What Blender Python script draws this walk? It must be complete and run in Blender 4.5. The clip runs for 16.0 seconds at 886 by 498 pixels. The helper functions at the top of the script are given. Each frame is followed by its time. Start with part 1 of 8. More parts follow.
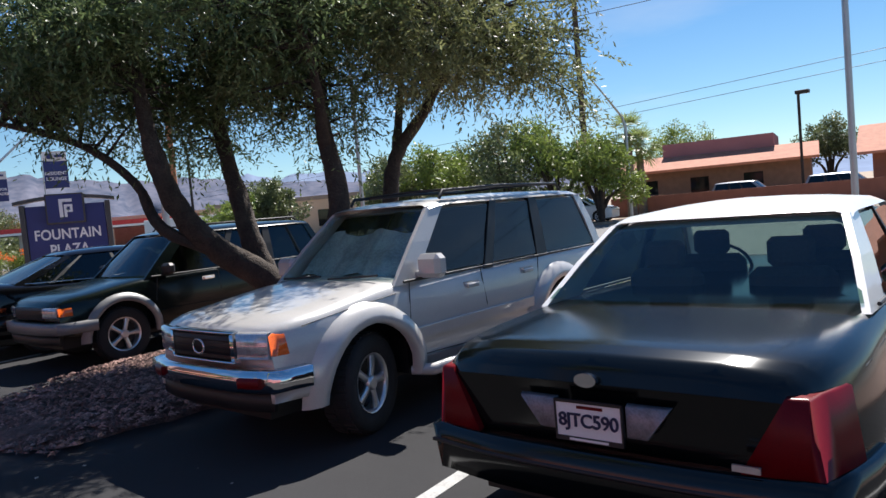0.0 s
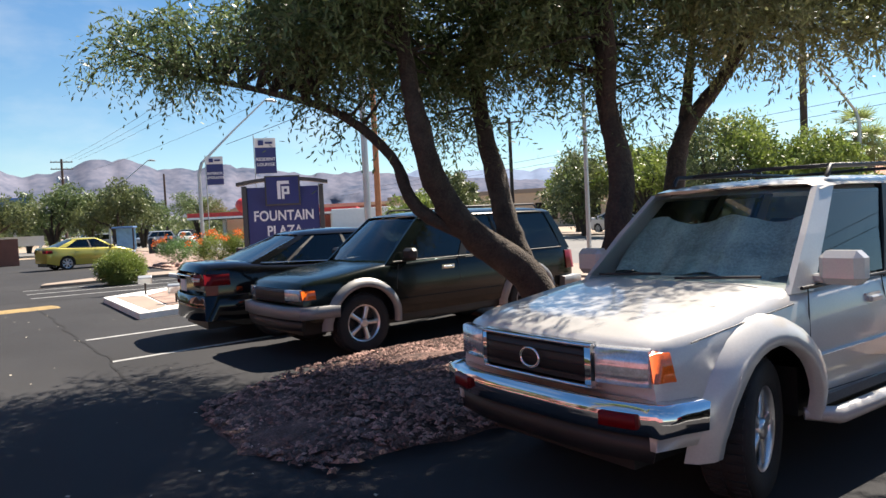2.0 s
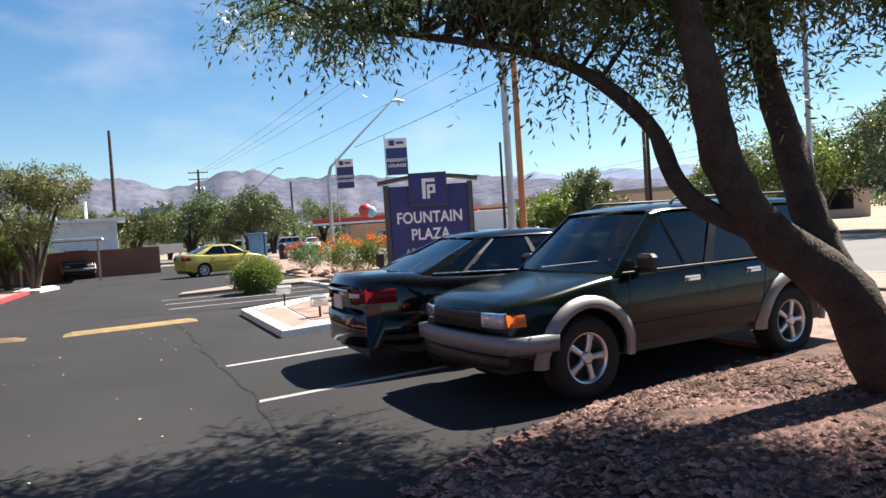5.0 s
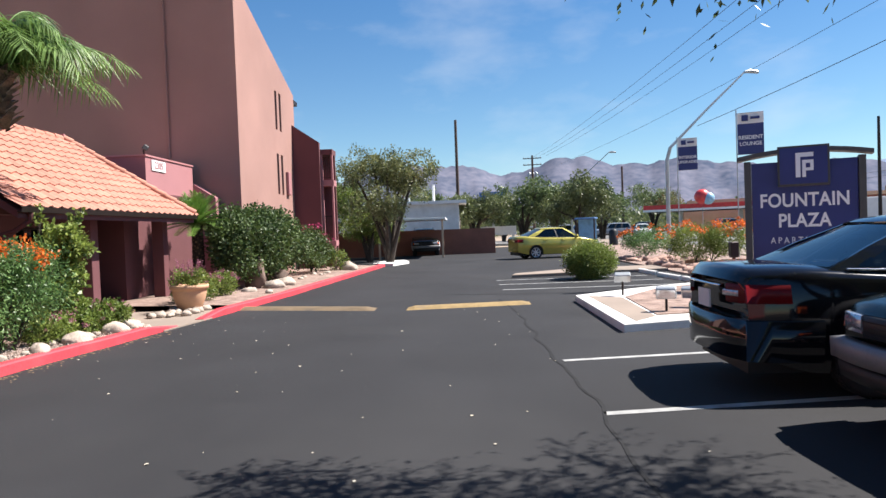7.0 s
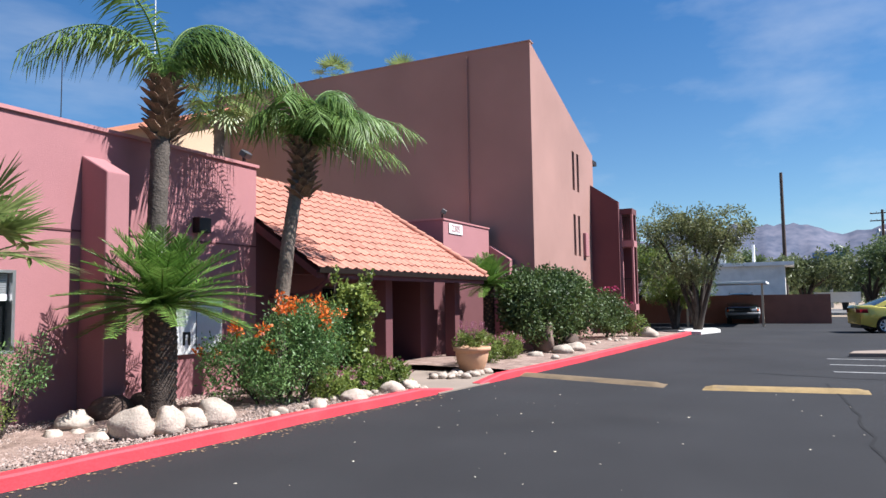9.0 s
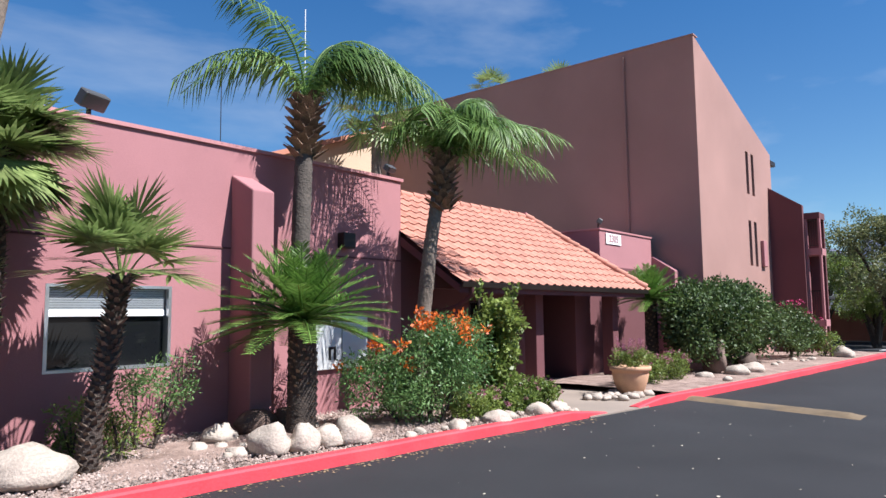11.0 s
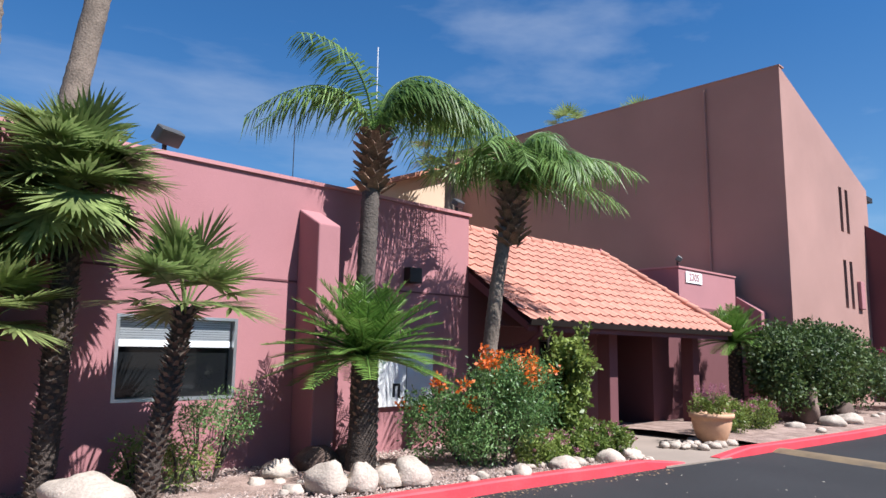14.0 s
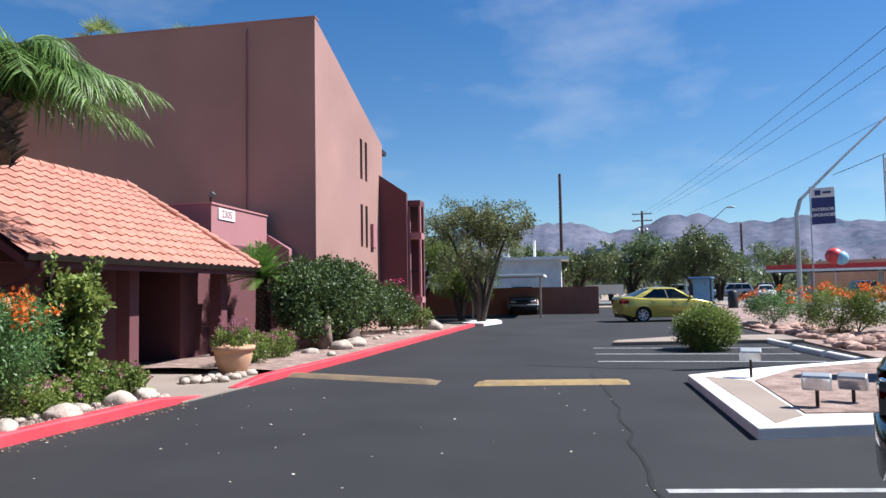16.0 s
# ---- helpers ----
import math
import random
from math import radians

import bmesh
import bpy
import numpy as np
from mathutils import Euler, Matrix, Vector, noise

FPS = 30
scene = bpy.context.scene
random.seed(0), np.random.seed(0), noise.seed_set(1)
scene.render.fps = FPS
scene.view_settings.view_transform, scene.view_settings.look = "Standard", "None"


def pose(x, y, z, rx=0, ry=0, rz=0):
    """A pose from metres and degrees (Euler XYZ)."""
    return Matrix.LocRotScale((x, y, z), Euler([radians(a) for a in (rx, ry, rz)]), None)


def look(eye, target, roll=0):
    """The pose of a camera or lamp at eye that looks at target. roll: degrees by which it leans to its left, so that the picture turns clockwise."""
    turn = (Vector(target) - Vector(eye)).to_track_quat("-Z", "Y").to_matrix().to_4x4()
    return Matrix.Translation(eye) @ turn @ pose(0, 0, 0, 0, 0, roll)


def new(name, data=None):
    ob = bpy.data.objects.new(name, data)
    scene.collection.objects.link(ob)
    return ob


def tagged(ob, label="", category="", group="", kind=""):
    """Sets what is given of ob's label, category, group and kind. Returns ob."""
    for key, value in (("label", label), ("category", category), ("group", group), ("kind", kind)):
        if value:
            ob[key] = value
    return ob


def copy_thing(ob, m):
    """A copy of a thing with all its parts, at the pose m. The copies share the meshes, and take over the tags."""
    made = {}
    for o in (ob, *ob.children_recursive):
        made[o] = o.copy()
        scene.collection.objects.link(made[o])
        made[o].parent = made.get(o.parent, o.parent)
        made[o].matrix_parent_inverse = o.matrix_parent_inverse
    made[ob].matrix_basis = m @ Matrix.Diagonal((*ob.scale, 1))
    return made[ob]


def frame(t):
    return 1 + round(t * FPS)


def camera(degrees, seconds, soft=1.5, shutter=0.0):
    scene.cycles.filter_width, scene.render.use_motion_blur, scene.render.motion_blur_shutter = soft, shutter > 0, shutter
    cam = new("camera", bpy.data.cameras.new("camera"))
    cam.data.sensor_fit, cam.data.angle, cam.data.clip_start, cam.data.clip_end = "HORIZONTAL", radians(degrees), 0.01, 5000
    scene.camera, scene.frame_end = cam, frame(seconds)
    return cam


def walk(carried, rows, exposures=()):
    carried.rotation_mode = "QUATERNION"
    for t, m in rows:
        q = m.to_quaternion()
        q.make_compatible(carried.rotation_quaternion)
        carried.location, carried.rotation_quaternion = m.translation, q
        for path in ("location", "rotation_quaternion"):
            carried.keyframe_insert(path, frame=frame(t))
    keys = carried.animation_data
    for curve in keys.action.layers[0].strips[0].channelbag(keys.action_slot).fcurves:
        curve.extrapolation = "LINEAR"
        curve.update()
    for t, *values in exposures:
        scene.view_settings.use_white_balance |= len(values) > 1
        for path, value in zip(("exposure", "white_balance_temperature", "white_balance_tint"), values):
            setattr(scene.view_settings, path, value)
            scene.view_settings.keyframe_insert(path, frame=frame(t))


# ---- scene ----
cam = camera(64.5, 16.0)
PATH = [
    (0, (-0.150, 0.907, 1.608), (-1.505, 2.374, 1.493), -5.1),
    (0.5, (-0.636, 0.909, 1.589), (-2.134, 2.229, 1.479), -4.6),
    (1, (-1.116, 0.905, 1.563), (-2.702, 2.120, 1.459), -3.9),
    (1.5, (-1.543, 0.872, 1.555), (-3.169, 2.032, 1.452), -3.4),
    (2, (-1.986, 0.899, 1.550), (-3.644, 2.014, 1.462), -2.8),
    (2.5, (-2.400, 0.941, 1.556), (-4.067, 2.043, 1.476), -2.9),
    (3, (-2.783, 0.987, 1.562), (-4.447, 2.094, 1.488), -3.2),
    (3.2, (-2.958, 1.037, 1.571), (-4.629, 2.134, 1.493), -3.7),
    (5.3, (-4.709, 1.143, 1.538), (-6.582, 1.842, 1.479), -3.5),
    (5.5, (-4.892, 1.126, 1.522), (-6.803, 1.713, 1.464), -3.4),
    (6, (-5.213, 1.084, 1.507), (-7.187, 1.403, 1.462), -3.1),
    (6.5, (-5.489, 1.120, 1.496), (-7.484, 1.238, 1.423), -2.8),
    (7, (-5.796, 1.160, 1.480), (-7.795, 1.105, 1.428), -2.1),
    (7.5, (-6.089, 1.230, 1.483), (-8.072, 0.970, 1.494), -1.9),
    (8, (-6.297, 1.327, 1.508), (-8.209, 0.744, 1.585), -1.3),
    (8.5, (-6.649, 1.415, 1.490), (-8.478, 0.615, 1.609), -0.3),
    (8.7, (-6.735, 1.456, 1.503), (-8.544, 0.614, 1.635), -0.5),
    (10.8, (-7.451, 1.442, 1.552), (-9.038, 0.237, 1.725), -0.7),
    (11, (-7.494, 1.412, 1.562), (-9.024, 0.138, 1.748), -0.6),
    (11.5, (-7.565, 1.383, 1.565), (-8.974, -0.020, 1.778), -0.4),
    (12, (-7.652, 1.408, 1.570), (-8.983, -0.065, 1.812), -0.3),
    (12.5, (-7.706, 1.402, 1.585), (-8.984, -0.114, 1.845), 0.2),
    (13, (-7.728, 1.404, 1.587), (-8.995, -0.118, 1.870), 0.7),
    (13.5, (-7.737, 1.382, 1.588), (-9.039, -0.106, 1.883), 0.9),
    (14, (-7.756, 1.372, 1.579), (-9.129, -0.054, 1.867), 0.8),
    (14.5, (-7.766, 1.365, 1.586), (-9.268, 0.070, 1.843), 0.4),
    (15, (-7.815, 1.365, 1.547), (-9.494, 0.302, 1.775), -0.4),
    (15.5, (-7.927, 1.450, 1.528), (-9.777, 0.708, 1.693), -0.6),
    (16, (-8.080, 1.562, 1.506), (-10.046, 1.211, 1.622), -1.0),
]
walk(cam, [(t, look(eye, target, roll)) for t, eye, target, roll in PATH], [(0, 0.97, 6800, 10), (1.0, 1.34, 7600, 10), (3.2, 1.40, 7700, 10), (5.5, 1.34, 7400, 10), (8.5, 1.06, 6500, 10), (12.5, 1.0, 6250, 10), (16, 0.96, 6300, 10)])

# ---- world and sun ----
SUN_EL, SUN_AZ = radians(53), math.atan2(0.96, -0.27)      # azimuth of the sun in the xy plane
world = bpy.data.worlds.new("sky")
scene.world = world
world.use_nodes = True
wt = world.node_tree
sky = wt.nodes.new("ShaderNodeTexSky")
sky.sky_type, sky.sun_disc = "NISHITA", False
sky.sun_elevation, sky.sun_rotation = SUN_EL, math.pi / 2 - SUN_AZ
sky.altitude, sky.air_density, sky.dust_density, sky.ozone_density = 700, 1.0, 0.0, 4.0
wmap, wcloud, wramp, wmix = (wt.nodes.new(n) for n in ("ShaderNodeMapping", "ShaderNodeTexNoise", "ShaderNodeValToRGB", "ShaderNodeMix"))
wgeo = wt.nodes.new("ShaderNodeTexCoord")
wmap.inputs["Scale"].default_value = (1.1, 2.6, 6.5)
wmap.inputs["Rotation"].default_value = (0, 0, radians(25))
wcloud.inputs["Scale"].default_value, wcloud.inputs["Detail"].default_value, wcloud.inputs["Roughness"].default_value = 1.5, 6, 0.55
wramp.color_ramp.elements[0].position, wramp.color_ramp.elements[1].position = 0.52, 0.85
wramp.color_ramp.elements[0].color, wramp.color_ramp.elements[1].color = (0, 0, 0, 1), (0.30, 0.30, 0.30, 1)
wmix.data_type = "RGBA"
wmix.inputs["B"].default_value = (9.0, 9.3, 9.8, 1)
wt.links.new(wgeo.outputs["Generated"], wmap.inputs["Vector"])
wt.links.new(wmap.outputs["Vector"], wcloud.inputs["Vector"])
wt.links.new(wcloud.outputs["Fac"], wramp.inputs["Fac"])
wt.links.new(wramp.outputs["Color"], wmix.inputs["Factor"])
wtint = wt.nodes.new("ShaderNodeMix")
wtint.data_type, wtint.blend_type = "RGBA", "MULTIPLY"
wtint.inputs["Factor"].default_value = 1.0
wsep, wgrad = wt.nodes.new("ShaderNodeSeparateXYZ"), wt.nodes.new("ShaderNodeValToRGB")
wgrad.color_ramp.elements[0].position, wgrad.color_ramp.elements[1].position = 0.02, 0.42
wgrad.color_ramp.elements[0].color, wgrad.color_ramp.elements[1].color = (1.0, 1.12, 1.12, 1), (0.50, 0.98, 1.30, 1)
wt.links.new(wgeo.outputs["Generated"], wsep.inputs["Vector"])
wt.links.new(wsep.outputs["Z"], wgrad.inputs["Fac"])
wt.links.new(wgrad.outputs["Color"], wtint.inputs["B"])
wt.links.new(sky.outputs["Color"], wtint.inputs["A"])
wt.links.new(wtint.outputs["Result"], wmix.inputs["A"])
wt.links.new(wmix.outputs["Result"], wt.nodes["Background"].inputs["Color"])
wt.nodes["Background"].inputs["Strength"].default_value = 0.053

sun = new("sun", bpy.data.lights.new("sun", "SUN"))
sun.data.energy, sun.data.angle, sun.data.color = 5.0, radians(0.53), (1.0, 0.98, 0.97)
to_sun = Vector((math.cos(SUN_EL) * math.cos(SUN_AZ), math.cos(SUN_EL) * math.sin(SUN_AZ), math.sin(SUN_EL)))
sun.matrix_world = look(to_sun * 60, (0, 0, 0))


# ---- materials ----
def mat(name, color, rough=0.8, metal=0.0, vary=0.25, scale=3.0, fine=60.0, bump=0.0, color2=None, spec=0.5, coat=0.0, rand=0.0, stain=0.0, stain_color=(0.05, 0.045, 0.04), transmit=0.0, emit=None, island=False):
    """A procedural surface: two scales of noise vary the colour, fine noise drives relief."""
    m = bpy.data.materials.new(name)
    m.use_nodes = True
    t = m.node_tree
    b = t.nodes["Principled BSDF"]
    b.inputs["Roughness"].default_value, b.inputs["Metallic"].default_value = rough, metal
    b.inputs["Specular IOR Level"].default_value = spec
    b.inputs["Coat Weight"].default_value = coat
    b.inputs["Coat Roughness"].default_value = 0.04
    b.inputs["Transmission Weight"].default_value = transmit
    geo = t.nodes.new("ShaderNodeNewGeometry")
    big, small = t.nodes.new("ShaderNodeTexNoise"), t.nodes.new("ShaderNodeTexNoise")
    big.inputs["Scale"].default_value, big.inputs["Detail"].default_value = scale, 5
    small.inputs["Scale"].default_value, small.inputs["Detail"].default_value = fine, 3
    for n in (big, small):
        t.links.new(geo.outputs["Position"], n.inputs["Vector"])
    add = t.nodes.new("ShaderNodeMath")
    add.operation = "MULTIPLY_ADD"
    add.inputs[1].default_value, add.inputs[2].default_value = 0.45, 0.0
    t.links.new(small.outputs["Fac"], add.inputs[0])
    mix2 = t.nodes.new("ShaderNodeMath")
    mix2.operation = "MULTIPLY_ADD"
    mix2.inputs[1].default_value = 0.55
    t.links.new(big.outputs["Fac"], mix2.inputs[0])
    t.links.new(add.outputs[0], mix2.inputs[2])
    ramp = t.nodes.new("ShaderNodeValToRGB")
    lo = [c * (1 - vary) for c in color]
    hi = list(color2) if color2 else [min(1, c * (1 + vary)) for c in color]
    ramp.color_ramp.elements[0].position, ramp.color_ramp.elements[1].position = 0.34, 0.66
    ramp.color_ramp.elements[0].color, ramp.color_ramp.elements[1].color = (*lo, 1), (*hi, 1)
    t.links.new(mix2.outputs[0], ramp.inputs["Fac"])
    out = ramp.outputs["Color"]
    if stain:
        sn, sr, sm = t.nodes.new("ShaderNodeTexNoise"), t.nodes.new("ShaderNodeValToRGB"), t.nodes.new("ShaderNodeMix")
        sn.inputs["Scale"].default_value, sn.inputs["Detail"].default_value = scale * 0.45, 7
        t.links.new(geo.outputs["Position"], sn.inputs["Vector"])
        sr.color_ramp.elements[0].position, sr.color_ramp.elements[1].position = 0.52, 0.72
        sr.color_ramp.elements[0].color, sr.color_ramp.elements[1].color = (0, 0, 0, 1), (stain, stain, stain, 1)
        t.links.new(sn.outputs["Fac"], sr.inputs["Fac"])
        sm.data_type = "RGBA"
        sm.inputs["B"].default_value = (*stain_color, 1)
        t.links.new(sr.outputs["Color"], sm.inputs["Factor"])
        t.links.new(out, sm.inputs["A"])
        out = sm.outputs["Result"]
    if rand:
        inf, hsv, mr = t.nodes.new("ShaderNodeObjectInfo"), t.nodes.new("ShaderNodeHueSaturation"), t.nodes.new("ShaderNodeMapRange")
        mr.inputs["To Min"].default_value, mr.inputs["To Max"].default_value = 1 - rand, 1 + rand
        t.links.new(geo.outputs["Random Per Island"] if island else inf.outputs["Random"], mr.inputs["Value"])
        t.links.new(mr.outputs["Result"], hsv.inputs["Value"])
        t.links.new(out, hsv.inputs["Color"])
        out = hsv.outputs["Color"]
    t.links.new(out, b.inputs["Base Color"])
    if bump:
        bp = t.nodes.new("ShaderNodeBump")
        bp.inputs["Strength"].default_value, bp.inputs["Distance"].default_value = min(1, bump), 0.02
        t.links.new(small.outputs["Fac"], bp.inputs["Height"])
        t.links.new(bp.outputs["Normal"], b.inputs["Normal"])
    if emit:
        b.inputs["Emission Color"].default_value, b.inputs["Emission Strength"].default_value = (*emit[:3], 1), emit[3]
    return m


def leaf_mat(name, color, color2, rough=0.45, trans=0.35):
    """Foliage: a glossy leaf that lets some light through, varied leaf by leaf."""
    m = mat(name, color, rough, vary=0.3, scale=0.9, fine=14, color2=color2, rand=0.35, island=True)
    t = m.node_tree
    b = t.nodes["Principled BSDF"]
    tr, mx = t.nodes.new("ShaderNodeBsdfTranslucent"), t.nodes.new("ShaderNodeMixShader")
    mx.inputs[0].default_value = trans
    t.links.new(b.inputs["Base Color"].links[0].from_socket, tr.inputs["Color"])
    t.links.new(b.outputs[0], mx.inputs[1])
    t.links.new(tr.outputs[0], mx.inputs[2])
    t.links.new(mx.outputs[0], t.nodes["Material Output"].inputs["Surface"])
    return m


M_ASPHALT = mat("asphalt", (0.026, 0.026, 0.028), 0.9, spec=0.25, vary=0.22, scale=0.5, fine=160, bump=0.35, stain=0.35, stain_color=(0.052, 0.051, 0.051))
M_ROAD = mat("road_asphalt", (0.14, 0.135, 0.13), 0.9, vary=0.15, scale=0.3, fine=40)
M_DIRT = mat("desert_soil", (0.30, 0.23, 0.17), 0.95, vary=0.2, scale=0.2, fine=8, bump=0.3)
M_GRAVEL = mat("pink_gravel", (0.27, 0.165, 0.125), 0.95, vary=0.5, scale=4, fine=55, bump=1.0, color2=(0.42, 0.30, 0.25))
M_MULCH = mat("bark_mulch", (0.07, 0.036, 0.03), 0.95, vary=0.6, scale=5, fine=45, bump=1.0, color2=(0.19, 0.105, 0.088))
M_CONC = mat("concrete", (0.26, 0.205, 0.165), 0.9, vary=0.14, scale=1.2, fine=70, bump=0.15, stain=0.3, stain_color=(0.17, 0.135, 0.11))
M_CONC_W = mat("white_painted_concrete", (0.72, 0.70, 0.66), 0.8, vary=0.12, scale=2, fine=50, bump=0.12, stain=0.35, stain_color=(0.4, 0.37, 0.33))
M_RED = mat("red_kerb_paint", (0.62, 0.045, 0.06), 0.6, vary=0.18, scale=2.5, fine=40, bump=0.12, stain=0.22, stain_color=(0.35, 0.14, 0.13))
M_YELLOW = mat("worn_yellow_paint", (0.25, 0.17, 0.07), 0.85, vary=0.3, scale=4, fine=60, bump=0.2, stain=0.9, stain_color=(0.16, 0.12, 0.085))
M_WHITE_LINE = mat("worn_white_line", (0.34, 0.34, 0.33), 0.8, vary=0.3, scale=5, fine=70, stain=0.55, stain_color=(0.10, 0.10, 0.10))
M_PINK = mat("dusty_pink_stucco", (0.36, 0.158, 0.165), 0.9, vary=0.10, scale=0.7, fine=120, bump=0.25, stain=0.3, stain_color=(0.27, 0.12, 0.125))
# Maroon parts, and pink stucco darkened to carry the porch shade.
M_MAROON_AND_SHADE = mat("maroon_and_shaded_pink_stucco", (0.13, 0.045, 0.05), 0.9, vary=0.12, scale=0.8, fine=120, bump=0.25, stain=0.2, stain_color=(0.15, 0.05, 0.05))
M_BROWN = mat("brown_stucco", (0.325, 0.182, 0.152), 0.9, vary=0.14, scale=0.45, fine=120, bump=0.25, stain=0.45, stain_color=(0.235, 0.115, 0.09))
M_TAN = mat("tan_stucco", (0.55, 0.40, 0.28), 0.9, vary=0.1, scale=0.8, fine=90, bump=0.2)
M_TILE = mat("terracotta_roof_tile", (0.43, 0.185, 0.13), 0.8, vary=0.18, scale=3, fine=60, bump=0.15, rand=0.12)
M_TILE_FAR = mat("terracotta_roof_tile_far", (0.46, 0.19, 0.12), 0.85, vary=0.2, scale=2, fine=30)
M_TRIM = mat("pink_metal_trim", (0.45, 0.2, 0.2), 0.5, vary=0.1)
M_DARKMETAL = mat("dark_bronze_metal", (0.035, 0.025, 0.022), 0.5, 0.5, vary=0.2)
M_BLACK = mat("black_plastic", (0.012, 0.012, 0.013), 0.5, vary=0.2, scale=6)
M_RUBBER = mat("tyre_rubber", (0.016, 0.016, 0.017), 0.85, vary=0.25, scale=9, fine=90, bump=0.2)
M_CHROME = mat("chrome", (0.75, 0.75, 0.76), 0.09, 1.0, vary=0.04)
M_ALLOY = mat("silver_alloy", (0.66, 0.66, 0.67), 0.3, 0.85, vary=0.08, scale=8)
M_GALV = mat("galvanised_steel", (0.42, 0.44, 0.45), 0.45, 0.7, vary=0.15, scale=2)
M_POLE = mat("weathered_wood_pole", (0.075, 0.05, 0.04), 0.9, vary=0.3, scale=1.5, fine=25, bump=0.3)
M_ROCK = mat("pale_boulder", (0.42, 0.35, 0.29), 0.9, vary=0.3, scale=3, fine=35, bump=0.5, stain=0.35, stain_color=(0.27, 0.2, 0.16))
M_DROCK = mat("dark_brown_boulder", (0.10, 0.065, 0.05), 0.9, vary=0.3, scale=4, fine=40, bump=0.5)
M_WHITE = mat("white_paint", (0.76, 0.76, 0.75), 0.5, vary=0.05)
M_NAVY = mat("navy_sign_panel", (0.022, 0.032, 0.15), 0.4, vary=0.12, scale=2)
M_SIGNFRAME = mat("dark_grey_sign_frame", (0.06, 0.06, 0.062), 0.5, vary=0.15)
M_TRUNK = mat("dark_olive_bark", (0.055, 0.042, 0.034), 0.95, vary=0.45, scale=7, fine=40, bump=1.0)
M_PALMTRUNK = mat("grey_ringed_palm_trunk", (0.165, 0.128, 0.10), 0.95, vary=0.4, scale=4, fine=30, bump=0.7)
M_FANTRUNK = mat("dark_shaggy_palm_trunk", (0.055, 0.04, 0.032), 0.95, vary=0.5, scale=12, fine=50, bump=1.0)
M_BOOT = mat("brown_palm_boots", (0.20, 0.13, 0.085), 0.95, vary=0.5, scale=9, fine=50, bump=0.8, rand=0.35, island=True)
M_OLIVE = leaf_mat("olive_leaves", (0.07, 0.12, 0.04), (0.20, 0.26, 0.11), 0.45, 0.35)
M_OLIVE_DRY = leaf_mat("dry_olive_leaves", (0.12, 0.15, 0.05), (0.30, 0.31, 0.14), 0.45, 0.4)
M_PALMLEAF = leaf_mat("bright_palm_fronds", (0.085, 0.18, 0.04), (0.22, 0.34, 0.09))
M_FANLEAF = leaf_mat("fan_palm_leaves", (0.12, 0.20, 0.05), (0.34, 0.40, 0.15), 0.36)
M_SAGO = leaf_mat("dark_sago_leaves", (0.08, 0.19, 0.03), (0.22, 0.36, 0.08), 0.32, 0.25)
M_SHRUB = leaf_mat("dark_green_shrub_leaves", (0.035, 0.075, 0.018), (0.11, 0.16, 0.045), 0.55, 0.25)
M_LIME = leaf_mat("light_green_leaves", (0.11, 0.18, 0.03), (0.27, 0.33, 0.08))
M_FEATHER = leaf_mat("blue_green_feather_leaves", (0.075, 0.18, 0.05), (0.20, 0.33, 0.11))
M_FLOWER_O = leaf_mat("orange_flowers", (0.75, 0.13, 0.015), (0.85, 0.22, 0.03), 0.5, 0.3)
M_FLOWER_P = leaf_mat("mauve_flowers", (0.35, 0.10, 0.16), (0.5, 0.2, 0.28), 0.5, 0.3)
M_FLOWER_M = leaf_mat("magenta_flowers", (0.5, 0.02, 0.13), (0.6, 0.06, 0.2), 0.5, 0.3)
M_FARLEAF = leaf_mat("far_tree_leaves", (0.07, 0.10, 0.035), (0.18, 0.21, 0.09))
M_POT = mat("terracotta_pot", (0.52, 0.30, 0.18), 0.8, vary=0.12, scale=4, fine=50, bump=0.1)
M_GLASS_D = mat("dark_window_glass", (0.008, 0.009, 0.010), 0.05, vary=0.1, spec=0.3)
M_BRICKRED = mat("red_brown_block", (0.25, 0.10, 0.07), 0.9, vary=0.15, scale=1.5, fine=40, bump=0.3)


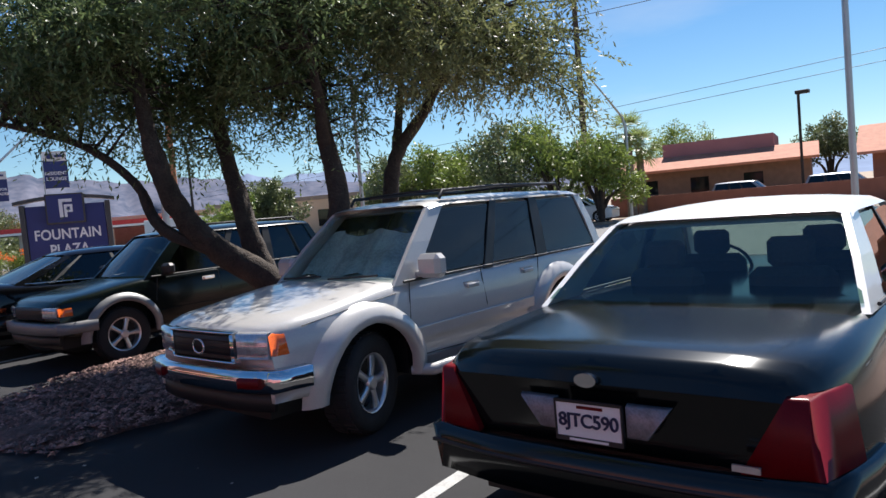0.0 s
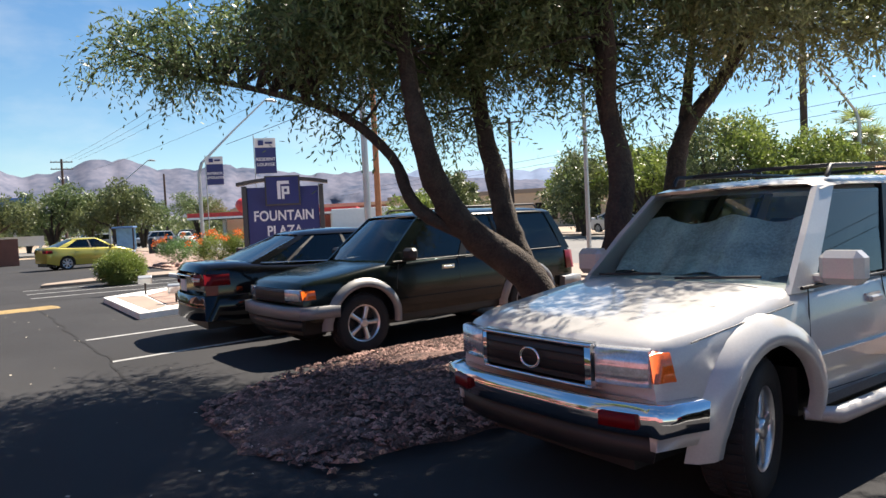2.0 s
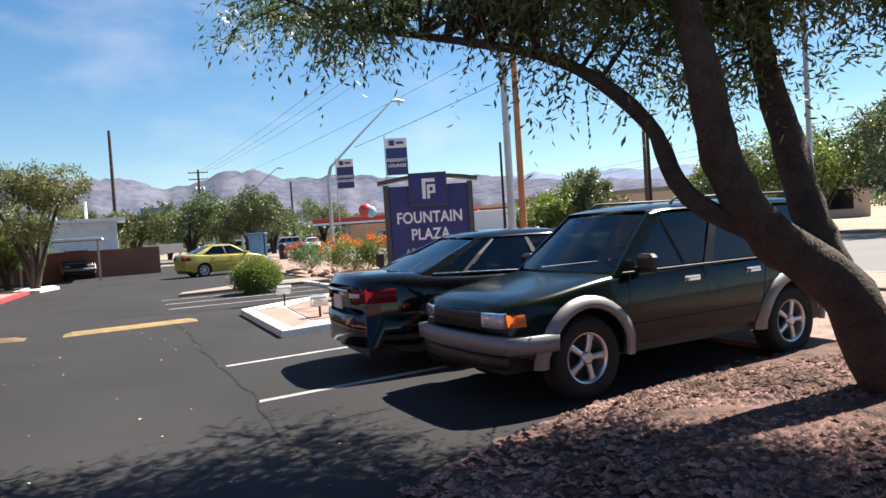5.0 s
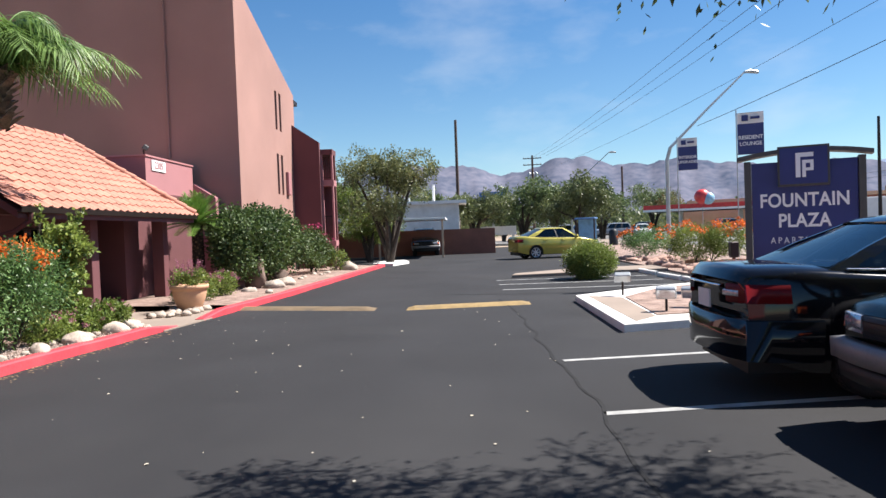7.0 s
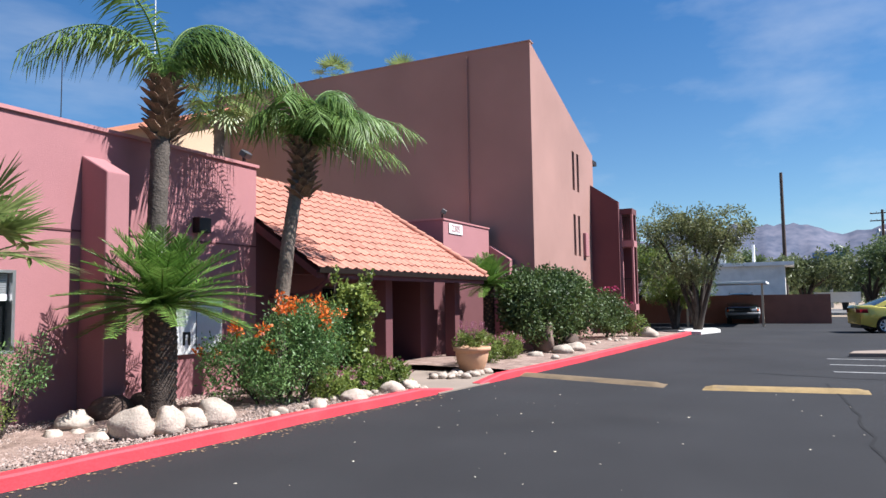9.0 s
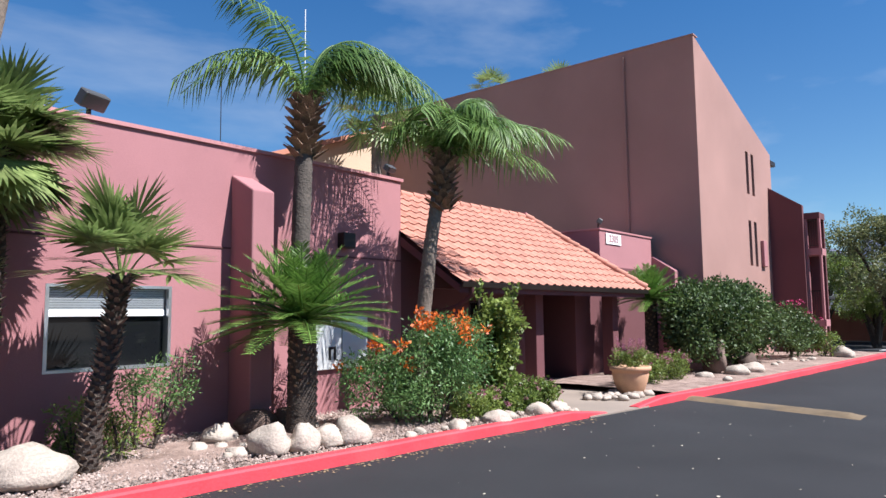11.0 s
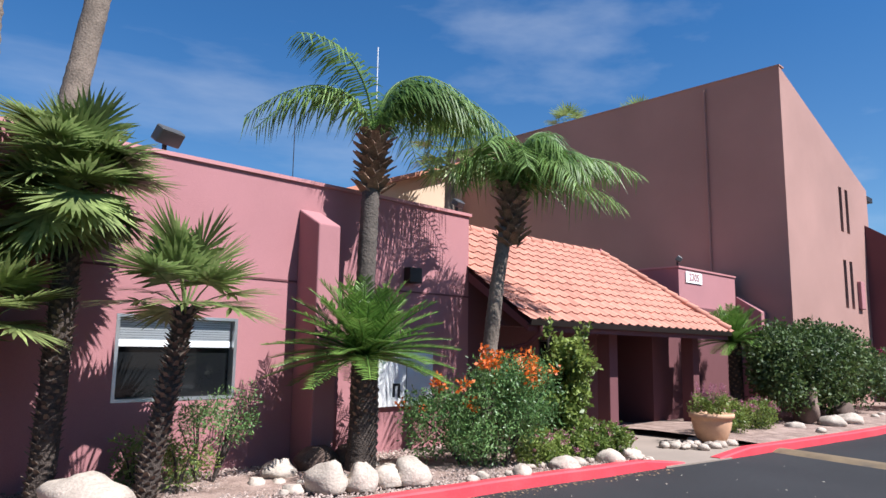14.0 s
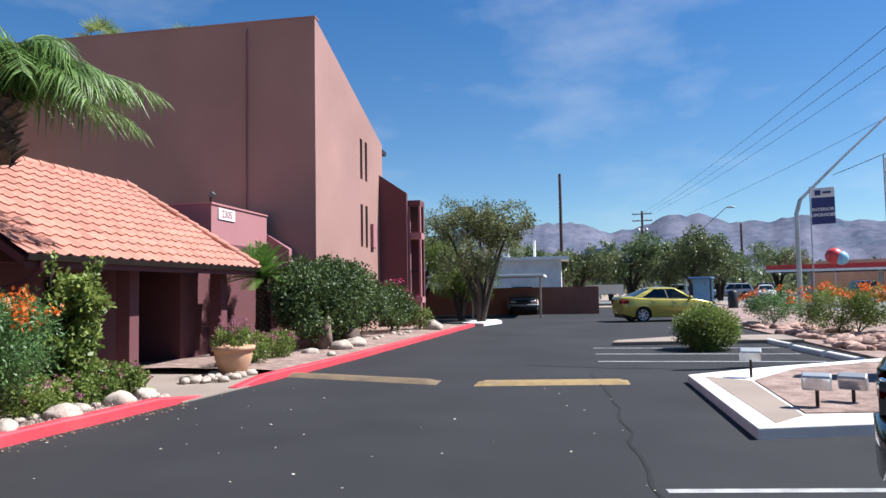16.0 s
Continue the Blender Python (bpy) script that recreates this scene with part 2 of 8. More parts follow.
# ---- mesh helpers ----
class Mesh:
    """Collects vertices and faces of one part."""

    def __init__(self):
        self.v, self.f, self.s = [], [], []

    def add(self, verts, faces, smooth=False):
        n = len(self.v)
        self.v += [tuple(p) for p in verts]
        self.f += [tuple(i + n for i in f) for f in faces]
        self.s += [smooth] * len(faces)
        return self

    def box(self, x0, x1, y0, y1, z0, z1, bev=0.0):
        if bev <= 0:
            vs = [(x, y, z) for z in (z0, z1) for y in (y0, y1) for x in (x0, x1)]
            return self.add(vs, [(0, 2, 3, 1), (4, 5, 7, 6), (0, 1, 5, 4), (1, 3, 7, 5), (3, 2, 6, 7), (2, 0, 4, 6)])
        b = bev
        rings = []
        for z, o in ((z0, b), (z0 + b, 0), (z1 - b, 0), (z1, b)):
            rings.append([(x0 + o, y0 + o + (b if not o else 0), z), (x0 + o + (b if not o else 0), y0 + o, z), (x1 - o - (b if not o else 0), y0 + o, z), (x1 - o, y0 + o + (b if not o else 0), z),
                          (x1 - o, y1 - o - (b if not o else 0), z), (x1 - o - (b if not o else 0), y1 - o, z), (x0 + o + (b if not o else 0), y1 - o, z), (x0 + o, y1 - o - (b if not o else 0), z)])
        return self.loft(rings, close=True, caps=True)

    def loft(self, rings, close=True, caps=False, smooth=False):
        n, m = len(rings[0]), len(rings)
        vs = [p for r in rings for p in r]
        fs = []
        for i in range(m - 1):
            for j in range(n if close else n - 1):
                k = (j + 1) % n
                fs.append((i * n + j, i * n + k, (i + 1) * n + k, (i + 1) * n + j))
        self.add(vs, fs, smooth)
        if caps:
            self.add(rings[0], [tuple(range(n))[::-1]])
            self.add(rings[-1], [tuple(range(n))])
        return self

    def tube(self, path, radii, n=8, smooth=True, caps=True, lump=0.0):
        path = [Vector(p) for p in path]
        if not isinstance(radii, (list, tuple)):
            radii = [radii] * len(path)
        rings, u = [], None
        for i, p in enumerate(path):
            d = (path[min(i + 1, len(path) - 1)] - path[max(i - 1, 0)]).normalized()
            if u is None:
                u = d.orthogonal().normalized()
            u = (u - d * u.dot(d)).normalized()
            w = d.cross(u)
            rings.append([p + (u * math.cos(2 * math.pi * j / n) + w * math.sin(2 * math.pi * j / n)) * radii[i] * (1 + (random.uniform(-lump, lump) if lump else 0)) for j in range(n)])
        return self.loft(rings, True, caps, smooth)

    def prism(self, poly, z0, z1):
        """A plan polygon (anticlockwise) from z0 to z1."""
        n = len(poly)
        vs = [(x, y, z0) for x, y in poly] + [(x, y, z1) for x, y in poly]
        return self.add(vs, [tuple(range(n))[::-1], tuple(range(n, 2 * n))] + [(i, (i + 1) % n, n + (i + 1) % n, n + i) for i in range(n)])

    def slab(self, poly, axis, a, b):
        """A polygon in the two other axes, extruded along the axis from a to b."""
        n = len(poly)

        def place(p, c):
            q = list(p)
            q.insert(axis, c)
            return tuple(q)
        vs = [place(p, a) for p in poly] + [place(p, b) for p in poly]
        return self.add(vs, [tuple(range(n))[::-1], tuple(range(n, 2 * n))] + [(i, (i + 1) % n, n + (i + 1) % n, n + i) for i in range(n)])

    def blob(self, c, r, seg=10, rough=0.18, flat=None, seed=0, freq=1.4):
        """A lumpy rounded stone or clump; r may be three radii."""
        r = (r, r, r) if isinstance(r, (int, float)) else r
        rings = []
        for i in range(1, seg):
            a = math.pi * i / seg
            ring = []
            for j in range(seg + 4):
                b = 2 * math.pi * j / (seg + 4)
                d = Vector((math.sin(a) * math.cos(b), math.sin(a) * math.sin(b), -math.cos(a)))
                k = 1 + rough * noise.noise(d * freq + Vector((seed * 7.3, seed * 3.1, seed)))* 2
                p = Vector((d.x * r[0], d.y * r[1], d.z * r[2])) * k
                if flat is not None:
                    p.z = max(p.z, flat)
                ring.append(Vector(c) + p)
            rings.append(ring)
        return self.loft(rings, True, True, True)

    def data(self, name, material, recalc=True):
        me = bpy.data.meshes.new(name)
        me.from_pydata(self.v, [], self.f)
        me.polygons.foreach_set("use_smooth", self.s)
        if recalc and len(self.f) < 60000:
            bm = bmesh.new()
            bm.from_mesh(me)
            bmesh.ops.recalc_face_normals(bm, faces=bm.faces)
            bm.to_mesh(me)
            bm.free()
        if material:
            me.materials.append(material)
        me.update()
        return me


def part(name, m, material, parent=None, label="", bevel=0.0, place=None, recalc=True):
    """Links one part as a mesh object under its thing."""
    ob = new(name, m.data(name, material, recalc) if isinstance(m, Mesh) else m)
    if parent:
        ob.parent = parent
    if label:
        ob["label"] = label
    if place is not None:
        ob.matrix_basis = place
    if bevel:
        b = ob.modifiers.new("bevel", "BEVEL")
        b.width, b.segments, b.limit_method, b.angle_limit = bevel, 2, "ANGLE", radians(40)
    return ob


def solid(name, m, material, label, category, kind="", group="", bevel=0.0, place=None, recalc=True):
    """A thing that is one mesh."""
    return tagged(part(name, m, material, None, label, bevel, place, recalc), label, category, group, kind)


def thing(name, label, category, place=None, group="", kind=""):
    """An Empty at the base of a thing with parts."""
    ob = new(name)
    ob.empty_display_size = 0.2
    if place is not None:
        ob.matrix_basis = place
    return tagged(ob, label, category, group, kind)


def text_mesh(words, size, depth=0.004, spacing=1.0, bold=0.0):
    """Letters of the built-in font as a mesh, lying in xz and facing -y, centred."""
    c = bpy.data.curves.new("letters", "FONT")
    c.body, c.size, c.extrude, c.align_x, c.align_y, c.space_character, c.offset = words, size, depth, "CENTER", "CENTER", spacing, bold
    tmp = bpy.data.objects.new("letters", c)
    scene.collection.objects.link(tmp)
    me = bpy.data.meshes.new_from_object(tmp.evaluated_get(bpy.context.evaluated_depsgraph_get()))
    bpy.data.objects.remove(tmp)
    bpy.data.curves.remove(c)
    me.transform(Matrix.Rotation(radians(90), 4, "X"))
    return me


def letters(name, words, size, material, parent, place, spacing=1.0, bold=0.0, label=""):
    me = text_mesh(words, size, spacing=spacing, bold=bold)
    me.materials.append(material)
    return part(name, me, None, parent, label, 0, place)


def leaves(m, c, r, count, size, aspect=0.4, shell=0.5, droop=0.0, rng=random):
    """Scatters small folded leaves in an uneven clump of radii r round c."""
    c, r = Vector(c), (r if isinstance(r, (tuple, list)) else (r, r, r))
    off = rng.uniform(0, 50)
    V, F = m.v, m.f
    for _ in range(count):
        d = Vector((rng.gauss(0, 1), rng.gauss(0, 1), rng.gauss(0, 1))).normalized()
        k = (shell + (1 - shell) * rng.random()) * (1 + 0.35 * noise.noise(d * 1.7 + Vector((off, 0, 0))))
        p = c + Vector((d.x * r[0], d.y * r[1], d.z * r[2])) * k
        a = (d + Vector((rng.gauss(0, 0.7), rng.gauss(0, 0.7), rng.gauss(0, 0.7) - droop))).normalized()
        s = a.orthogonal().normalized()
        s = (s * math.cos(rng.uniform(0, 6.3)) + a.cross(s) * math.sin(rng.uniform(0, 6.3))).normalized()
        l = size * rng.uniform(0.6, 1.3)
        w = l * aspect
        n = len(V)
        V += [tuple(p), tuple(p + a * l * 0.5 + s * w * 0.5), tuple(p + a * l), tuple(p + a * l * 0.5 - s * w * 0.5)]
        F.append((n, n + 1, n + 2, n + 3))
        m.s.append(False)

# ---- ground ----
def kerb_y(x):
    """The line of the red kerb's outer face."""
    rows = ((-60, -0.8), (-34.2, -2.38), (-22.7, -3.14), (-18.4, -3.58), (-17.1, -3.75), (-14.3, -4.07), (-10.9, -4.36), (10, -6.2))
    for (a, u), (b, v) in zip(rows, rows[1:]):
        if x <= b:
            return u + (v - u) * (x - a) / (b - a)
    return rows[-1][1]


solid("ground", Mesh().add([(-2500, -2500, -0.06), (2500, -2500, -0.06), (2500, 2500, -0.06), (-2500, 2500, -0.06)], [(0, 1, 2, 3)]), M_DIRT,
      "pale dry desert soil reaching the horizon", "ground", "structure")
LOT = Mesh()
nx, ny = 60, 18
LOT.add([(-62 + 80 * i / nx, -9 + 16.4 * j / ny, 0) for j in range(ny + 1) for i in range(nx + 1)],
        [(j * (nx + 1) + i, j * (nx + 1) + i + 1, (j + 1) * (nx + 1) + i + 1, (j + 1) * (nx + 1) + i) for j in range(ny) for i in range(nx)])
solid("parking_lot", LOT, M_ASPHALT, "dark grey asphalt of the parking lot", "road", "structure")
solid("road", Mesh().box(-300, 300, 15.0, 34.0, -0.3, -0.02), M_ROAD, "sun-bleached grey asphalt street beyond the lot", "road", "structure")
solid("cross_road", Mesh().box(-92, -74, -300, 14.96, -0.3, -0.024), M_ROAD, "sun-bleached grey asphalt cross street", "road", "structure")
solid("pavement", Mesh().box(-73.9, 300, 12.4, 14.75, -0.2, 0.10), M_CONC, "pale concrete sidewalk along the street", "pavement", "structure")
solid("street_kerb", Mesh().box(-73.9, 300, 14.752, 14.98, -0.2, 0.105), M_CONC, "concrete kerb of the street", "kerb", "structure")
solid("verge", Mesh().box(-73, 60, 7.402, 12.398, -0.2, 0.05), M_GRAVEL, "pinkish gravel strip between the lot and the sidewalk", "ground", "structure")

# red kerb in two runs, with the entrance walk between
def ribbon(m, x0, x1, off0, off1, z0, z1, step=0.3, ramp=None):
    n = max(2, int(abs(x1 - x0) / step))
    xs = [x0 + (x1 - x0) * i / n for i in range(n + 1)]
    rings = []
    for x in xs:
        y = kerb_y(x)
        w = 0.012 * math.sin(x * 2.3) + 0.008 * math.sin(x * 5.1)
        zt = z1
        if ramp:
            zt = 0.035 + (z1 - 0.035) * min(1, abs(x - ramp) / 0.9)
        rings.append([(x, y + off0, z0), (x, y + off1 + w, z0), (x, y + off1 + w - 0.02, zt - 0.02), (x, y + off1 + w - 0.045, zt), (x, y + off0 + 0.02, zt), (x, y + off0, zt - 0.02)])
    return m.loft(rings, True, True)


solid("kerb", ribbon(Mesh(), -17.6, 6.0, -0.2, 0, -0.1, 0.13, 0.3, -17.6), M_RED, "red-painted concrete kerb along the planting bed", "kerb", "structure")
solid("kerb", ribbon(Mesh(), -36.5, -18.45, -0.2, 0, -0.1, 0.13, 0.3, -18.45), M_RED, "red-painted concrete kerb along the planting bed", "kerb", "structure")


def bed(x0, x1, y1):
    m = Mesh()
    n, k = max(4, int((x1 - x0) / 0.35)), 10
    vs = []
    for i in range(n + 1):
        x = x0 + (x1 - x0) * i / n
        ya = kerb_y(x) - 0.19
        for j in range(k + 1):
            y = ya + (y1 - ya) * j / k
            bumpy = 0.05 * noise.noise(Vector((x * 1.3, y * 1.3, 0))) * min(1, j / 2) * min(1, (k - j) / 2)
            vs.append((x, y, 0.085 + bumpy + 0.05 * math.sin(math.pi * j / k)))
    return m.add(vs, [(i * (k + 1) + j, (i + 1) * (k + 1) + j, (i + 1) * (k + 1) + j + 1, i * (k + 1) + j + 1) for i in range(n) for j in range(k)], True)


solid("gravel_bed", bed(-17.1, 6.0, -6.86), M_GRAVEL, "pinkish crushed gravel in the planting bed", "ground", "structure")
solid("gravel_bed", bed(-36.4, -20.2, -7.0), M_GRAVEL, "pinkish crushed gravel in the planting bed", "ground", "structure")
walkm = Mesh().prism([(-18.7, kerb_y(-18.7)), (-20.2, -3.72), (-22.6, -5.2), (-23.8, -5.7), (-23.8, -9.0), (-16.3, -9.0), (-16.3, -6.9), (-17.1, kerb_y(-17.1))], -0.1, 0.022)
solid("entrance_walk", walkm, M_CONC, "stained tan concrete walk to the entrance porch", "pavement", "structure")

# painted lines
def stripe(name, x0, y0, x1, y1, w, material, label, z=0.004, thick=0.0):
    d = Vector((x1 - x0, y1 - y0)).normalized() * w / 2
    m = Mesh().prism([(x0 + d.y, y0 - d.x), (x1 + d.y, y1 - d.x), (x1 - d.y, y1 + d.x), (x0 - d.y, y0 + d.x)], z - 0.003 - thick, z)
    return solid(name, m, material, label, "marking", "structure")


for x in (2.2, -0.2, -2.75, -6.6, -9.0, -11.29, -13.53):
    if x not in (-6.6, -9.0):
        stripe("parking_line", x, 2.23, x - 0.62, 7.0, 0.10, M_WHITE_LINE, "worn white parking stall line")
for x in (-22.75, -24.35, -25.9):
    stripe("parking_line", x, 2.1, x, 6.4, 0.10, M_WHITE_LINE, "faint worn white parking stall line")


def hump(x0, y0, x1, y1):
    m = Mesh()
    rings = []
    for s in (0, 0.06, 0.94, 1):
        hgt = 0.002 if s in (0, 1) else 0.05
        x, y = x0 + (x1 - x0) * s, y0 + (y1 - y0) * s
        rings.append([(x + a, y, 0.002 + hgt * math.cos(math.pi * a / 0.56) if abs(a) < 0.279 else 0.0) for a in (-0.28, -0.2, -0.1, 0, 0.1, 0.2, 0.28)])
    return m.loft(rings, False, False)


solid("speed_hump", hump(-20.35, -3.62, -19.4, -0.56), mat("faded_yellow_paint", (0.15, 0.105, 0.06), 0.9, vary=0.3, scale=4, fine=60, bump=0.2, stain=0.9, stain_color=(0.07, 0.06, 0.05)), "worn yellow-painted speed hump across the lane", "speed hump", group="speed humps")
solid("speed_hump", hump(-19.3, 0.06, -19.6, 2.45), M_YELLOW, "worn yellow-painted speed hump across the lane", "speed hump", group="speed humps")

def crack_seal(pts, w, seed):
    m = Mesh()
    rings = []
    for (x0, y0), (x1, y1) in zip(pts, pts[1:]):
        for k in range(14):
            t = k / 14
            x, y = x0 + (x1 - x0) * t, y0 + (y1 - y0) * t
            d = Vector((x1 - x0, y1 - y0)).normalized()
            o = 0.10 * noise.noise(Vector((x * 1.5, y * 1.5, seed)))
            h = w * (0.6 + 0.6 * abs(noise.noise(Vector((x * 4, y * 4, seed + 3)))))
            rings.append([(x - d.y * (o - h), y + d.x * (o - h), 0.004), (x - d.y * (o + h), y + d.x * (o + h), 0.004)])
    solid("crack_seal", m.loft(rings, False), M_TAR, "dark wandering tar seal over an asphalt crack", "marking", "structure")


M_TAR = mat("black_tar_seal", (0.021, 0.021, 0.022), 0.95, spec=0.2, vary=0.3, scale=6, fine=60)
crack_seal([(-20.6, 1.9), (-17.76, 2.10), (-14.78, 2.12), (-12.23, 2.20), (-8.8, 2.2)], 0.022, 1.0)
crack_seal([(-22.0, 0.7), (-21.6, 2.2), (-21.3, 4.4)], 0.03, 5.0)

# mulch finger under the olive trees
def edge_loop(pts, n=6):
    out = []
    for i, p in enumerate(pts):
        q = pts[(i + 1) % len(pts)]
        for k in range(n):
            s = k / n
            out.append((p[0] + (q[0] - p[0]) * s + 0.05 * math.sin(7 * (p[0] + s * 3) + i), p[1] + (q[1] - p[1]) * s + 0.04 * math.cos(9 * (p[1] + s * 2) + i)))
    return out


def mound(loop, cx, cy, height):
    rings = []
    for k, (f, z) in enumerate(((1.0, 0.004), (0.93, 0.05), (0.8, 0.085), (0.55, height), (0.25, height * 1.1), (0.02, height * 1.12))):
        rings.append([(cx + (x - cx) * f, cy + (y - cy) * f, z + (0.05 * noise.noise(Vector((x * f * 2, y * f * 2, 1))) if 0 < k else 0)) for x, y in loop])
    return Mesh().loft(rings, True, False, True)


MULCH_EDGE = edge_loop([(-5.95, 9.3), (-9.9, 9.3), (-9.5, 6.5), (-9.2, 4.7), (-8.85, 3.5), (-8.5, 2.75), (-7.7, 2.36), (-6.7, 2.36), (-6.1, 2.75), (-5.9, 4.5)])
solid("mulch_bed", mound(MULCH_EDGE, -7.5, 6.2, 0.12), M_MULCH, "dark reddish bark mulch bed under the olive trees", "ground", "structure")

# concrete island with gravel
ISL = [(-15.4, 3.32), (-15.85, 4.9), (-16.35, 7.4), (-22.4, 7.4), (-20.6, 4.6), (-19.6, 3.34)]
isl = solid("traffic_island", Mesh().prism(ISL[::-1], -0.05, 0.12), M_CONC_W, "raised island with white-painted concrete kerb", "island", "structure", bevel=0.015)
solid("island_gravel", Mesh().prism([(-16.2, 4.0), (-16.75, 7.3), (-21.8, 7.3), (-20.5, 5.2), (-18.9, 4.15)][::-1], 0.10, 0.135), M_GRAVEL, "pinkish gravel inside the concrete island", "ground", "structure")
solid("island_slab", Mesh().prism([(-15.62, 3.55), (-16.1, 3.95), (-18.9, 4.1), (-19.4, 3.55)][::-1], 0.10, 0.125), M_CONC, "tan concrete slab on the island", "ground", "structure")
solid("bush_island", Mesh().prism([(-26.6, 2.6), (-27.3, 2.75), (-28.9, 4.8), (-29.2, 7.4), (-27.3, 7.4), (-27.2, 5.6)], -0.05, 0.10), M_CONC, "pale pinkish concrete tongue under the clipped bush", "island", "structure", bevel=0.015)


def wheel_stop(x, y, rz):
    m = Mesh().loft([[(s, -0.075, 0), (s, 0.075, 0), (s, 0.06, 0.09), (s, 0.035, 0.115), (s, -0.035, 0.115), (s, -0.06, 0.09)] for s in (-0.8, -0.76, 0.76, 0.8)], True, True)
    solid("wheel_stop", m, M_CONC_W, "white-painted concrete wheel stop", "wheel stop", group="wheel stops", bevel=0.01, place=pose(x, y, 0, 0, 0, rz))


for x, y in ((-26.6, 6.6), (-24.6, 6.65), (-22.9, 6.8)):
    wheel_stop(x, y, 4)

# ---- low pink building ----
YW, ZT = -6.87, 3.87
W = Mesh()
# front wall with a window opening; the wall is 0.25 thick
def wall_y(m, x0, x1, z0, z1, y, t, holes=()):
    """A wall along x with its front at y and its back at y - t, with openings (xa, xb, za, zb)."""
    xs = sorted({x0, x1, *[h[0] for h in holes], *[h[1] for h in holes]})
    for a, b in zip(xs, xs[1:]):
        hs = sorted([h for h in holes if h[0] <= a and h[1] >= b], key=lambda h: h[2])
        z = z0
        for h in hs:
            if h[2] > z:
                m.box(a, b, y - t, y, z, h[2])
            z = h[3]
        if z < z1:
            m.box(a, b, y - t, y, z, z1)
    return m


wall_y(W, -16.3, 8.0, -0.1, ZT, YW, 0.25, [(-12.1, -10.62, 0.96, 1.95), (-15.45, -14.35, 0.75, 1.55), (-7.6, -6.1, 0.96, 1.95)])
W.box(-16.3, -16.05, -9.0, YW - 0.25, -0.1, ZT)
W.box(7.75, 8.0, -9.0, YW - 0.25, -0.1, ZT)
W.box(-16.3, 8.0, -9.25, -9.0, -0.1, ZT)
low = solid("wall_low_building", W, M_PINK, "dusty pink stucco wall of the single-storey building", "wall", "structure")
solid("roof_low_building", Mesh().box(-16.04, 7.74, -8.99, YW - 0.26, ZT - 0.5, ZT - 0.3), M_CONC, "flat roof behind the pink parapet", "roof", "structure")
solid("parapet_flashing", Mesh().box(-16.34, 8.04, YW - 0.28, YW + 0.035, ZT, ZT + 0.05), M_TRIM, "pink metal flashing along the parapet top", "trim", "structure")
solid("trim_band", Mesh().box(-16.32, -13.29, YW, YW + 0.012, 2.475, 2.50), M_MAROON_AND_SHADE, "thin dark reveal line across the pink wall", "trim", "structure")
solid("trim_band", Mesh().box(-12.94, 8.0, YW, YW + 0.012, 2.475, 2.50), M_MAROON_AND_SHADE, "thin dark reveal line across the pink wall", "trim", "structure")
solid("buttress", Mesh().slab([(YW, -0.1), (YW + 0.50, -0.1), (YW + 0.50, 3.24), (YW, 3.5)], 0, -13.28, -12.93), M_PINK, "pink stucco buttress with a sloped top", "buttress", "structure", bevel=0.02)

# ---- porch with tile roof ----
EY, EZ, RY, RZ = -5.58, 2.13, -8.4, 4.06
# Porch shade is put into the wall colour: dark maroon instead of pink.
PW = Mesh()
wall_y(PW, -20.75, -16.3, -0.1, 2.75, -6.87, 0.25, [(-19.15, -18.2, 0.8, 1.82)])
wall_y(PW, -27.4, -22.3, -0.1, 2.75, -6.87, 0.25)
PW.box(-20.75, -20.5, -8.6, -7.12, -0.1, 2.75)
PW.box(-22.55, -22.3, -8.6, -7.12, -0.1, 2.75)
solid("wall_porch", PW, M_MAROON_AND_SHADE, "pink stucco porch wall coloured dark maroon for its deep shade", "wall", "structure")
solid("wall_porch_back", Mesh().box(-27.4, -16.3, -8.85, -8.62, -0.1, 3.2), M_MAROON_AND_SHADE, "stucco back wall of the entrance coloured dark maroon for shade", "wall", "structure")
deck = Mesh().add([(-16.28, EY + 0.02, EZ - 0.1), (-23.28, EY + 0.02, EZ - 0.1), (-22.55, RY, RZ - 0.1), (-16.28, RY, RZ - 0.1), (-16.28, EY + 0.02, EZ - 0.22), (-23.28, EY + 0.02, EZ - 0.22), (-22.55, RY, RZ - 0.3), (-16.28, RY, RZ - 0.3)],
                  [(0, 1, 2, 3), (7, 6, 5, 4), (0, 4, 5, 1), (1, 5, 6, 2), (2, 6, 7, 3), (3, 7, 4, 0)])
solid("porch_roof_deck", deck, M_MAROON_AND_SHADE, "maroon timber roof deck under the clay tiles", "roof", "structure")
solid("back_slope", Mesh().add([(-16.28, RY, RZ - 0.1), (-22.55, RY, RZ - 0.1), (-22.55, RY - 2.2, RZ - 1.4), (-16.28, RY - 2.2, RZ - 1.4)], [(0, 1, 2, 3)]), M_TILE_FAR, "rear slope of the clay tile roof", "roof", "structure")
gut = Mesh().loft([[(x, EY + 0.03, EZ - 0.13), (x, EY + 0.10, EZ - 0.13), (x, EY + 0.125, EZ - 0.05), (x, EY + 0.10, EZ - 0.045), (x, EY + 0.09, EZ - 0.11), (x, EY + 0.03, EZ - 0.11)] for x in (-23.3, -16.25)], True, True)
solid("gutter", gut, M_DARKMETAL, "dark brown metal gutter along the porch eave", "gutter", "structure")
sp = Mesh().tube([(-16.55, EY + 0.06, EZ - 0.13), (-16.55, EY + 0.05, EZ - 0.25), (-16.6, EY - 0.25, EZ - 0.42), (-16.62, EY - 0.6, EZ - 0.5), (-16.62, -6.8, EZ - 0.5)], 0.04, 8)
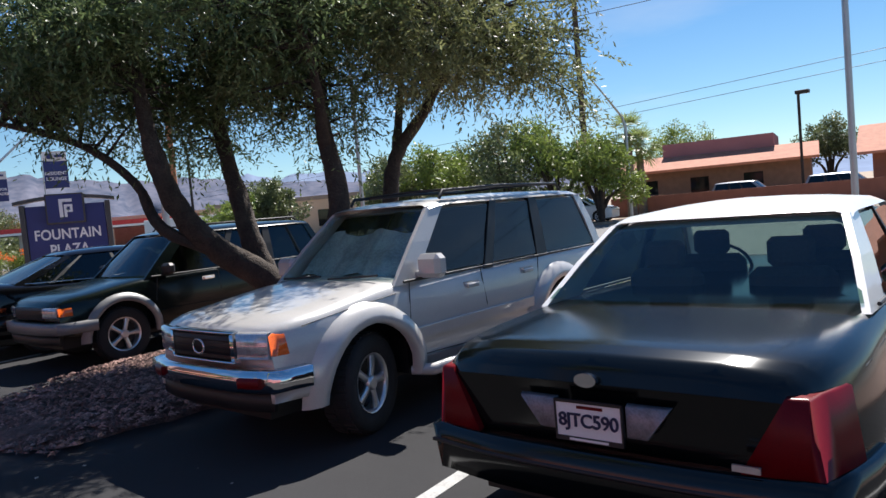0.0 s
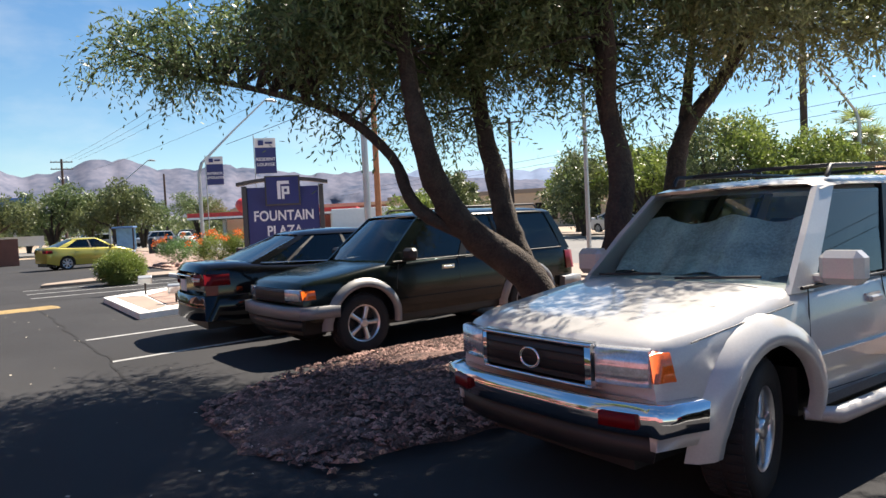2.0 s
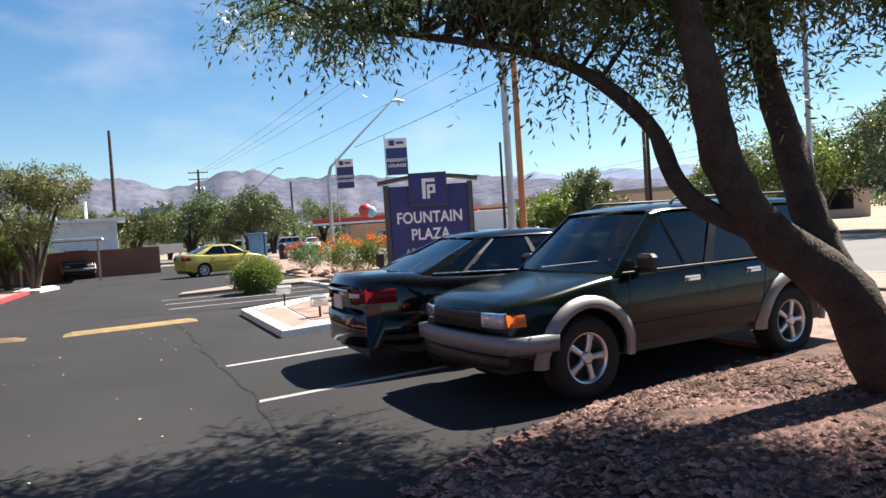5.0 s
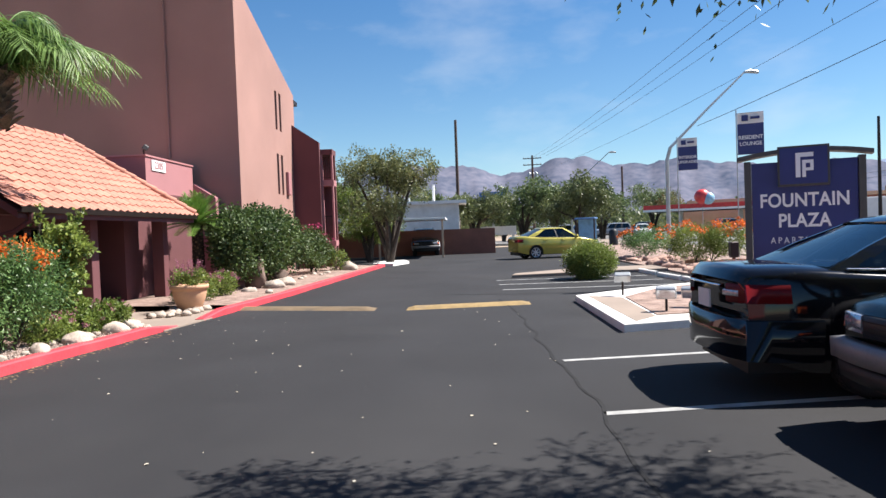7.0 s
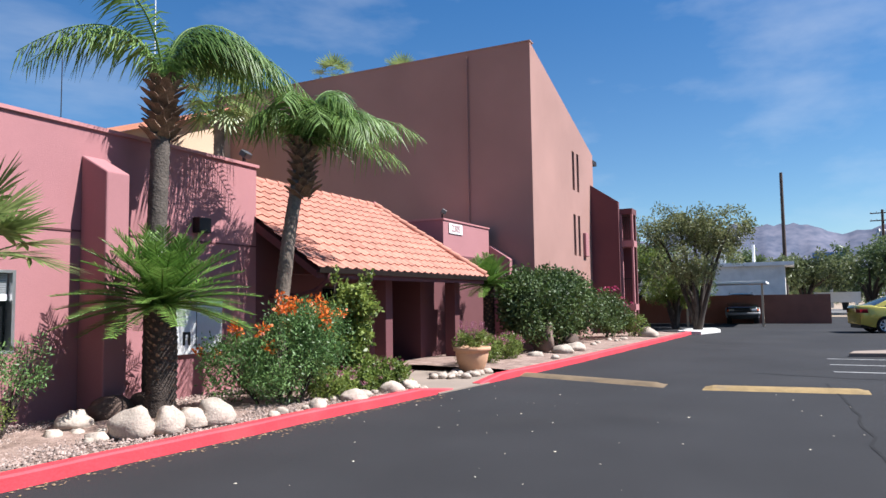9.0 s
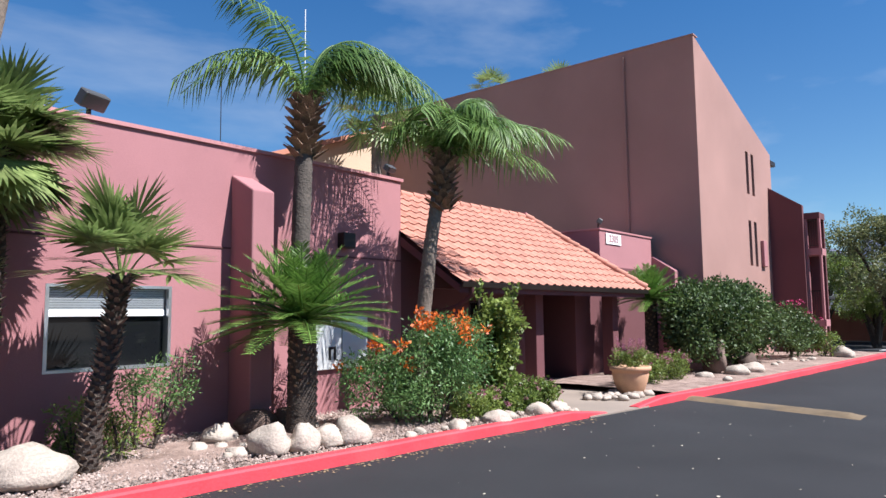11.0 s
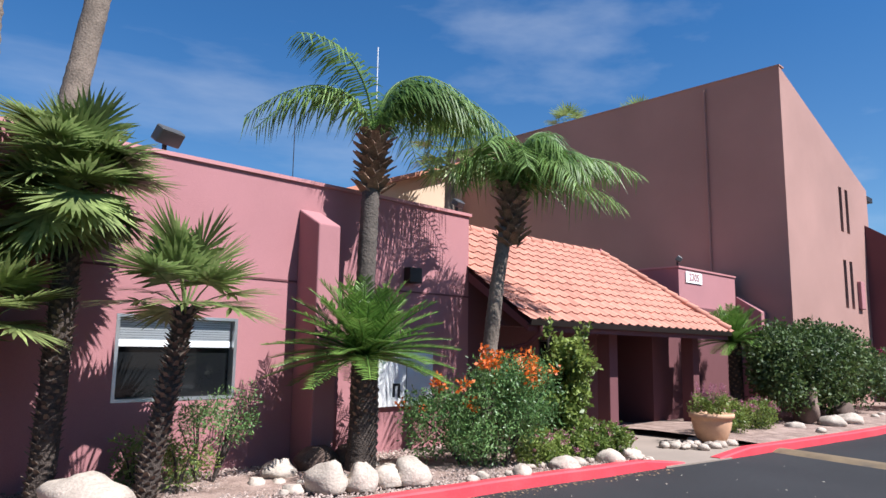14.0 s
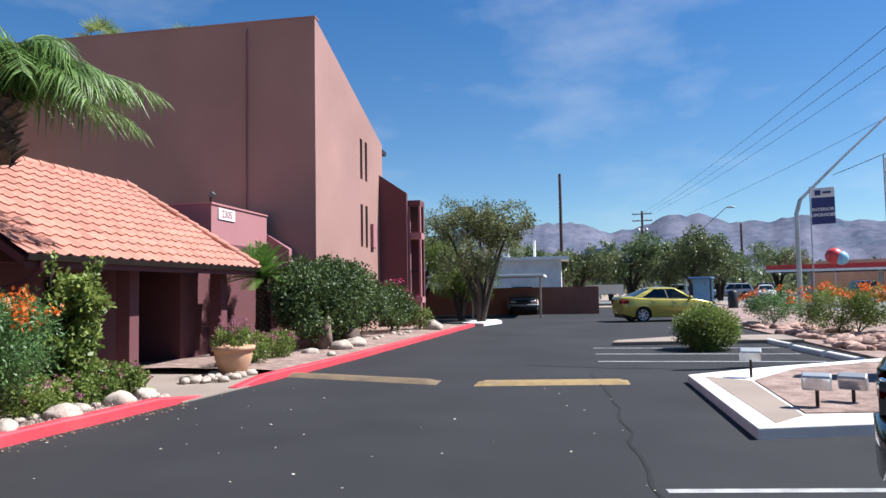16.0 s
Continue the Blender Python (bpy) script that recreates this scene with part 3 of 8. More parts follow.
solid("downspout", sp, M_MAROON_AND_SHADE, "maroon metal downspout under the eave", "downspout")
# The posts' maroon also holds the shadow of the eave.
for x in (-19.52, -22.85):
    t = thing("porch_post", "square porch post coloured maroon for the shade of the eave", "post", pose(x, -6.25, 0.02), group="porch posts")
    part("shaft", Mesh().box(-0.14, 0.14, -0.14, 0.14, 0, 2.28), M_MAROON_AND_SHADE, t, bevel=0.012)
solid("porch_beam", Mesh().box(-23.1, -16.3, -6.36, -6.14, 2.0, 2.24), M_MAROON_AND_SHADE, "maroon timber beam over the porch posts", "beam", "structure")

# parapet box with the street number
BX = Mesh()
BX.box(-27.05, -23.86, -9.1, -6.98, 1.9, 3.70)
solid("wall_parapet_box", BX, M_PINK, "pink stucco parapet block with the street number", "wall", "structure")
solid("box_flashing", Mesh().box(-27.08, -23.83, -9.1, -6.95, 3.70, 3.745), M_TRIM, "pink metal flashing on the parapet block", "trim", "structure")
solid("box_base", Mesh().box(-27.05, -23.9, -9.1, -7.2, 0, 1.9), M_MAROON_AND_SHADE, "wall below the parapet block in the dark maroon of the porch", "wall", "structure")
solid("buttress", Mesh().slab([(-6.98, 0), (-6.3, 0), (-6.3, 2.75), (-6.98, 3.2)], 0, -27.4, -27.06), M_PINK, "pink stucco buttress with a sloped top", "buttress", "structure", bevel=0.02)
solid("sloped_parapet", Mesh().slab([(-22.5, 3.3), (-22.5, 4.15), (-23.87, 3.72), (-23.87, 3.3)], 1, -8.5, -8.32), M_PINK, "sloped pink stucco parapet behind the tile roof", "wall", "structure")

# ---- tall brown building ----
XB, YF = -27.44, -5.63
B = Mesh()
# front wall along x with two pairs of slit windows and a sloped top
SL = [(-32.2, -31.9), (-32.8, -32.5)]
xs = [XB, -31.9, -32.2, -32.5, -32.8, -34.9]
top = lambda x: 9.62 + (x - XB) * (9.62 - 7.3) / (34.9 - 27.44)
for a, b in zip(xs, xs[1:]):
    segs = [(-0.1, 3.08), (4.6, 5.5), (6.95, None)] if (b, a) in SL else [(-0.1, None)]
    for z0, z1 in segs:
        za, zb = (z1, z1) if z1 else (top(a), top(b))
        B.add([(a, YF, z0), (b, YF, z0), (b, YF, zb), (a, YF, za), (a, YF - 0.3, z0), (b, YF - 0.3, z0), (b, YF - 0.3, zb), (a, YF - 0.3, za)],
              [(0, 1, 2, 3), (7, 6, 5, 4), (0, 4, 5, 1), (3, 2, 6, 7), (0, 3, 7, 4), (1, 5, 6, 2)])
B.box(XB - 0.3, XB, -18.4, YF - 0.3, -0.1, 9.62)
B.box(-36, XB - 0.3, -18.4, -18.1, -0.1, 7.0)
B.box(-36, -35.7, -18.1, YF - 0.3, -0.1, 6.6)
solid("wall_tall_building", B, M_BROWN, "weathered brown stucco wall of the tall building", "wall", "structure")
solid("roof_tall_building", Mesh().add([(XB - 0.3, -18.1, 9.3), (XB - 0.3, YF - 0.3, 9.3), (-35.7, YF - 0.3, 6.6), (-35.7, -18.1, 6.6)], [(0, 1, 2, 3)]), M_CONC, "roof of the tall brown building", "roof", "structure")
solid("roof_trim", Mesh().box(XB - 0.32, XB + 0.02, -18.42, YF + 0.02, 9.62, 9.66), M_BROWN, "brown coping on the tall wall", "trim", "structure")
solid("soffit_lip", Mesh().box(-35.5, -34.9, YF - 0.3, YF + 0.02, 6.95, 7.12), M_DARKMETAL, "dark soffit lip at the end of the roofline", "trim", "structure")
for i, (z0, z1) in enumerate(((3.08, 4.6), (5.5, 6.95))):
    for a, b in SL:
        w = thing("window_slit", "tall narrow recessed window with dark glass", "window", pose((a + b) / 2, YF - 0.16, z0), group="slit windows", kind="structure")
        part("pane", Mesh().box(-(b - a) / 2, (b - a) / 2, -0.01, 0.01, 0, z1 - z0), M_GLASS_D, w)
        part("window_frame", Mesh().box(-(b - a) / 2, -(b - a) / 2 + 0.03, 0.011, 0.04, 0, z1 - z0).box((b - a) / 2 - 0.03, (b - a) / 2, 0.011, 0.04, 0, z1 - z0), M_DARKMETAL, w)
pp = Mesh().tube([(XB + 0.05, -7.8, 9.45), (XB + 0.05, -7.8, 7.5), (XB + 0.05, -7.8, 3.76)], 0.035, 8)
solid("conduit", pp, M_BROWN, "brown-painted conduit running down the tall wall", "pipe")
solid("utility_box", Mesh().box(-33.55, -33.15, YF, YF + 0.12, 3.1, 4.0, 0.015), M_PINK, "pink metal utility box on the wall", "utility box")

# ---- balcony wing ----
XW = -34.4
V = Mesh()
V.add([(XW, -5.66, -0.1), (XW, -4.54, -0.1), (XW, -4.54, 5.27), (XW, -5.66, 6.04), (XW - 0.2, -5.66, -0.1), (XW - 0.2, -4.54, -0.1), (XW - 0.2, -4.54, 5.27), (XW - 0.2, -5.66, 6.04)],
      [(0, 1, 2, 3), (7, 6, 5, 4), (0, 4, 5, 1), (1, 5, 6, 2), (2, 6, 7, 3), (0, 3, 7, 4)])
V.box(-35.6, XW - 0.2, -5.6, -5.4, -0.1, 5.6)
V.box(-35.6, -35.45, -5.4, -4.1, -0.1, 4.78)
solid("wall_wing", V, M_MAROON_AND_SHADE, "maroon stucco side wall of the balcony wing", "wall", "structure")
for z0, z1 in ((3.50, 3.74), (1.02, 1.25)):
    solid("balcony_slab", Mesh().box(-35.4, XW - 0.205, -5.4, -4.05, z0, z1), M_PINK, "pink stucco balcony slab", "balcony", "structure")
solid("wing_roof", Mesh().box(-35.45, XW - 0.205, -5.4, -4.05, 4.78, 5.0), M_MAROON_AND_SHADE, "maroon flat roof over the balconies", "roof", "structure")
for y in (-4.54, -4.12):
    solid("wing_post", Mesh().box(XW - 0.36, XW - 0.21 , y, y + 0.07, 0, 4.78), M_PINK, "slim pink balcony post", "post", group="balcony posts")


def railing(x, y0, y1, z0):
    r = thing("balcony_railing", "dark metal balcony railing with thin bars", "railing", pose(x, 0, z0), group="balcony railings")
    part("top_rail", Mesh().box(-0.02, 0.02, y0, y1, 0.98, 1.02), M_DARKMETAL, r)
    part("bottom_rail", Mesh().box(-0.02, 0.02, y0, y1, 0.08, 0.11), M_DARKMETAL, r)
    n = 5
    me = Mesh().box(-0.009, 0.009, -0.009, 0.009, 0.11, 0.98).data("baluster", M_DARKMETAL)
    for i in range(1, n):
        part("baluster", me, None, r, place=pose(0, y0 + (y1 - y0) * i / n, 0))


railing(XW - 0.3, -4.47, -4.12, 3.74)
railing(XW - 0.3, -4.47, -4.12, 1.25)

# ---- vehicles ----
def paint(name, color, metal=0.3, rough=0.35, dust=0.25, dust_color=(0.25, 0.22, 0.19), coat=0.6, spec=0.5):
    return mat(name, color, rough, metal, vary=0.08, scale=2.0, fine=90, coat=coat, spec=spec, stain=dust, stain_color=dust_color)


def car_glass(name, tint, haze=0.0):
    """Tinted glazing: see-through, glossier at a glancing view."""
    m = bpy.data.materials.new(name)
    m.use_nodes = True
    t = m.node_tree
    t.nodes.remove(t.nodes["Principled BSDF"])
    tr, gl, fr, mx = (t.nodes.new(n) for n in ("ShaderNodeBsdfTransparent", "ShaderNodeBsdfGlossy", "ShaderNodeLayerWeight", "ShaderNodeMixShader"))
    pw = t.nodes.new("ShaderNodeMath")
    sc = t.nodes.new("ShaderNodeMath")
    pw.operation, sc.operation = "POWER", "MULTIPLY_ADD"
    pw.inputs[1].default_value, sc.inputs[1].default_value, sc.inputs[2].default_value = 4.0, 0.8, 0.06
    tr.inputs["Color"].default_value = (*tint, 1)
    gl.inputs["Roughness"].default_value = 0.02 + haze
    fr.inputs["Blend"].default_value = 0.5
    t.links.new(fr.outputs["Facing"], pw.inputs[0])
    t.links.new(pw.outputs[0], sc.inputs[0])
    t.links.new(sc.outputs[0], mx.inputs[0])
    t.links.new(tr.outputs[0], mx.inputs[1])
    t.links.new(gl.outputs[0], mx.inputs[2])
    t.links.new(mx.outputs[0], t.nodes["Material Output"].inputs["Surface"])
    return m


M_GLASS_T = car_glass("tinted_car_glass", (0.16, 0.2, 0.2))
M_GLASS_C = car_glass("clear_car_glass", (0.72, 0.80, 0.78))
M_LENS_R = mat("red_lamp_lens", (0.12, 0.0015, 0.005), 0.35, vary=0.15, scale=8, fine=120, coat=0.0, spec=0.2)
M_LENS_A = mat("amber_lamp_lens", (0.75, 0.13, 0.02), 0.12, vary=0.2, scale=30, fine=120, coat=0.8)
M_LENS_C = mat("clear_lamp_lens", (0.55, 0.57, 0.6), 0.12, 0.6, vary=0.25, scale=25, fine=90, coat=0.8)
M_GLASS_G = car_glass("green_tinted_rear_glass", (0.40, 0.52, 0.46))
M_SEAT = mat("grey_seat_cloth", (0.10, 0.095, 0.09), 0.9, vary=0.2)
M_SHADE = mat("pale_sun_shade", (0.38, 0.47, 0.43), 0.6, vary=0.45, scale=6)


def lerp(a, b, f):
    return Vector(a) * (1 - f) + Vector(b) * f


def table(s, rows):
    """Smooth interpolation in a small table of (s, value)."""
    if s <= rows[0][0]:
        return rows[0][1]
    for (a, u), (b, v) in zip(rows, rows[1:]):
        if s <= b:
            f = (s - a) / (b - a)
            f = f * f * (3 - 2 * f) * 0.5 + f * 0.5
            return u + (v - u) * f
    return rows[-1][1]


def wheel_meshes(r, w, spokes, rim_mat, rim=0.66):
    tyre = Mesh()
    prof = [(rim * r, -w * 0.42), (rim * r * 1.12, -w * 0.5), (r * 0.93, -w * 0.5), (r * 0.985, -w * 0.42), (r, -w * 0.2), (r, w * 0.2), (r * 0.985, w * 0.42), (r * 0.93, w * 0.5), (rim * r * 1.12, w * 0.5), (rim * r, w * 0.42)]
    n = 36
    k = 96
    tyre.loft([[(x, (p - (0.008 if i % 2 and p > r * 0.97 else 0)) * math.cos(2 * math.pi * i / k), (p - (0.008 if i % 2 and p > r * 0.97 else 0)) * math.sin(2 * math.pi * i / k)) for p, x in prof] for i in range(k + 1)], False, False, True)
    for i in range(44):
        a = 2 * math.pi * i / 44
        c, s = math.cos(a), math.sin(a)
        for x0, x1 in ((-w * 0.40, -w * 0.06), (w * 0.06, w * 0.40)):
            q = 0.016
            tyre.add([(x, c * rr - s * k, s * rr + c * k) for rr in (r - 0.004, r + 0.006) for x in (x0, x1) for k in (-q, q)], [(4, 5, 7, 6), (0, 4, 6, 2), (1, 3, 7, 5), (0, 1, 5, 4), (2, 6, 7, 3)])
    R = Mesh()
    rr = rim * r
    R.loft([[(x, p * math.cos(2 * math.pi * i / n), p * math.sin(2 * math.pi * i / n)) for p, x in ((rr, w * 0.44), (rr * 0.93, w * 0.42), (rr * 0.90, w * 0.3), (rr * 0.88, -w * 0.3))] for i in range(n + 1)], False, False, True)
    for i in range(spokes):
        a = 2 * math.pi * i / spokes
        c, s = math.cos(a), math.sin(a)
        rows = []
        for p, hw, x in ((rr * 0.1, rr * 0.15, w * 0.36), (rr * 0.35, rr * 0.13, w * 0.40), (rr * 0.7, rr * 0.14, w * 0.38), (rr * 0.93, rr * 0.2, w * 0.36)):
            rows.append([(x - 0.03, c * p - s * hw, s * p + c * hw), (x, c * p - s * hw * 0.7, s * p + c * hw * 0.7), (x, c * p + s * hw * 0.7, s * p - c * hw * 0.7), (x - 0.03, c * p + s * hw, s * p - c * hw)])
        R.loft(rows, True, True, True)
    hub = Mesh().tube([(w * 0.3, 0, 0), (w * 0.44, 0, 0), (w * 0.47, 0, 0)], [rr * 0.27, rr * 0.25, rr * 0.18], 16)
    back = Mesh().tube([(-w * 0.1, 0, 0), (w * 0.05, 0, 0)], [rr * 0.87, rr * 0.87], 20)
    return (tyre.data("tyre", M_RUBBER), R.data("rim", rim_mat), hub.data("hub_cap", rim_mat), back.data("brake_disc", M_BLACK))


class Car:
    """A vehicle with its nose at local y = 0 and its tail at y = L, standing on z = 0."""

    def __init__(self, name, label, category, place, P, body, group=""):
        self.P, self.body = P, body
        self.root = thing(name, label, category, place, group)
        self.make()

    def low(self, s):
        P = self.P
        for a in P["axles"]:
            R = P["r"] + P.get("gap", 0.07)
            if abs(s - a) < R:
                return max(P["sill"], P["r"] + math.sqrt(R * R - (s - a) ** 2))
        return table(s, P["under"])

    def hw(self, s):
        P = self.P
        w = P["W"] / 2
        for d, a, k in ((s, P["nose"][0], P["nose"][1]), (P["L"] - s, P["tail"][0], P["tail"][1])):
            if d < a:
                w -= k * (1 - d / a) ** 2.2
        return w

    def side(self, s, z):
        """Half width at the station s and height z."""
        P = self.P
        zb = table(s, P["belt"])
        f = max(0, min(1, (z - P["sill"]) / (zb - P["sill"])))
        return self.hw(s) * table(f, P.get("section", [(0, 0.94), (0.25, 0.985), (0.55, 1.0), (0.8, 0.985), (1, 0.95)]))

    def bend(self, s, x):
        """How far the rounded nose and tail draw back at half width x."""
        P = self.P
        k = max(0, min(1, x / max(0.1, self.side(s, P["sill"] + 0.4))) - 0.25) ** 2.4
        return P["round"][0] * k * max(0, 1 - s / 0.7) ** 1.5 - P["round"][1] * k * max(0, 1 - (P["L"] - s) / 0.7) ** 1.5

    def mirror_part(self, name, fn, material, label="", bevel=0.0):
        for sx in (1, -1):
            part(name, fn(sx), material, self.root, label, bevel)

    def make(self):
        P = self.P
        L = P["L"]
        st = {0.0, 0.02, 0.05, 0.1, 0.16, L - 0.02, L - 0.05, L - 0.1, L - 0.16, L}
        st |= {i * 0.1 for i in range(2, int(L / 0.1))}
        for a in P["axles"]:
            R = P["r"] + P.get("gap", 0.07)
            st |= {a + R * math.cos(math.pi * i / 14) for i in range(15)} | {a - R - 0.004, a + R + 0.004}
        st = sorted(x for x in st if 0 <= x <= L)
        rings = []
        for s in st:
            zl, zb, zt = self.low(s), table(s, P["belt"]), table(s, P["top"])
            zt = max(zt, zb + 0.005)
            half = []
            for k in range(7):
                z = zl + (zb - zl) * k / 6
                half.append((self.side(s, z), s, z))
            h = self.side(s, zb)
            half += [(h * 0.975, s, zb + (zt - zb) * 0.42), (h * 0.90, s, zb + (zt - zb) * 0.74), (h * 0.62, s, zb + (zt - zb) * 0.94)]
            half = [(x, y + self.bend(s, x), z) for x, y, z in half]
            rings.append(half + [(0, s, zt)] + [(-x, y, z) for x, y, z in half[::-1]])
        B = Mesh().loft(rings, False, False, True)
        B.add(rings[0], [tuple(range(len(rings[0])))])
        B.add(rings[-1], [tuple(range(len(rings[-1])))[::-1]])
        part("body", B, self.body, self.root)
        w = P["W"] / 2
        C = Mesh().box(-w + 0.30, w - 0.30, 0.15, L - 0.15, P["sill"] * 0.75, table(L / 2, P["belt"]) - 0.12)
        a0, a1 = P["axles"]
        R = P["r"] + 0.1
        C.box(-w + 0.10, w - 0.10, a0 + R, a1 - R, P["sill"] - 0.03, P["sill"] + 0.25)
        part("chassis", C, M_BLACK, self.root)
        me = wheel_meshes(P["r"], P.get("tw", 0.22), P["spokes"], P.get("rim_mat", M_ALLOY), P.get("rim", 0.66))
        for a in P["axles"]:
            for sx in (1, -1):
                turn = P.get("steer", 0) if a == a0 else 0
                m = Matrix.Translation((sx * (w - P.get("tw", 0.22) / 2 - 0.03), a, P["r"])) @ Matrix.Rotation(radians(turn) + (0 if sx > 0 else math.pi), 4, "Z")
                wh = part("wheel", me[1], None, self.root, P.get("rim_label", "silver alloy wheel"), place=m)
                part("tyre", me[0], None, wh, "black rubber tyre")
                part("hub_cap", me[2], None, wh)
                part("brake_disc", me[3], None, wh)
        self.greenhouse()

    def greenhouse(self):
        P = self.P
        G = P["cabin"]
        zb, zr, wb, wr = G["belt"], G["roof"], G["wb"], G["wr"]
        fb, ft, rt, rb = G["fb"], G["ft"], G["rt"], G["rb"]
        bow = G.get("bow", 0.10)
        bp = {"fr": (wb, fb + bow, zb), "fc": (0, fb, zb), "rr": (wb, rb - bow * 0.6, G.get("rbelt", zb)), "rc": (0, rb, G.get("rbelt", zb))}
        tp = {"fr": (wr, ft + bow * 0.8, zr - 0.02), "fc": (0, ft, zr), "rr": (wr, rt - bow * 0.5, zr - 0.02), "rc": (0, rt, zr)}
        flip = lambda p: (-p[0], p[1], p[2])
        mid = lambda a, b, k: tuple(lerp(a, b, 0.5) + Vector((0, k, 0)))

        def pane(name, corners, material, push=0.0, label=""):
            a, b, c, d = [Vector(p) for p in corners]
            n = (b - a).cross(d - a).normalized() * 0.005
            ob = part(name, Mesh().add([a, b, c, d, a - n, b - n, c - n, d - n], [(0, 1, 2, 3), (7, 6, 5, 4), (0, 4, 5, 1), (1, 5, 6, 2), (2, 6, 7, 3), (3, 7, 4, 0)]), material, self.root, label)
            return ob

        def bowed(name, b0, bc, t0, tc, material, label):
            rows = []
            for f in (0.03, 0.35, 0.68, 0.97):
                row = []
                for u in (-0.97, -0.75, -0.45, 0, 0.45, 0.75, 0.97):
                    e0 = lerp(b0, t0, f)
                    ec = lerp(bc, tc, f)
                    row.append((e0.x * u, ec.y + (e0.y - ec.y) * u * u, ec.z + (e0.z - ec.z) * u * u))
                rows.append(row)
            part(name, Mesh().loft(rows, False, False, True), material, self.root, label)

        bowed("windshield", bp["fr"], bp["fc"], tp["fr"], tp["fc"], G.get("wglass", M_GLASS_C), G.get("wlabel", ""))
        bowed("rear_window", bp["rr"], bp["rc"], tp["rr"], tp["rc"], G.get("rglass", M_GLASS_T), "")
        for sx in (1, -1):
            s = (lambda p: p) if sx > 0 else flip
            for f0, f1 in G["panes"]:
                q = [lerp(bp["fr"], bp["rr"], f0), lerp(bp["fr"], bp["rr"], f1), lerp(tp["fr"], tp["rr"], f1), lerp(tp["fr"], tp["rr"], f0)]
                q = [lerp(q[0], q[3], 0.03), lerp(q[1], q[2], 0.03), lerp(q[1], q[2], 0.95), lerp(q[0], q[3], 0.95)]
                pane("side_window", [s(tuple(p)) for p in q], G.get("sglass", M_GLASS_T))
            fs = [0] + [f for p in G["panes"] for f in p] + [1]
            for i in range(0, len(fs) - 1, 2):
                f0, f1 = fs[i], fs[i + 1]
                lo0, lo1 = lerp(bp["fr"], bp["rr"], f0), lerp(bp["fr"], bp["rr"], f1)
                hi0, hi1 = lerp(tp["fr"], tp["rr"], f0), lerp(tp["fr"], tp["rr"], f1)
                e = 0.035 if i == 0 else 0.0
                g = 0.035 if i == len(fs) - 2 else 0.0
                o = Vector((0.012, 0, 0))
                Y = Vector((0, 1, 0))
                m = Mesh().loft([[s(tuple(p)) for p in (a - Y * e + o * (0.2 if e else 1), b + Y * g + o * (0.2 if g else 1), b + Y * g - o * 3, a - Y * e - o * 3)] for a, b in ((lo0 - Vector((0, 0, 0.03)), lo1 - Vector((0, 0, 0.03))), (lerp(lo0, hi0, 0.5) + o * 0.5, lerp(lo1, hi1, 0.5) + o * 0.5), (hi0, hi1))], True, True)
                part("pillar", m, G.get("pillar_mat", self.body) if i in (0, len(fs) - 2) or not G.get("black_b", True) else M_BLACK, self.root)
            rail = Mesh().tube([s(tuple(lerp(bp["fr"], bp["rr"], f) + Vector((0.012, 0, -0.005)))) for f in (0.02, 0.3, 0.6, 0.95)], 0.011, 6)
            part("window_trim", rail, G.get("trim", M_BLACK), self.root)
        # roof shell
        rows = []
        for f in (0, 0.04, 0.12, 0.3, 0.5, 0.7, 0.88, 0.96, 1):
            row = []
            for u in (-1, -0.97, -0.88, -0.6, -0.3, 0, 0.3, 0.6, 0.88, 0.97, 1):
                y0 = tp["fc"][1] + (tp["fr"][1] - tp["fc"][1]) * u * u - 0.03
                y1 = tp["rc"][1] + (tp["rr"][1] - tp["rc"][1]) * u * u + 0.03
                edge = max(0, abs(u) - 0.8) / 0.2
                ends = max(0, abs(f - 0.5) - 0.40) / 0.10
                z = zr + 0.005 + G.get("crown", 0.045) * (1 - u * u) * (1 - (2 * f - 1) ** 2) + 0.025 - 0.045 * edge ** 2 - 0.03 * ends ** 2
                row.append((u * (wr + 0.02), y0 + (y1 - y0) * f, z))
            rows.append(row)
        R = Mesh().loft(rows, False, False, True)
        R.loft([[(x * 0.985, y, z - 0.05) for x, y, z in r] for r in rows], False, False, True)
        part("roof", R, G.get("roof_mat", self.body), self.root, G.get("roof_label", ""))
        # seats, dashboard and steering wheel
        for sx in (1, -1):
            for y in G.get("seats", (fb + 1.15, fb + 2.0)):
                S = Mesh().box(sx * 0.38 - 0.24, sx * 0.38 + 0.24, y + 0.02, y + 0.16, zb - 0.5, zb + 0.16, 0.05)
                S.box(sx * 0.38 - 0.13, sx * 0.38 + 0.13, y + 0.05, y + 0.13, zb + 0.16, zb + 0.34, 0.03)
                S.box(sx * 0.38 - 0.25, sx * 0.38 + 0.25, y - 0.45, y + 0.02, zb - 0.6, zb - 0.42, 0.04)
                part("seat", S, M_SEAT, self.root)
        part("dashboard", Mesh().box(-wb + 0.1, wb - 0.1, fb + bow + 0.25, fb + bow + 0.6, zb - 0.25, zb - 0.01, 0.05), M_BLACK, self.root)
        cx, cy, cz = 0.38, fb + 0.82, zb + 0.02
        ring = [(cx + 0.19 * math.cos(a), cy + 0.07 * math.sin(a), cz + 0.18 * math.sin(a)) for a in [2 * math.pi * i / 20 for i in range(21)]]
        part("steering_wheel", Mesh().tube(ring, 0.014, 6, caps=False).tube([(cx - 0.18, cy, cz), (cx + 0.18, cy, cz)], 0.015, 6), M_BLACK, self.root)

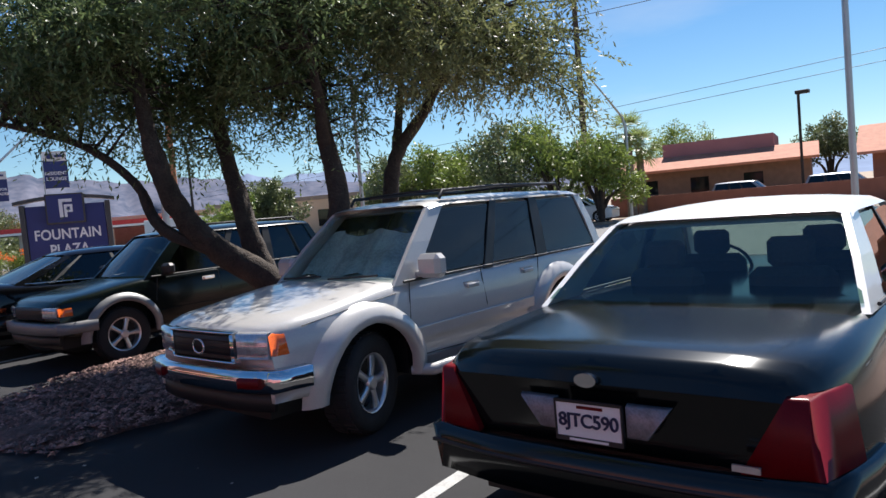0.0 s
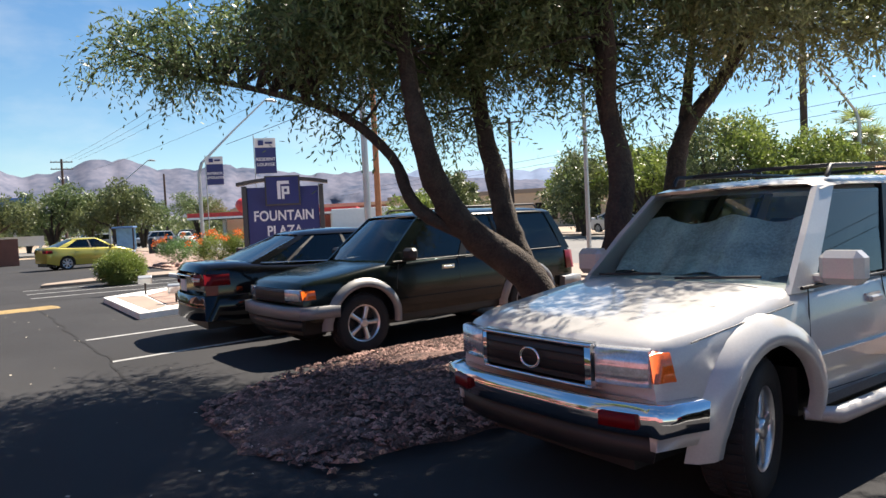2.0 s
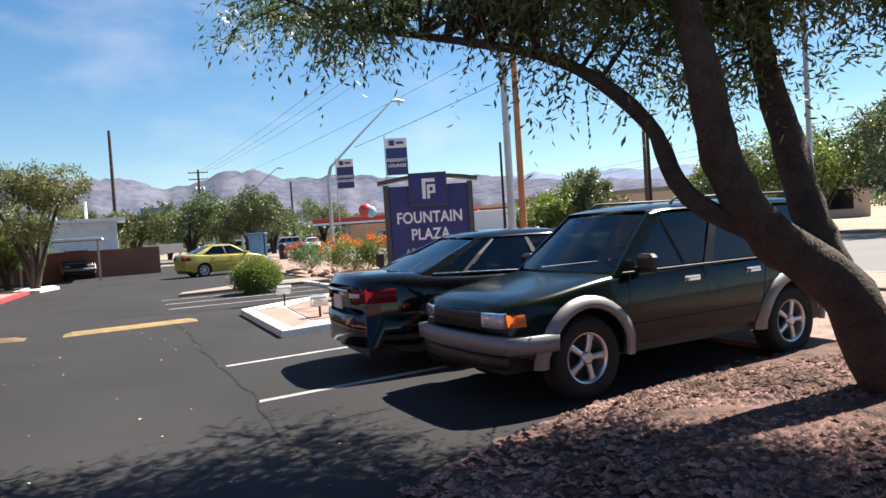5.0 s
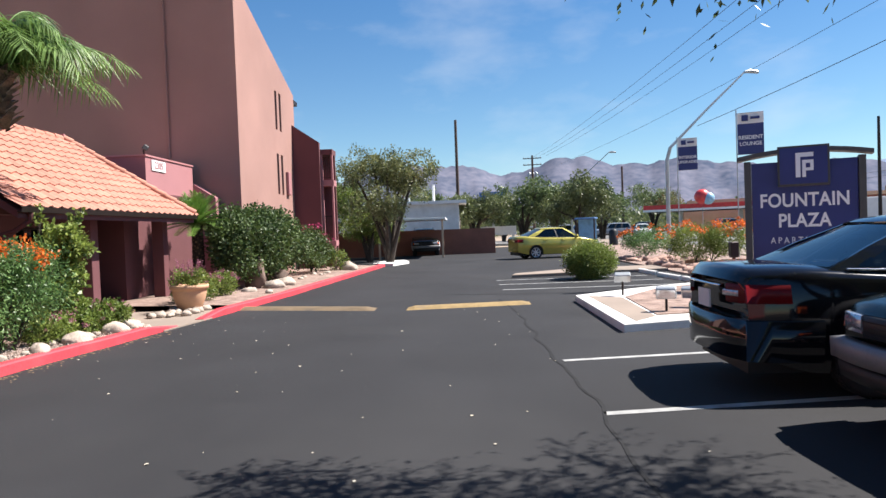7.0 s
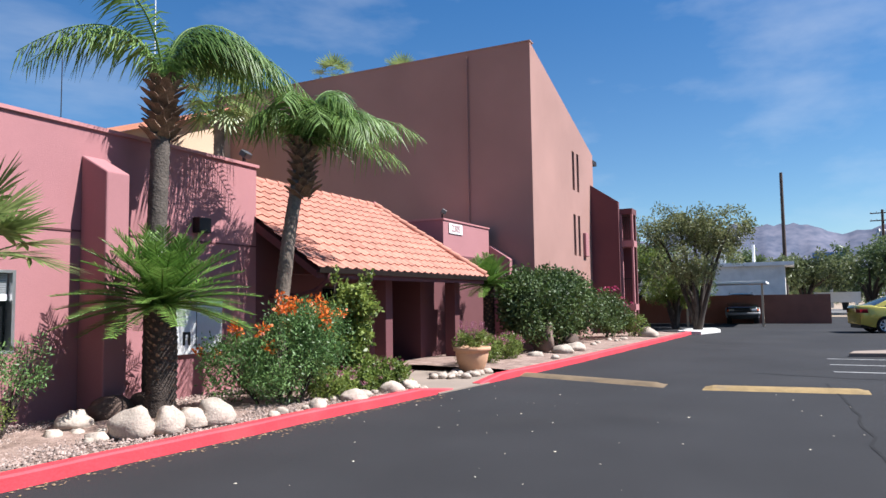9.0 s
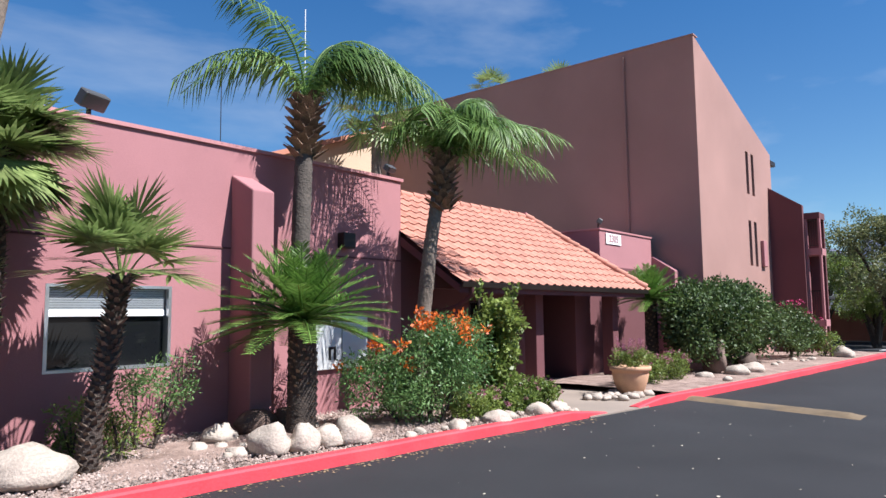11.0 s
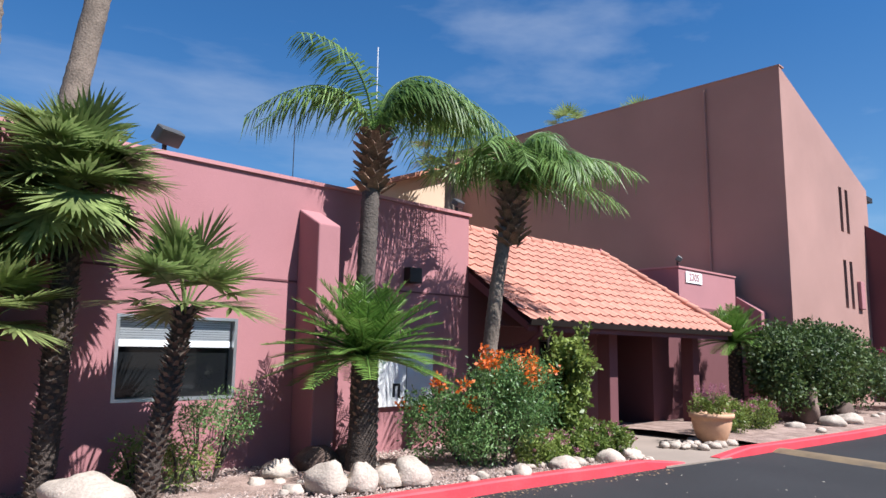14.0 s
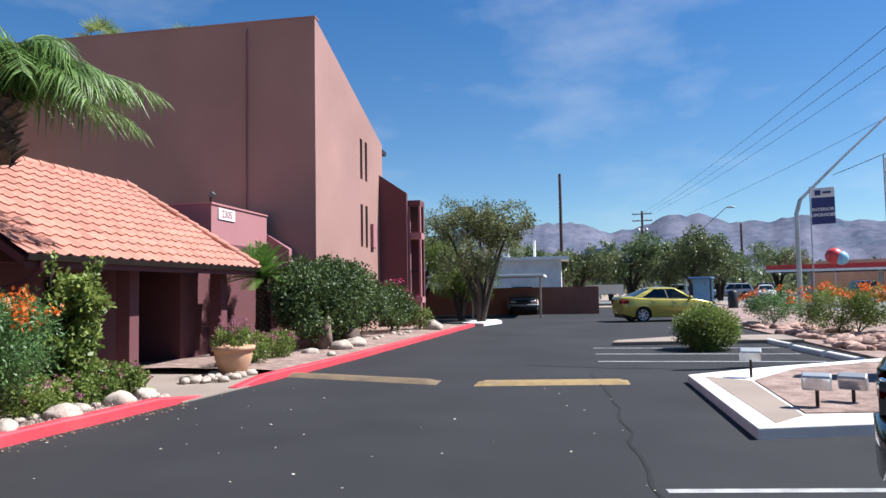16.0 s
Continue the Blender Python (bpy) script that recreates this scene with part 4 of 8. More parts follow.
    # -- trim on the body --
    def seam(self, pts, sx, material=None, r=0.004):
        m = Mesh().tube([(sx * (self.side(s, z) + 0.0005), s, z) for s, z in pts], r, 5)
        part("panel_gap", m, material or M_BLACK, self.root)

    def strip(self, name, s0, s1, z0, z1, out, material, label="", n=14):
        for sx in (1, -1):
            rows = []
            for i in range(n + 1):
                s = s0 + (s1 - s0) * i / n
                a, b = self.side(s, z0), self.side(s, z1)
                rows.append([(sx * (a - 0.01), s, z0), (sx * (a + out), s, z0 + 0.006), (sx * (b + out), s, z1 - 0.006), (sx * (b - 0.01), s, z1)])
            part(name, Mesh().loft(rows, True, True), material, self.root, label)

    def flare(self, out, width, material, label=""):
        P = self.P
        R = P["r"] + P.get("gap", 0.07)
        for a in P["axles"]:
            for sx in (1, -1):
                rows = []
                for i in range(19):
                    t = math.pi * (i / 18) * 1.04 - 0.02 * math.pi
                    c, s = math.cos(t), math.sin(t)
                    row = []
                    for k, o in ((R - 0.012, 0.006), (R - 0.005, out), (R + width * 0.35, out), (R + width * 0.8, out * 0.55), (R + width, -0.012)):
                        y, z = a + c * k, max(P["sill"] * 0.9, P["r"] + s * k)
                        row.append((sx * (self.side(y, z) + o), y, z))
                    rows.append(row)
                part("wheel_arch_flare", Mesh().loft(rows, False, False, True), material, self.root, label)

    def handle(self, s, z, material):
        for sx in (1, -1):
            x = self.side(s, z)
            part("door_handle", Mesh().box(min(sx * x, sx * (x + 0.03)), max(sx * x, sx * (x + 0.03)), s - 0.08, s + 0.08, z - 0.018, z + 0.018, 0.008).box(min(sx * (x - 0.01), sx * (x + 0.004)), max(sx * (x - 0.01), sx * (x + 0.004)), s - 0.10, s + 0.10, z - 0.035, z + 0.035), material, self.root)

    def mirror(self, s, z, material, size=(0.2, 0.11, 0.17)):
        for sx in (1, -1):
            x = self.side(s, z - 0.08) - 0.02
            cx = sx * (x + 0.03 + size[0] / 2)
            m = Mesh().box(cx - size[0] / 2, cx + size[0] / 2, s - size[1] / 2, s + size[1] / 2, z - size[2] / 2, z + size[2] / 2, size[1] * 0.28)
            m.box(min(sx * (x - 0.03), sx * (x + 0.09)), max(sx * (x - 0.03), sx * (x + 0.09)), s - 0.03, s + 0.05, z - 0.09, z - 0.04, 0.01)
            ob = part("side_mirror", m, material, self.root)
            part("mirror_glass", Mesh().box(sx * (x + 0.03 + size[0] / 2) - size[0] * 0.36, sx * (x + 0.03 + size[0] / 2) + size[0] * 0.36, s + size[1] * 0.40, s + size[1] * 0.48, z - size[2] * 0.34, z + size[2] * 0.34, 0.004), M_CHROME, ob)

    def wrap(self, name, end, x0, x1, z0, z1, out, material, label="", n=8, sides=(1, -1), back=0.0, skew=0.0):
        """A lamp, grille or bumper that hugs the nose (end=0) or the tail (end=1) from half width x0 to x1; past the corner it runs back along the side."""
        P = self.P
        for sx in sides:
            rows = []
            for i in range(n + 1):
                row = []
                for z, o in ((z0, -0.02), (z0 + 0.012, out), (z1 - 0.012, out), (z1, -0.02)):
                    xa = x0 + skew * (z - z0)
                    row.append(self.nose_pt(end, sx * (xa + (x1 - xa) * i / n), z, o))
                rows.append(row)
            if back:
                for k in (0.25, 0.6, 1.0):
                    row = []
                    for z, o in ((z0, -0.02), (z0 + 0.012, out), (z1 - 0.012, out), (z1, -0.02)):
                        s = back * k + 0.04
                        s = s if end == 0 else P["L"] - s
                        x = self.side(s, z)
                        row.append((sx * (x + o), s + self.bend(s, x), z))
                    rows.append(row)
            part(name, Mesh().loft(rows, True, True, True), material, self.root, label)

    def nose_pt(self, end, x, z, o):
        P = self.P
        w0 = self.side(0 if end == 0 else P["L"], z)
        f = min(1, abs(x) / max(0.1, w0))
        s = P["round"][end] * max(0, f - 0.25) ** 2.4 * (1 if f < 1 else 1)
        s = s - o
        x = max(-w0 - o, min(w0 + o, x)) if o > 0 else max(-w0, min(w0, x))
        return (x, s if end == 0 else P["L"] - s, z)


# silver four-wheel-drive wagon with wide silver flares
P4 = paint("silver_beige_paint", (0.49, 0.475, 0.455), 0.1, 0.30, 0.15, (0.47, 0.43, 0.38))
P4D = dict(L=4.66, W=1.64, sill=0.36, axles=(0.86, 3.53), r=0.37, gap=0.09, spokes=5, tw=0.25, rim=0.60, steer=16, nose=(0.6, 0.10), tail=(0.4, 0.06), round=(0.16, 0.10),
           under=[(0, 0.46), (0.35, 0.40), (3.9, 0.42), (4.55, 0.52)], belt=[(0, 0.80), (0.1, 0.88), (1.1, 0.98), (4.4, 1.06), (4.55, 1.0)], top=[(0, 0.86), (0.06, 0.93), (0.25, 0.985), (1.25, 1.10), (1.6, 1.1), (4.4, 1.1), (4.55, 1.02)],
           cabin=dict(belt=1.07, roof=1.66, wb=0.76, wr=0.61, fb=1.12, ft=1.78, rt=4.42, rb=4.62, bow=0.12, panes=((0.06, 0.335), (0.375, 0.60), (0.655, 0.96)), seats=(2.35, 3.2), wglass=M_GLASS_C))
c4 = Car("silver_suv", "dusty silver four-door sport utility with chrome bumper and roof rack", "car", pose(-4.82, 3.36, 0, 0, 0, 2.0), P4D, P4)
c4.flare(0.075, 0.15, P4)
c4.strip("side_molding", 1.32, 3.0, 0.60, 0.70, 0.03, P4, "silver lower door molding")
c4.strip("rocker_panel", 1.34, 3.05, 0.37, 0.45, 0.015, mat("lower_grey_cladding", (0.3, 0.29, 0.28), 0.5, 0.3))
for sx in (1, -1):
    c4.seam([(1.33, 0.46), (1.30, 0.75), (1.36, 1.06)], sx)
    c4.seam([(2.30, 0.42), (2.29, 0.75), (2.28, 1.06)], sx)
    c4.seam([(3.10, 0.70), (3.14, 0.85), (3.22, 1.07)], sx)
    c4.seam([(1.32, 0.47), (2.3, 0.44), (3.05, 0.48)], sx)
    c4.seam([(0.3, 0.905), (0.7, 0.95), (1.2, 0.99)], sx)
    rb_ = Mesh().tube([(sx * 0.76, 1.32, 0.36), (sx * 0.90, 1.42, 0.36), (sx * 0.91, 2.2, 0.36), (sx * 0.90, 2.95, 0.37), (sx * 0.80, 3.05, 0.38)], [0.035, 0.05, 0.05, 0.05, 0.035], 10)
    part("running_board", rb_, P4, c4.root, "silver tubular running board")
    rk = Mesh().tube([(sx * 0.57, 2.05, 1.70), (sx * 0.57, 2.1, 1.765), (sx * 0.57, 2.95, 1.785), (sx * 0.57, 4.0, 1.77), (sx * 0.57, 4.06, 1.70)], 0.016, 8)
    part("roof_rail", rk, M_BLACK, c4.root, "black roof rail")
for y in (2.3, 3.85):
    part("roof_crossbar", Mesh().tube([(-0.57, y, 1.775), (0, y, 1.785), (0.57, y, 1.775)], 0.014, 8), M_BLACK, c4.root)
c4.handle(2.12, 0.93, P4)
c4.handle(2.98, 0.95, P4)
c4.mirror(1.50, 1.17, P4, (0.24, 0.14, 0.19))
c4.wrap("grille", 0, 0, 0.375, 0.70, 0.88, 0.012, M_BLACK, "black slatted grille")
c4.wrap("grille_surround", 0, 0, 0.41, 0.875, 0.91, 0.028, M_CHROME, "chrome grille surround")
c4.wrap("grille_surround", 0, 0, 0.41, 0.675, 0.705, 0.028, M_CHROME, "chrome grille surround")
c4.wrap("grille_surround", 0, 0.375, 0.41, 0.69, 0.895, 0.028, M_CHROME, "chrome grille surround", 2)
for z in (0.74, 0.79, 0.84):
    c4.wrap("grille_slat", 0, 0, 0.375, z - 0.01, z + 0.01, 0.022, M_DARKMETAL)
c4.wrap("headlight", 0, 0.43, 0.695, 0.71, 0.90, 0.02, M_LENS_C, "clear rectangular headlight")
c4.wrap("turn_signal", 0, 0.70, 0.79, 0.73, 0.885, 0.008, M_LENS_A, "amber corner turn signal", 4, back=0.08)
c4.wrap("front_bumper", 0, 0, 0.80, 0.50, 0.66, 0.075, M_CHROME, "chrome front bumper", 10, back=0.2)
c4.wrap("bumper_end", 0, 0.70, 0.82, 0.42, 0.52, 0.035, P4, "silver bumper end cap", 5, back=0.34)
c4.wrap("fog_lamp", 0, 0.50, 0.68, 0.53, 0.62, 0.10, M_LENS_R, "orange-red marker lamp in the bumper", 3)
c4.wrap("lower_valance", 0, 0, 0.80, 0.36, 0.50, 0.03, M_BLACK, "black lower valance", 8)
part("badge", Mesh().tube([(0.07 * math.cos(a), -0.035, 0.79 + 0.05 * math.sin(a)) for a in [2 * math.pi * i / 18 for i in range(19)]], 0.008, 6, caps=False), M_CHROME, c4.root, "plain chrome oval badge")
c4.wrap("tail_light", 1, 0.68, 0.86, 0.75, 1.0, 0.02, M_LENS_R, "red tail light", 4, back=0.15)
c4.wrap("rear_bumper", 1, 0, 0.88, 0.50, 0.66, 0.09, M_CHROME, "chrome rear bumper", 10, back=0.3)
SH = Mesh().loft([[(u * 0.66, 1.44 + 0.40 * v + 0.035 * math.sin(9 * u + 3 * v) + 0.02 * math.sin(23 * u), 1.09 + 0.36 * v + 0.03 * math.sin(7 * u + 1)) for u in [i / 12 - 1 for i in range(25)]] for v in (0, 0.33, 0.66, 1)], False, False, True)
part("sun_shade", SH, M_SHADE, c4.root, "crumpled pale sun shade behind the windshield")
for x0, x1 in ((-0.55, -0.05), (0.08, 0.6)):
    part("wiper", Mesh().tube([(x0, 1.13 + 0.10 * x0 * x0, 1.11), (x1, 1.16 + 0.1 * x1 * x1, 1.13)], 0.009, 6), M_BLACK, c4.root)

# dark green two-tone sport utility
PR = paint("black_green_paint", (0.005, 0.009, 0.008), 0.0, 0.18, 0.06, (0.03, 0.028, 0.025), 0.15, 0.3)
PRD = dict(L=4.5, W=1.66, sill=0.36, axles=(0.82, 3.52), r=0.355, gap=0.09, spokes=5, tw=0.24, rim=0.62, nose=(0.6, 0.09), tail=(0.4, 0.06), round=(0.14, 0.08),
           under=[(0, 0.46), (0.35, 0.40), (3.9, 0.42), (4.5, 0.52)], belt=[(0, 0.78), (0.1, 0.85), (1.1, 0.97), (4.4, 1.03), (4.5, 0.98)], top=[(0, 0.82), (0.06, 0.89), (0.25, 0.94), (1.2, 1.06), (1.6, 1.08), (4.4, 1.08), (4.5, 1.0)],
           cabin=dict(belt=1.05, roof=1.60, wb=0.765, wr=0.61, fb=1.08, ft=1.72, rt=4.2, rb=4.46, bow=0.12, panes=((0.06, 0.34), (0.38, 0.61), (0.66, 0.96)), seats=(2.3, 3.15)))
cr = Car("dark_suv", "black-green four-door sport utility with silver flares and bumper", "car", pose(-10.12, 3.84, 0, 0, 0, 3.5), PRD, PR)
MGREY = mat("silver_grey_cladding", (0.23, 0.23, 0.235), 0.45, 0.4, vary=0.12)
cr.flare(0.05, 0.10, MGREY, "silver-grey wheel arch flare")
cr.strip("side_molding", 1.30, 2.98, 0.50, 0.60, 0.025, PR)
for sx in (1, -1):
    cr.seam([(1.30, 0.46), (1.28, 0.75), (1.34, 1.04)], sx)
    cr.seam([(2.28, 0.42), (2.28, 0.75), (2.27, 1.04)], sx)
    cr.seam([(3.06, 0.70), (3.10, 0.85), (3.18, 1.04)], sx)
    part("roof_rail", Mesh().tube([(sx * 0.58, 2.1, 1.64), (sx * 0.58, 2.15, 1.69), (sx * 0.58, 3.9, 1.69), (sx * 0.58, 3.95, 1.64)], 0.015, 8), M_BLACK, cr.root)
cr.handle(2.1, 0.92, M_CHROME)
cr.handle(2.95, 0.93, M_CHROME)
cr.mirror(1.45, 1.13, M_BLACK, (0.2, 0.12, 0.15))
cr.wrap("grille", 0, 0, 0.42, 0.66, 0.82, 0.012, M_BLACK, "black slatted grille")
for z in (0.70, 0.74, 0.78):
    cr.wrap("grille_slat", 0, 0, 0.42, z - 0.009, z + 0.009, 0.022, M_DARKMETAL)
cr.wrap("headlight", 0, 0.43, 0.695, 0.68, 0.82, 0.02, M_LENS_C, "clear rectangular headlight")
cr.wrap("turn_signal", 0, 0.70, 0.80, 0.69, 0.81, 0.008, M_LENS_A, "amber corner turn signal", 4, back=0.12)
cr.wrap("front_bumper", 0, 0, 0.83, 0.47, 0.63, 0.07, MGREY, "silver-grey front bumper", 10, back=0.40)
cr.wrap("lower_valance", 0, 0, 0.80, 0.34, 0.47, 0.04, M_BLACK, "black lower valance", 8)
cr.wrap("tail_light", 1, 0.66, 0.86, 0.72, 1.0, 0.02, M_LENS_R, "red tail light", 4, back=0.15)
cr.wrap("rear_bumper", 1, 0, 0.88, 0.47, 0.63, 0.10, MGREY, "silver-grey rear bumper", 10, back=0.3)
part("spare_wheel", wheel_meshes(0.34, 0.22, 5, M_ALLOY)[0], None, cr.root, "spare tyre on the tailgate", place=Matrix.Translation((0, 4.63, 0.92)) @ Matrix.Rotation(radians(90), 4, "Z"))

# black sedan, tail to the lane
PS = paint("black_sedan_paint", (0.005, 0.005, 0.007), 0.0, 0.1, 0.05, (0.03, 0.03, 0.03), 0.3, 0.35)
PSD = dict(L=4.8, W=1.82, sill=0.24, axles=(0.95, 3.72), r=0.325, gap=0.05, spokes=5, tw=0.22, rim=0.72, nose=(0.9, 0.22), tail=(0.7, 0.14), round=(0.25, 0.22),
           under=[(0, 0.22), (0.5, 0.19), (4.2, 0.22), (4.8, 0.36)], belt=[(0, 0.62), (0.15, 0.70), (1.2, 0.86), (3.2, 0.95), (4.5, 0.98), (4.8, 0.90)], top=[(0, 0.66), (0.1, 0.74), (0.4, 0.82), (1.3, 0.98), (2, 0.98), (3.4, 1.02), (4.3, 1.10), (4.72, 1.09), (4.8, 0.98)],
           cabin=dict(belt=0.95, rbelt=1.06, roof=1.42, wb=0.80, wr=0.57, fb=1.18, ft=2.0, rt=3.3, rb=4.15, bow=0.14, panes=((0.05, 0.42), (0.455, 0.80), (0.83, 0.93)), seats=(2.2, 3.15), trim=M_CHROME, rglass=M_GLASS_T))
cs = Car("black_sedan", "glossy black four-door sedan with dark tinted windows", "car", pose(-12.25, 8.2, 0, 0, 0, 178.5), PSD, PS)
for sx in (1, -1):
    cs.seam([(1.28, 0.3), (1.24, 0.6), (1.34, 0.93)], sx)
    cs.seam([(2.38, 0.26), (2.36, 0.6), (2.36, 0.94)], sx)
    cs.seam([(3.38, 0.62), (3.34, 0.75), (3.42, 0.96)], sx)
cs.handle(2.2, 0.84, PS)
cs.handle(3.2, 0.86, PS)
cs.mirror(1.55, 1.0, PS, (0.22, 0.12, 0.14))
cs.wrap("tail_light", 1, 0.50, 0.90, 0.78, 0.95, 0.012, M_LENS_R, "red and clear wraparound tail light", 7, back=0.34)
cs.wrap("reverse_lamp", 1, 0.46, 0.66, 0.83, 0.90, 0.018, M_LENS_C, "clear reversing lamp", 4)
cs.wrap("rear_bumper", 1, 0, 0.92, 0.30, 0.66, 0.03, PS, "", 12, back=0.6)
cs.wrap("trunk_trim", 1, 0, 0.42, 0.90, 0.935, 0.025, M_CHROME, "chrome strip over the licence plate")
part("licence_plate", Mesh().box(-0.155, 0.155, 4.80, 4.815, 0.70, 0.86), M_WHITE, cs.root, "pale licence plate")
cs.wrap("headlight", 0, 0.45, 0.80, 0.60, 0.72, 0.02, M_LENS_C, "clear headlight", 5, back=0.25)

# black and white full-size sedan, seen from behind
PC = paint("dusty_black_paint", (0.003, 0.004, 0.004), 0.0, 0.16, 0.12, (0.016, 0.016, 0.014), 0.0)
PCW = paint("white_roof_paint", (0.78, 0.78, 0.77), 0.0, 0.3, 0.08)
PCD = dict(L=5.38, W=1.98, sill=0.26, axles=(0.98, 3.90), r=0.34, gap=0.06, spokes=7, tw=0.22, rim=0.66, rim_mat=M_GALV, nose=(0.9, 0.16), tail=(0.8, 0.13), round=(0.2, 0.14),
           under=[(0, 0.26), (0.5, 0.24), (4.7, 0.26), (5.38, 0.34)], belt=[(0, 0.66), (0.2, 0.76), (1.4, 0.84), (4.0, 0.88), (5.1, 0.84), (5.38, 0.76)], top=[(0, 0.70), (0.1, 0.8), (0.4, 0.86), (1.5, 0.96), (2.2, 0.96), (4.0, 0.99), (5.2, 0.955), (5.33, 0.925), (5.38, 0.82)],
           cabin=dict(belt=0.93, rbelt=0.98, roof=1.41, wb=0.88, wr=0.70, fb=1.5, ft=2.22, rt=3.66, rb=4.34, bow=0.14, panes=((0.05, 0.45), (0.48, 0.86)), seats=(2.55, 3.45), rglass=M_GLASS_G, sglass=M_GLASS_T, roof_mat=PCW, pillar_mat=PCW, roof_label="white roof panel", crown=0.06))
cc = Car("black_white_sedan", "dusty black full-size sedan with a white roof", "car", pose(-2.0, 8.80, 0, 0, 0, 183.0), PCD, PC)
for sx in (1, -1):
    cc.seam([(4.36, 0.86), (4.8, 0.84), (5.3, 0.78)], sx)
cc.wrap("tail_light", 1, 0.58, 0.93, 0.50, 0.83, 0.02, M_LENS_R, "large red tail light", 7, back=0.26, skew=0.55)
cc.wrap("reflector_panel", 1, 0.24, 0.162, 0.60, 0.75, 0.004, mat("clouded_reflector", (0.22, 0.215, 0.235), 0.45, 0.2, vary=0.35, scale=14, fine=90), "clouded silver reflector beside the plate", 4, skew=0.75)
cc.wrap("rear_bumper", 1, 0, 0.98, 0.30, 0.54, 0.05, PC, "black rear bumper", 10, back=0.5)
cc.wrap("bumper_strip", 1, 0, 0.97, 0.43, 0.47, 0.06, M_BLACK, "black rubber bumper strip", 10)
cc.mirror(1.95, 1.03, PC, (0.22, 0.12, 0.14))
pl = part("licence_plate", Mesh().box(-0.152, 0.152, 5.395, 5.405, 0.59, 0.74, 0.002), M_WHITE, cc.root, "white licence plate with dark blue characters")
M_PLATEINK = mat("dark_blue_ink", (0.01, 0.015, 0.06), 0.6)
turned = Matrix.Rotation(math.pi, 4, "Z")
letters("plate_characters", "8JTC590", 0.082, M_PLATEINK, pl, Matrix.Translation((0, 5.408, 0.662)) @ turned, 0.95, 0.001, "dark blue plate characters")
part("plate_frame", Mesh().box(-0.158, 0.158, 5.393, 5.41, 0.572, 0.592).box(-0.158, 0.158, 5.393, 5.41, 0.738, 0.75).box(-0.158, -0.150, 5.393, 5.41, 0.572, 0.75).box(0.150, 0.158, 5.393, 5.41, 0.572, 0.75), M_BLACK, pl, "black plate frame with a pale strip of lettering")
part("plate_script", Mesh().box(-0.07, 0.05, 5.405, 5.408, 0.715, 0.728), M_LENS_R, pl, "small red script bar")
part("frame_lettering", Mesh().box(-0.09, 0.09, 5.41, 5.412, 0.577, 0.587), M_WHITE, pl, "pale illegible lettering bar")
part("badge", Mesh().tube([(0, 5.385, 0), (0, 5.41, 0)], 0.03, 20), M_CHROME, cc.root, "plain oval badge", place=Matrix.Translation((0, 0, 0.84)) @ Matrix.Diagonal((1.7, 1, 1, 1)))
part("model_badge", Mesh().box(-0.68, -0.58, 5.40, 5.412, 0.555, 0.58), M_ALLOY, cc.root, "small silver badge strip")

# ---- trees and plants ----
rng = random.Random(7)


def limb(m, pts, r0, r1, n=8, lump=0.10):
    """A tapered, knotty limb through the points."""
    fine = []
    for i in range(len(pts) - 1):
        a, b = Vector(pts[i]), Vector(pts[i + 1])
        p0, p3 = Vector(pts[max(0, i - 1)]), Vector(pts[min(len(pts) - 1, i + 2)])
        for k in range(5):
            t = k / 5
            fine.append(0.5 * ((2 * a) + (b - p0) * t + (2 * p0 - 5 * a + 4 * b - p3) * t * t + (3 * a - p0 - 3 * b + p3) * t ** 3))
    fine.append(Vector(pts[-1]))
    k = len(fine) - 1
    m.tube(fine, [r0 + (r1 - r0) * i / k for i in range(k + 1)], n, True, True, lump)
    return fine


def sprays(m, c, s, count, leaf):
    """Drooping twigs with narrow leaves set alternately along them."""
    V, F = m.v, m.f
    for _ in range(count // 12):
        d = Vector((rng.gauss(0, 1), rng.gauss(0, 1), rng.gauss(0.1, 0.8))).normalized()
        p0 = c + d * s * rng.uniform(0.0, 0.5)
        ln = s * rng.uniform(0.7, 1.5)
        w = d.orthogonal().normalized()
        w = (w * math.cos(ln * 99) + d.cross(w) * math.sin(ln * 99)).normalized()
        for j in range(12):
            t = (j + 1) / 12
            p = p0 + d * ln * t + Vector((0, 0, -0.5 * ln * t * t))
            tan = (d + Vector((0, 0, -t))).normalized()
            a = (tan * 0.75 + w * (0.7 if j % 2 else -0.7) + Vector((rng.gauss(0, 0.3), rng.gauss(0, 0.3), rng.gauss(0, 0.3)))).normalized()
            q = a.cross(tan)
            q = (q + w * rng.uniform(-0.8, 0.8)).normalized()
            l = leaf * rng.uniform(0.7, 1.3)
            n = len(V)
            V += [tuple(p), tuple(p + a * l * 0.5 + q * l * 0.16), tuple(p + a * l), tuple(p + a * l * 0.5 - q * l * 0.16)]
            F.append((n, n + 1, n + 2, n + 3))
            m.s.append(False)


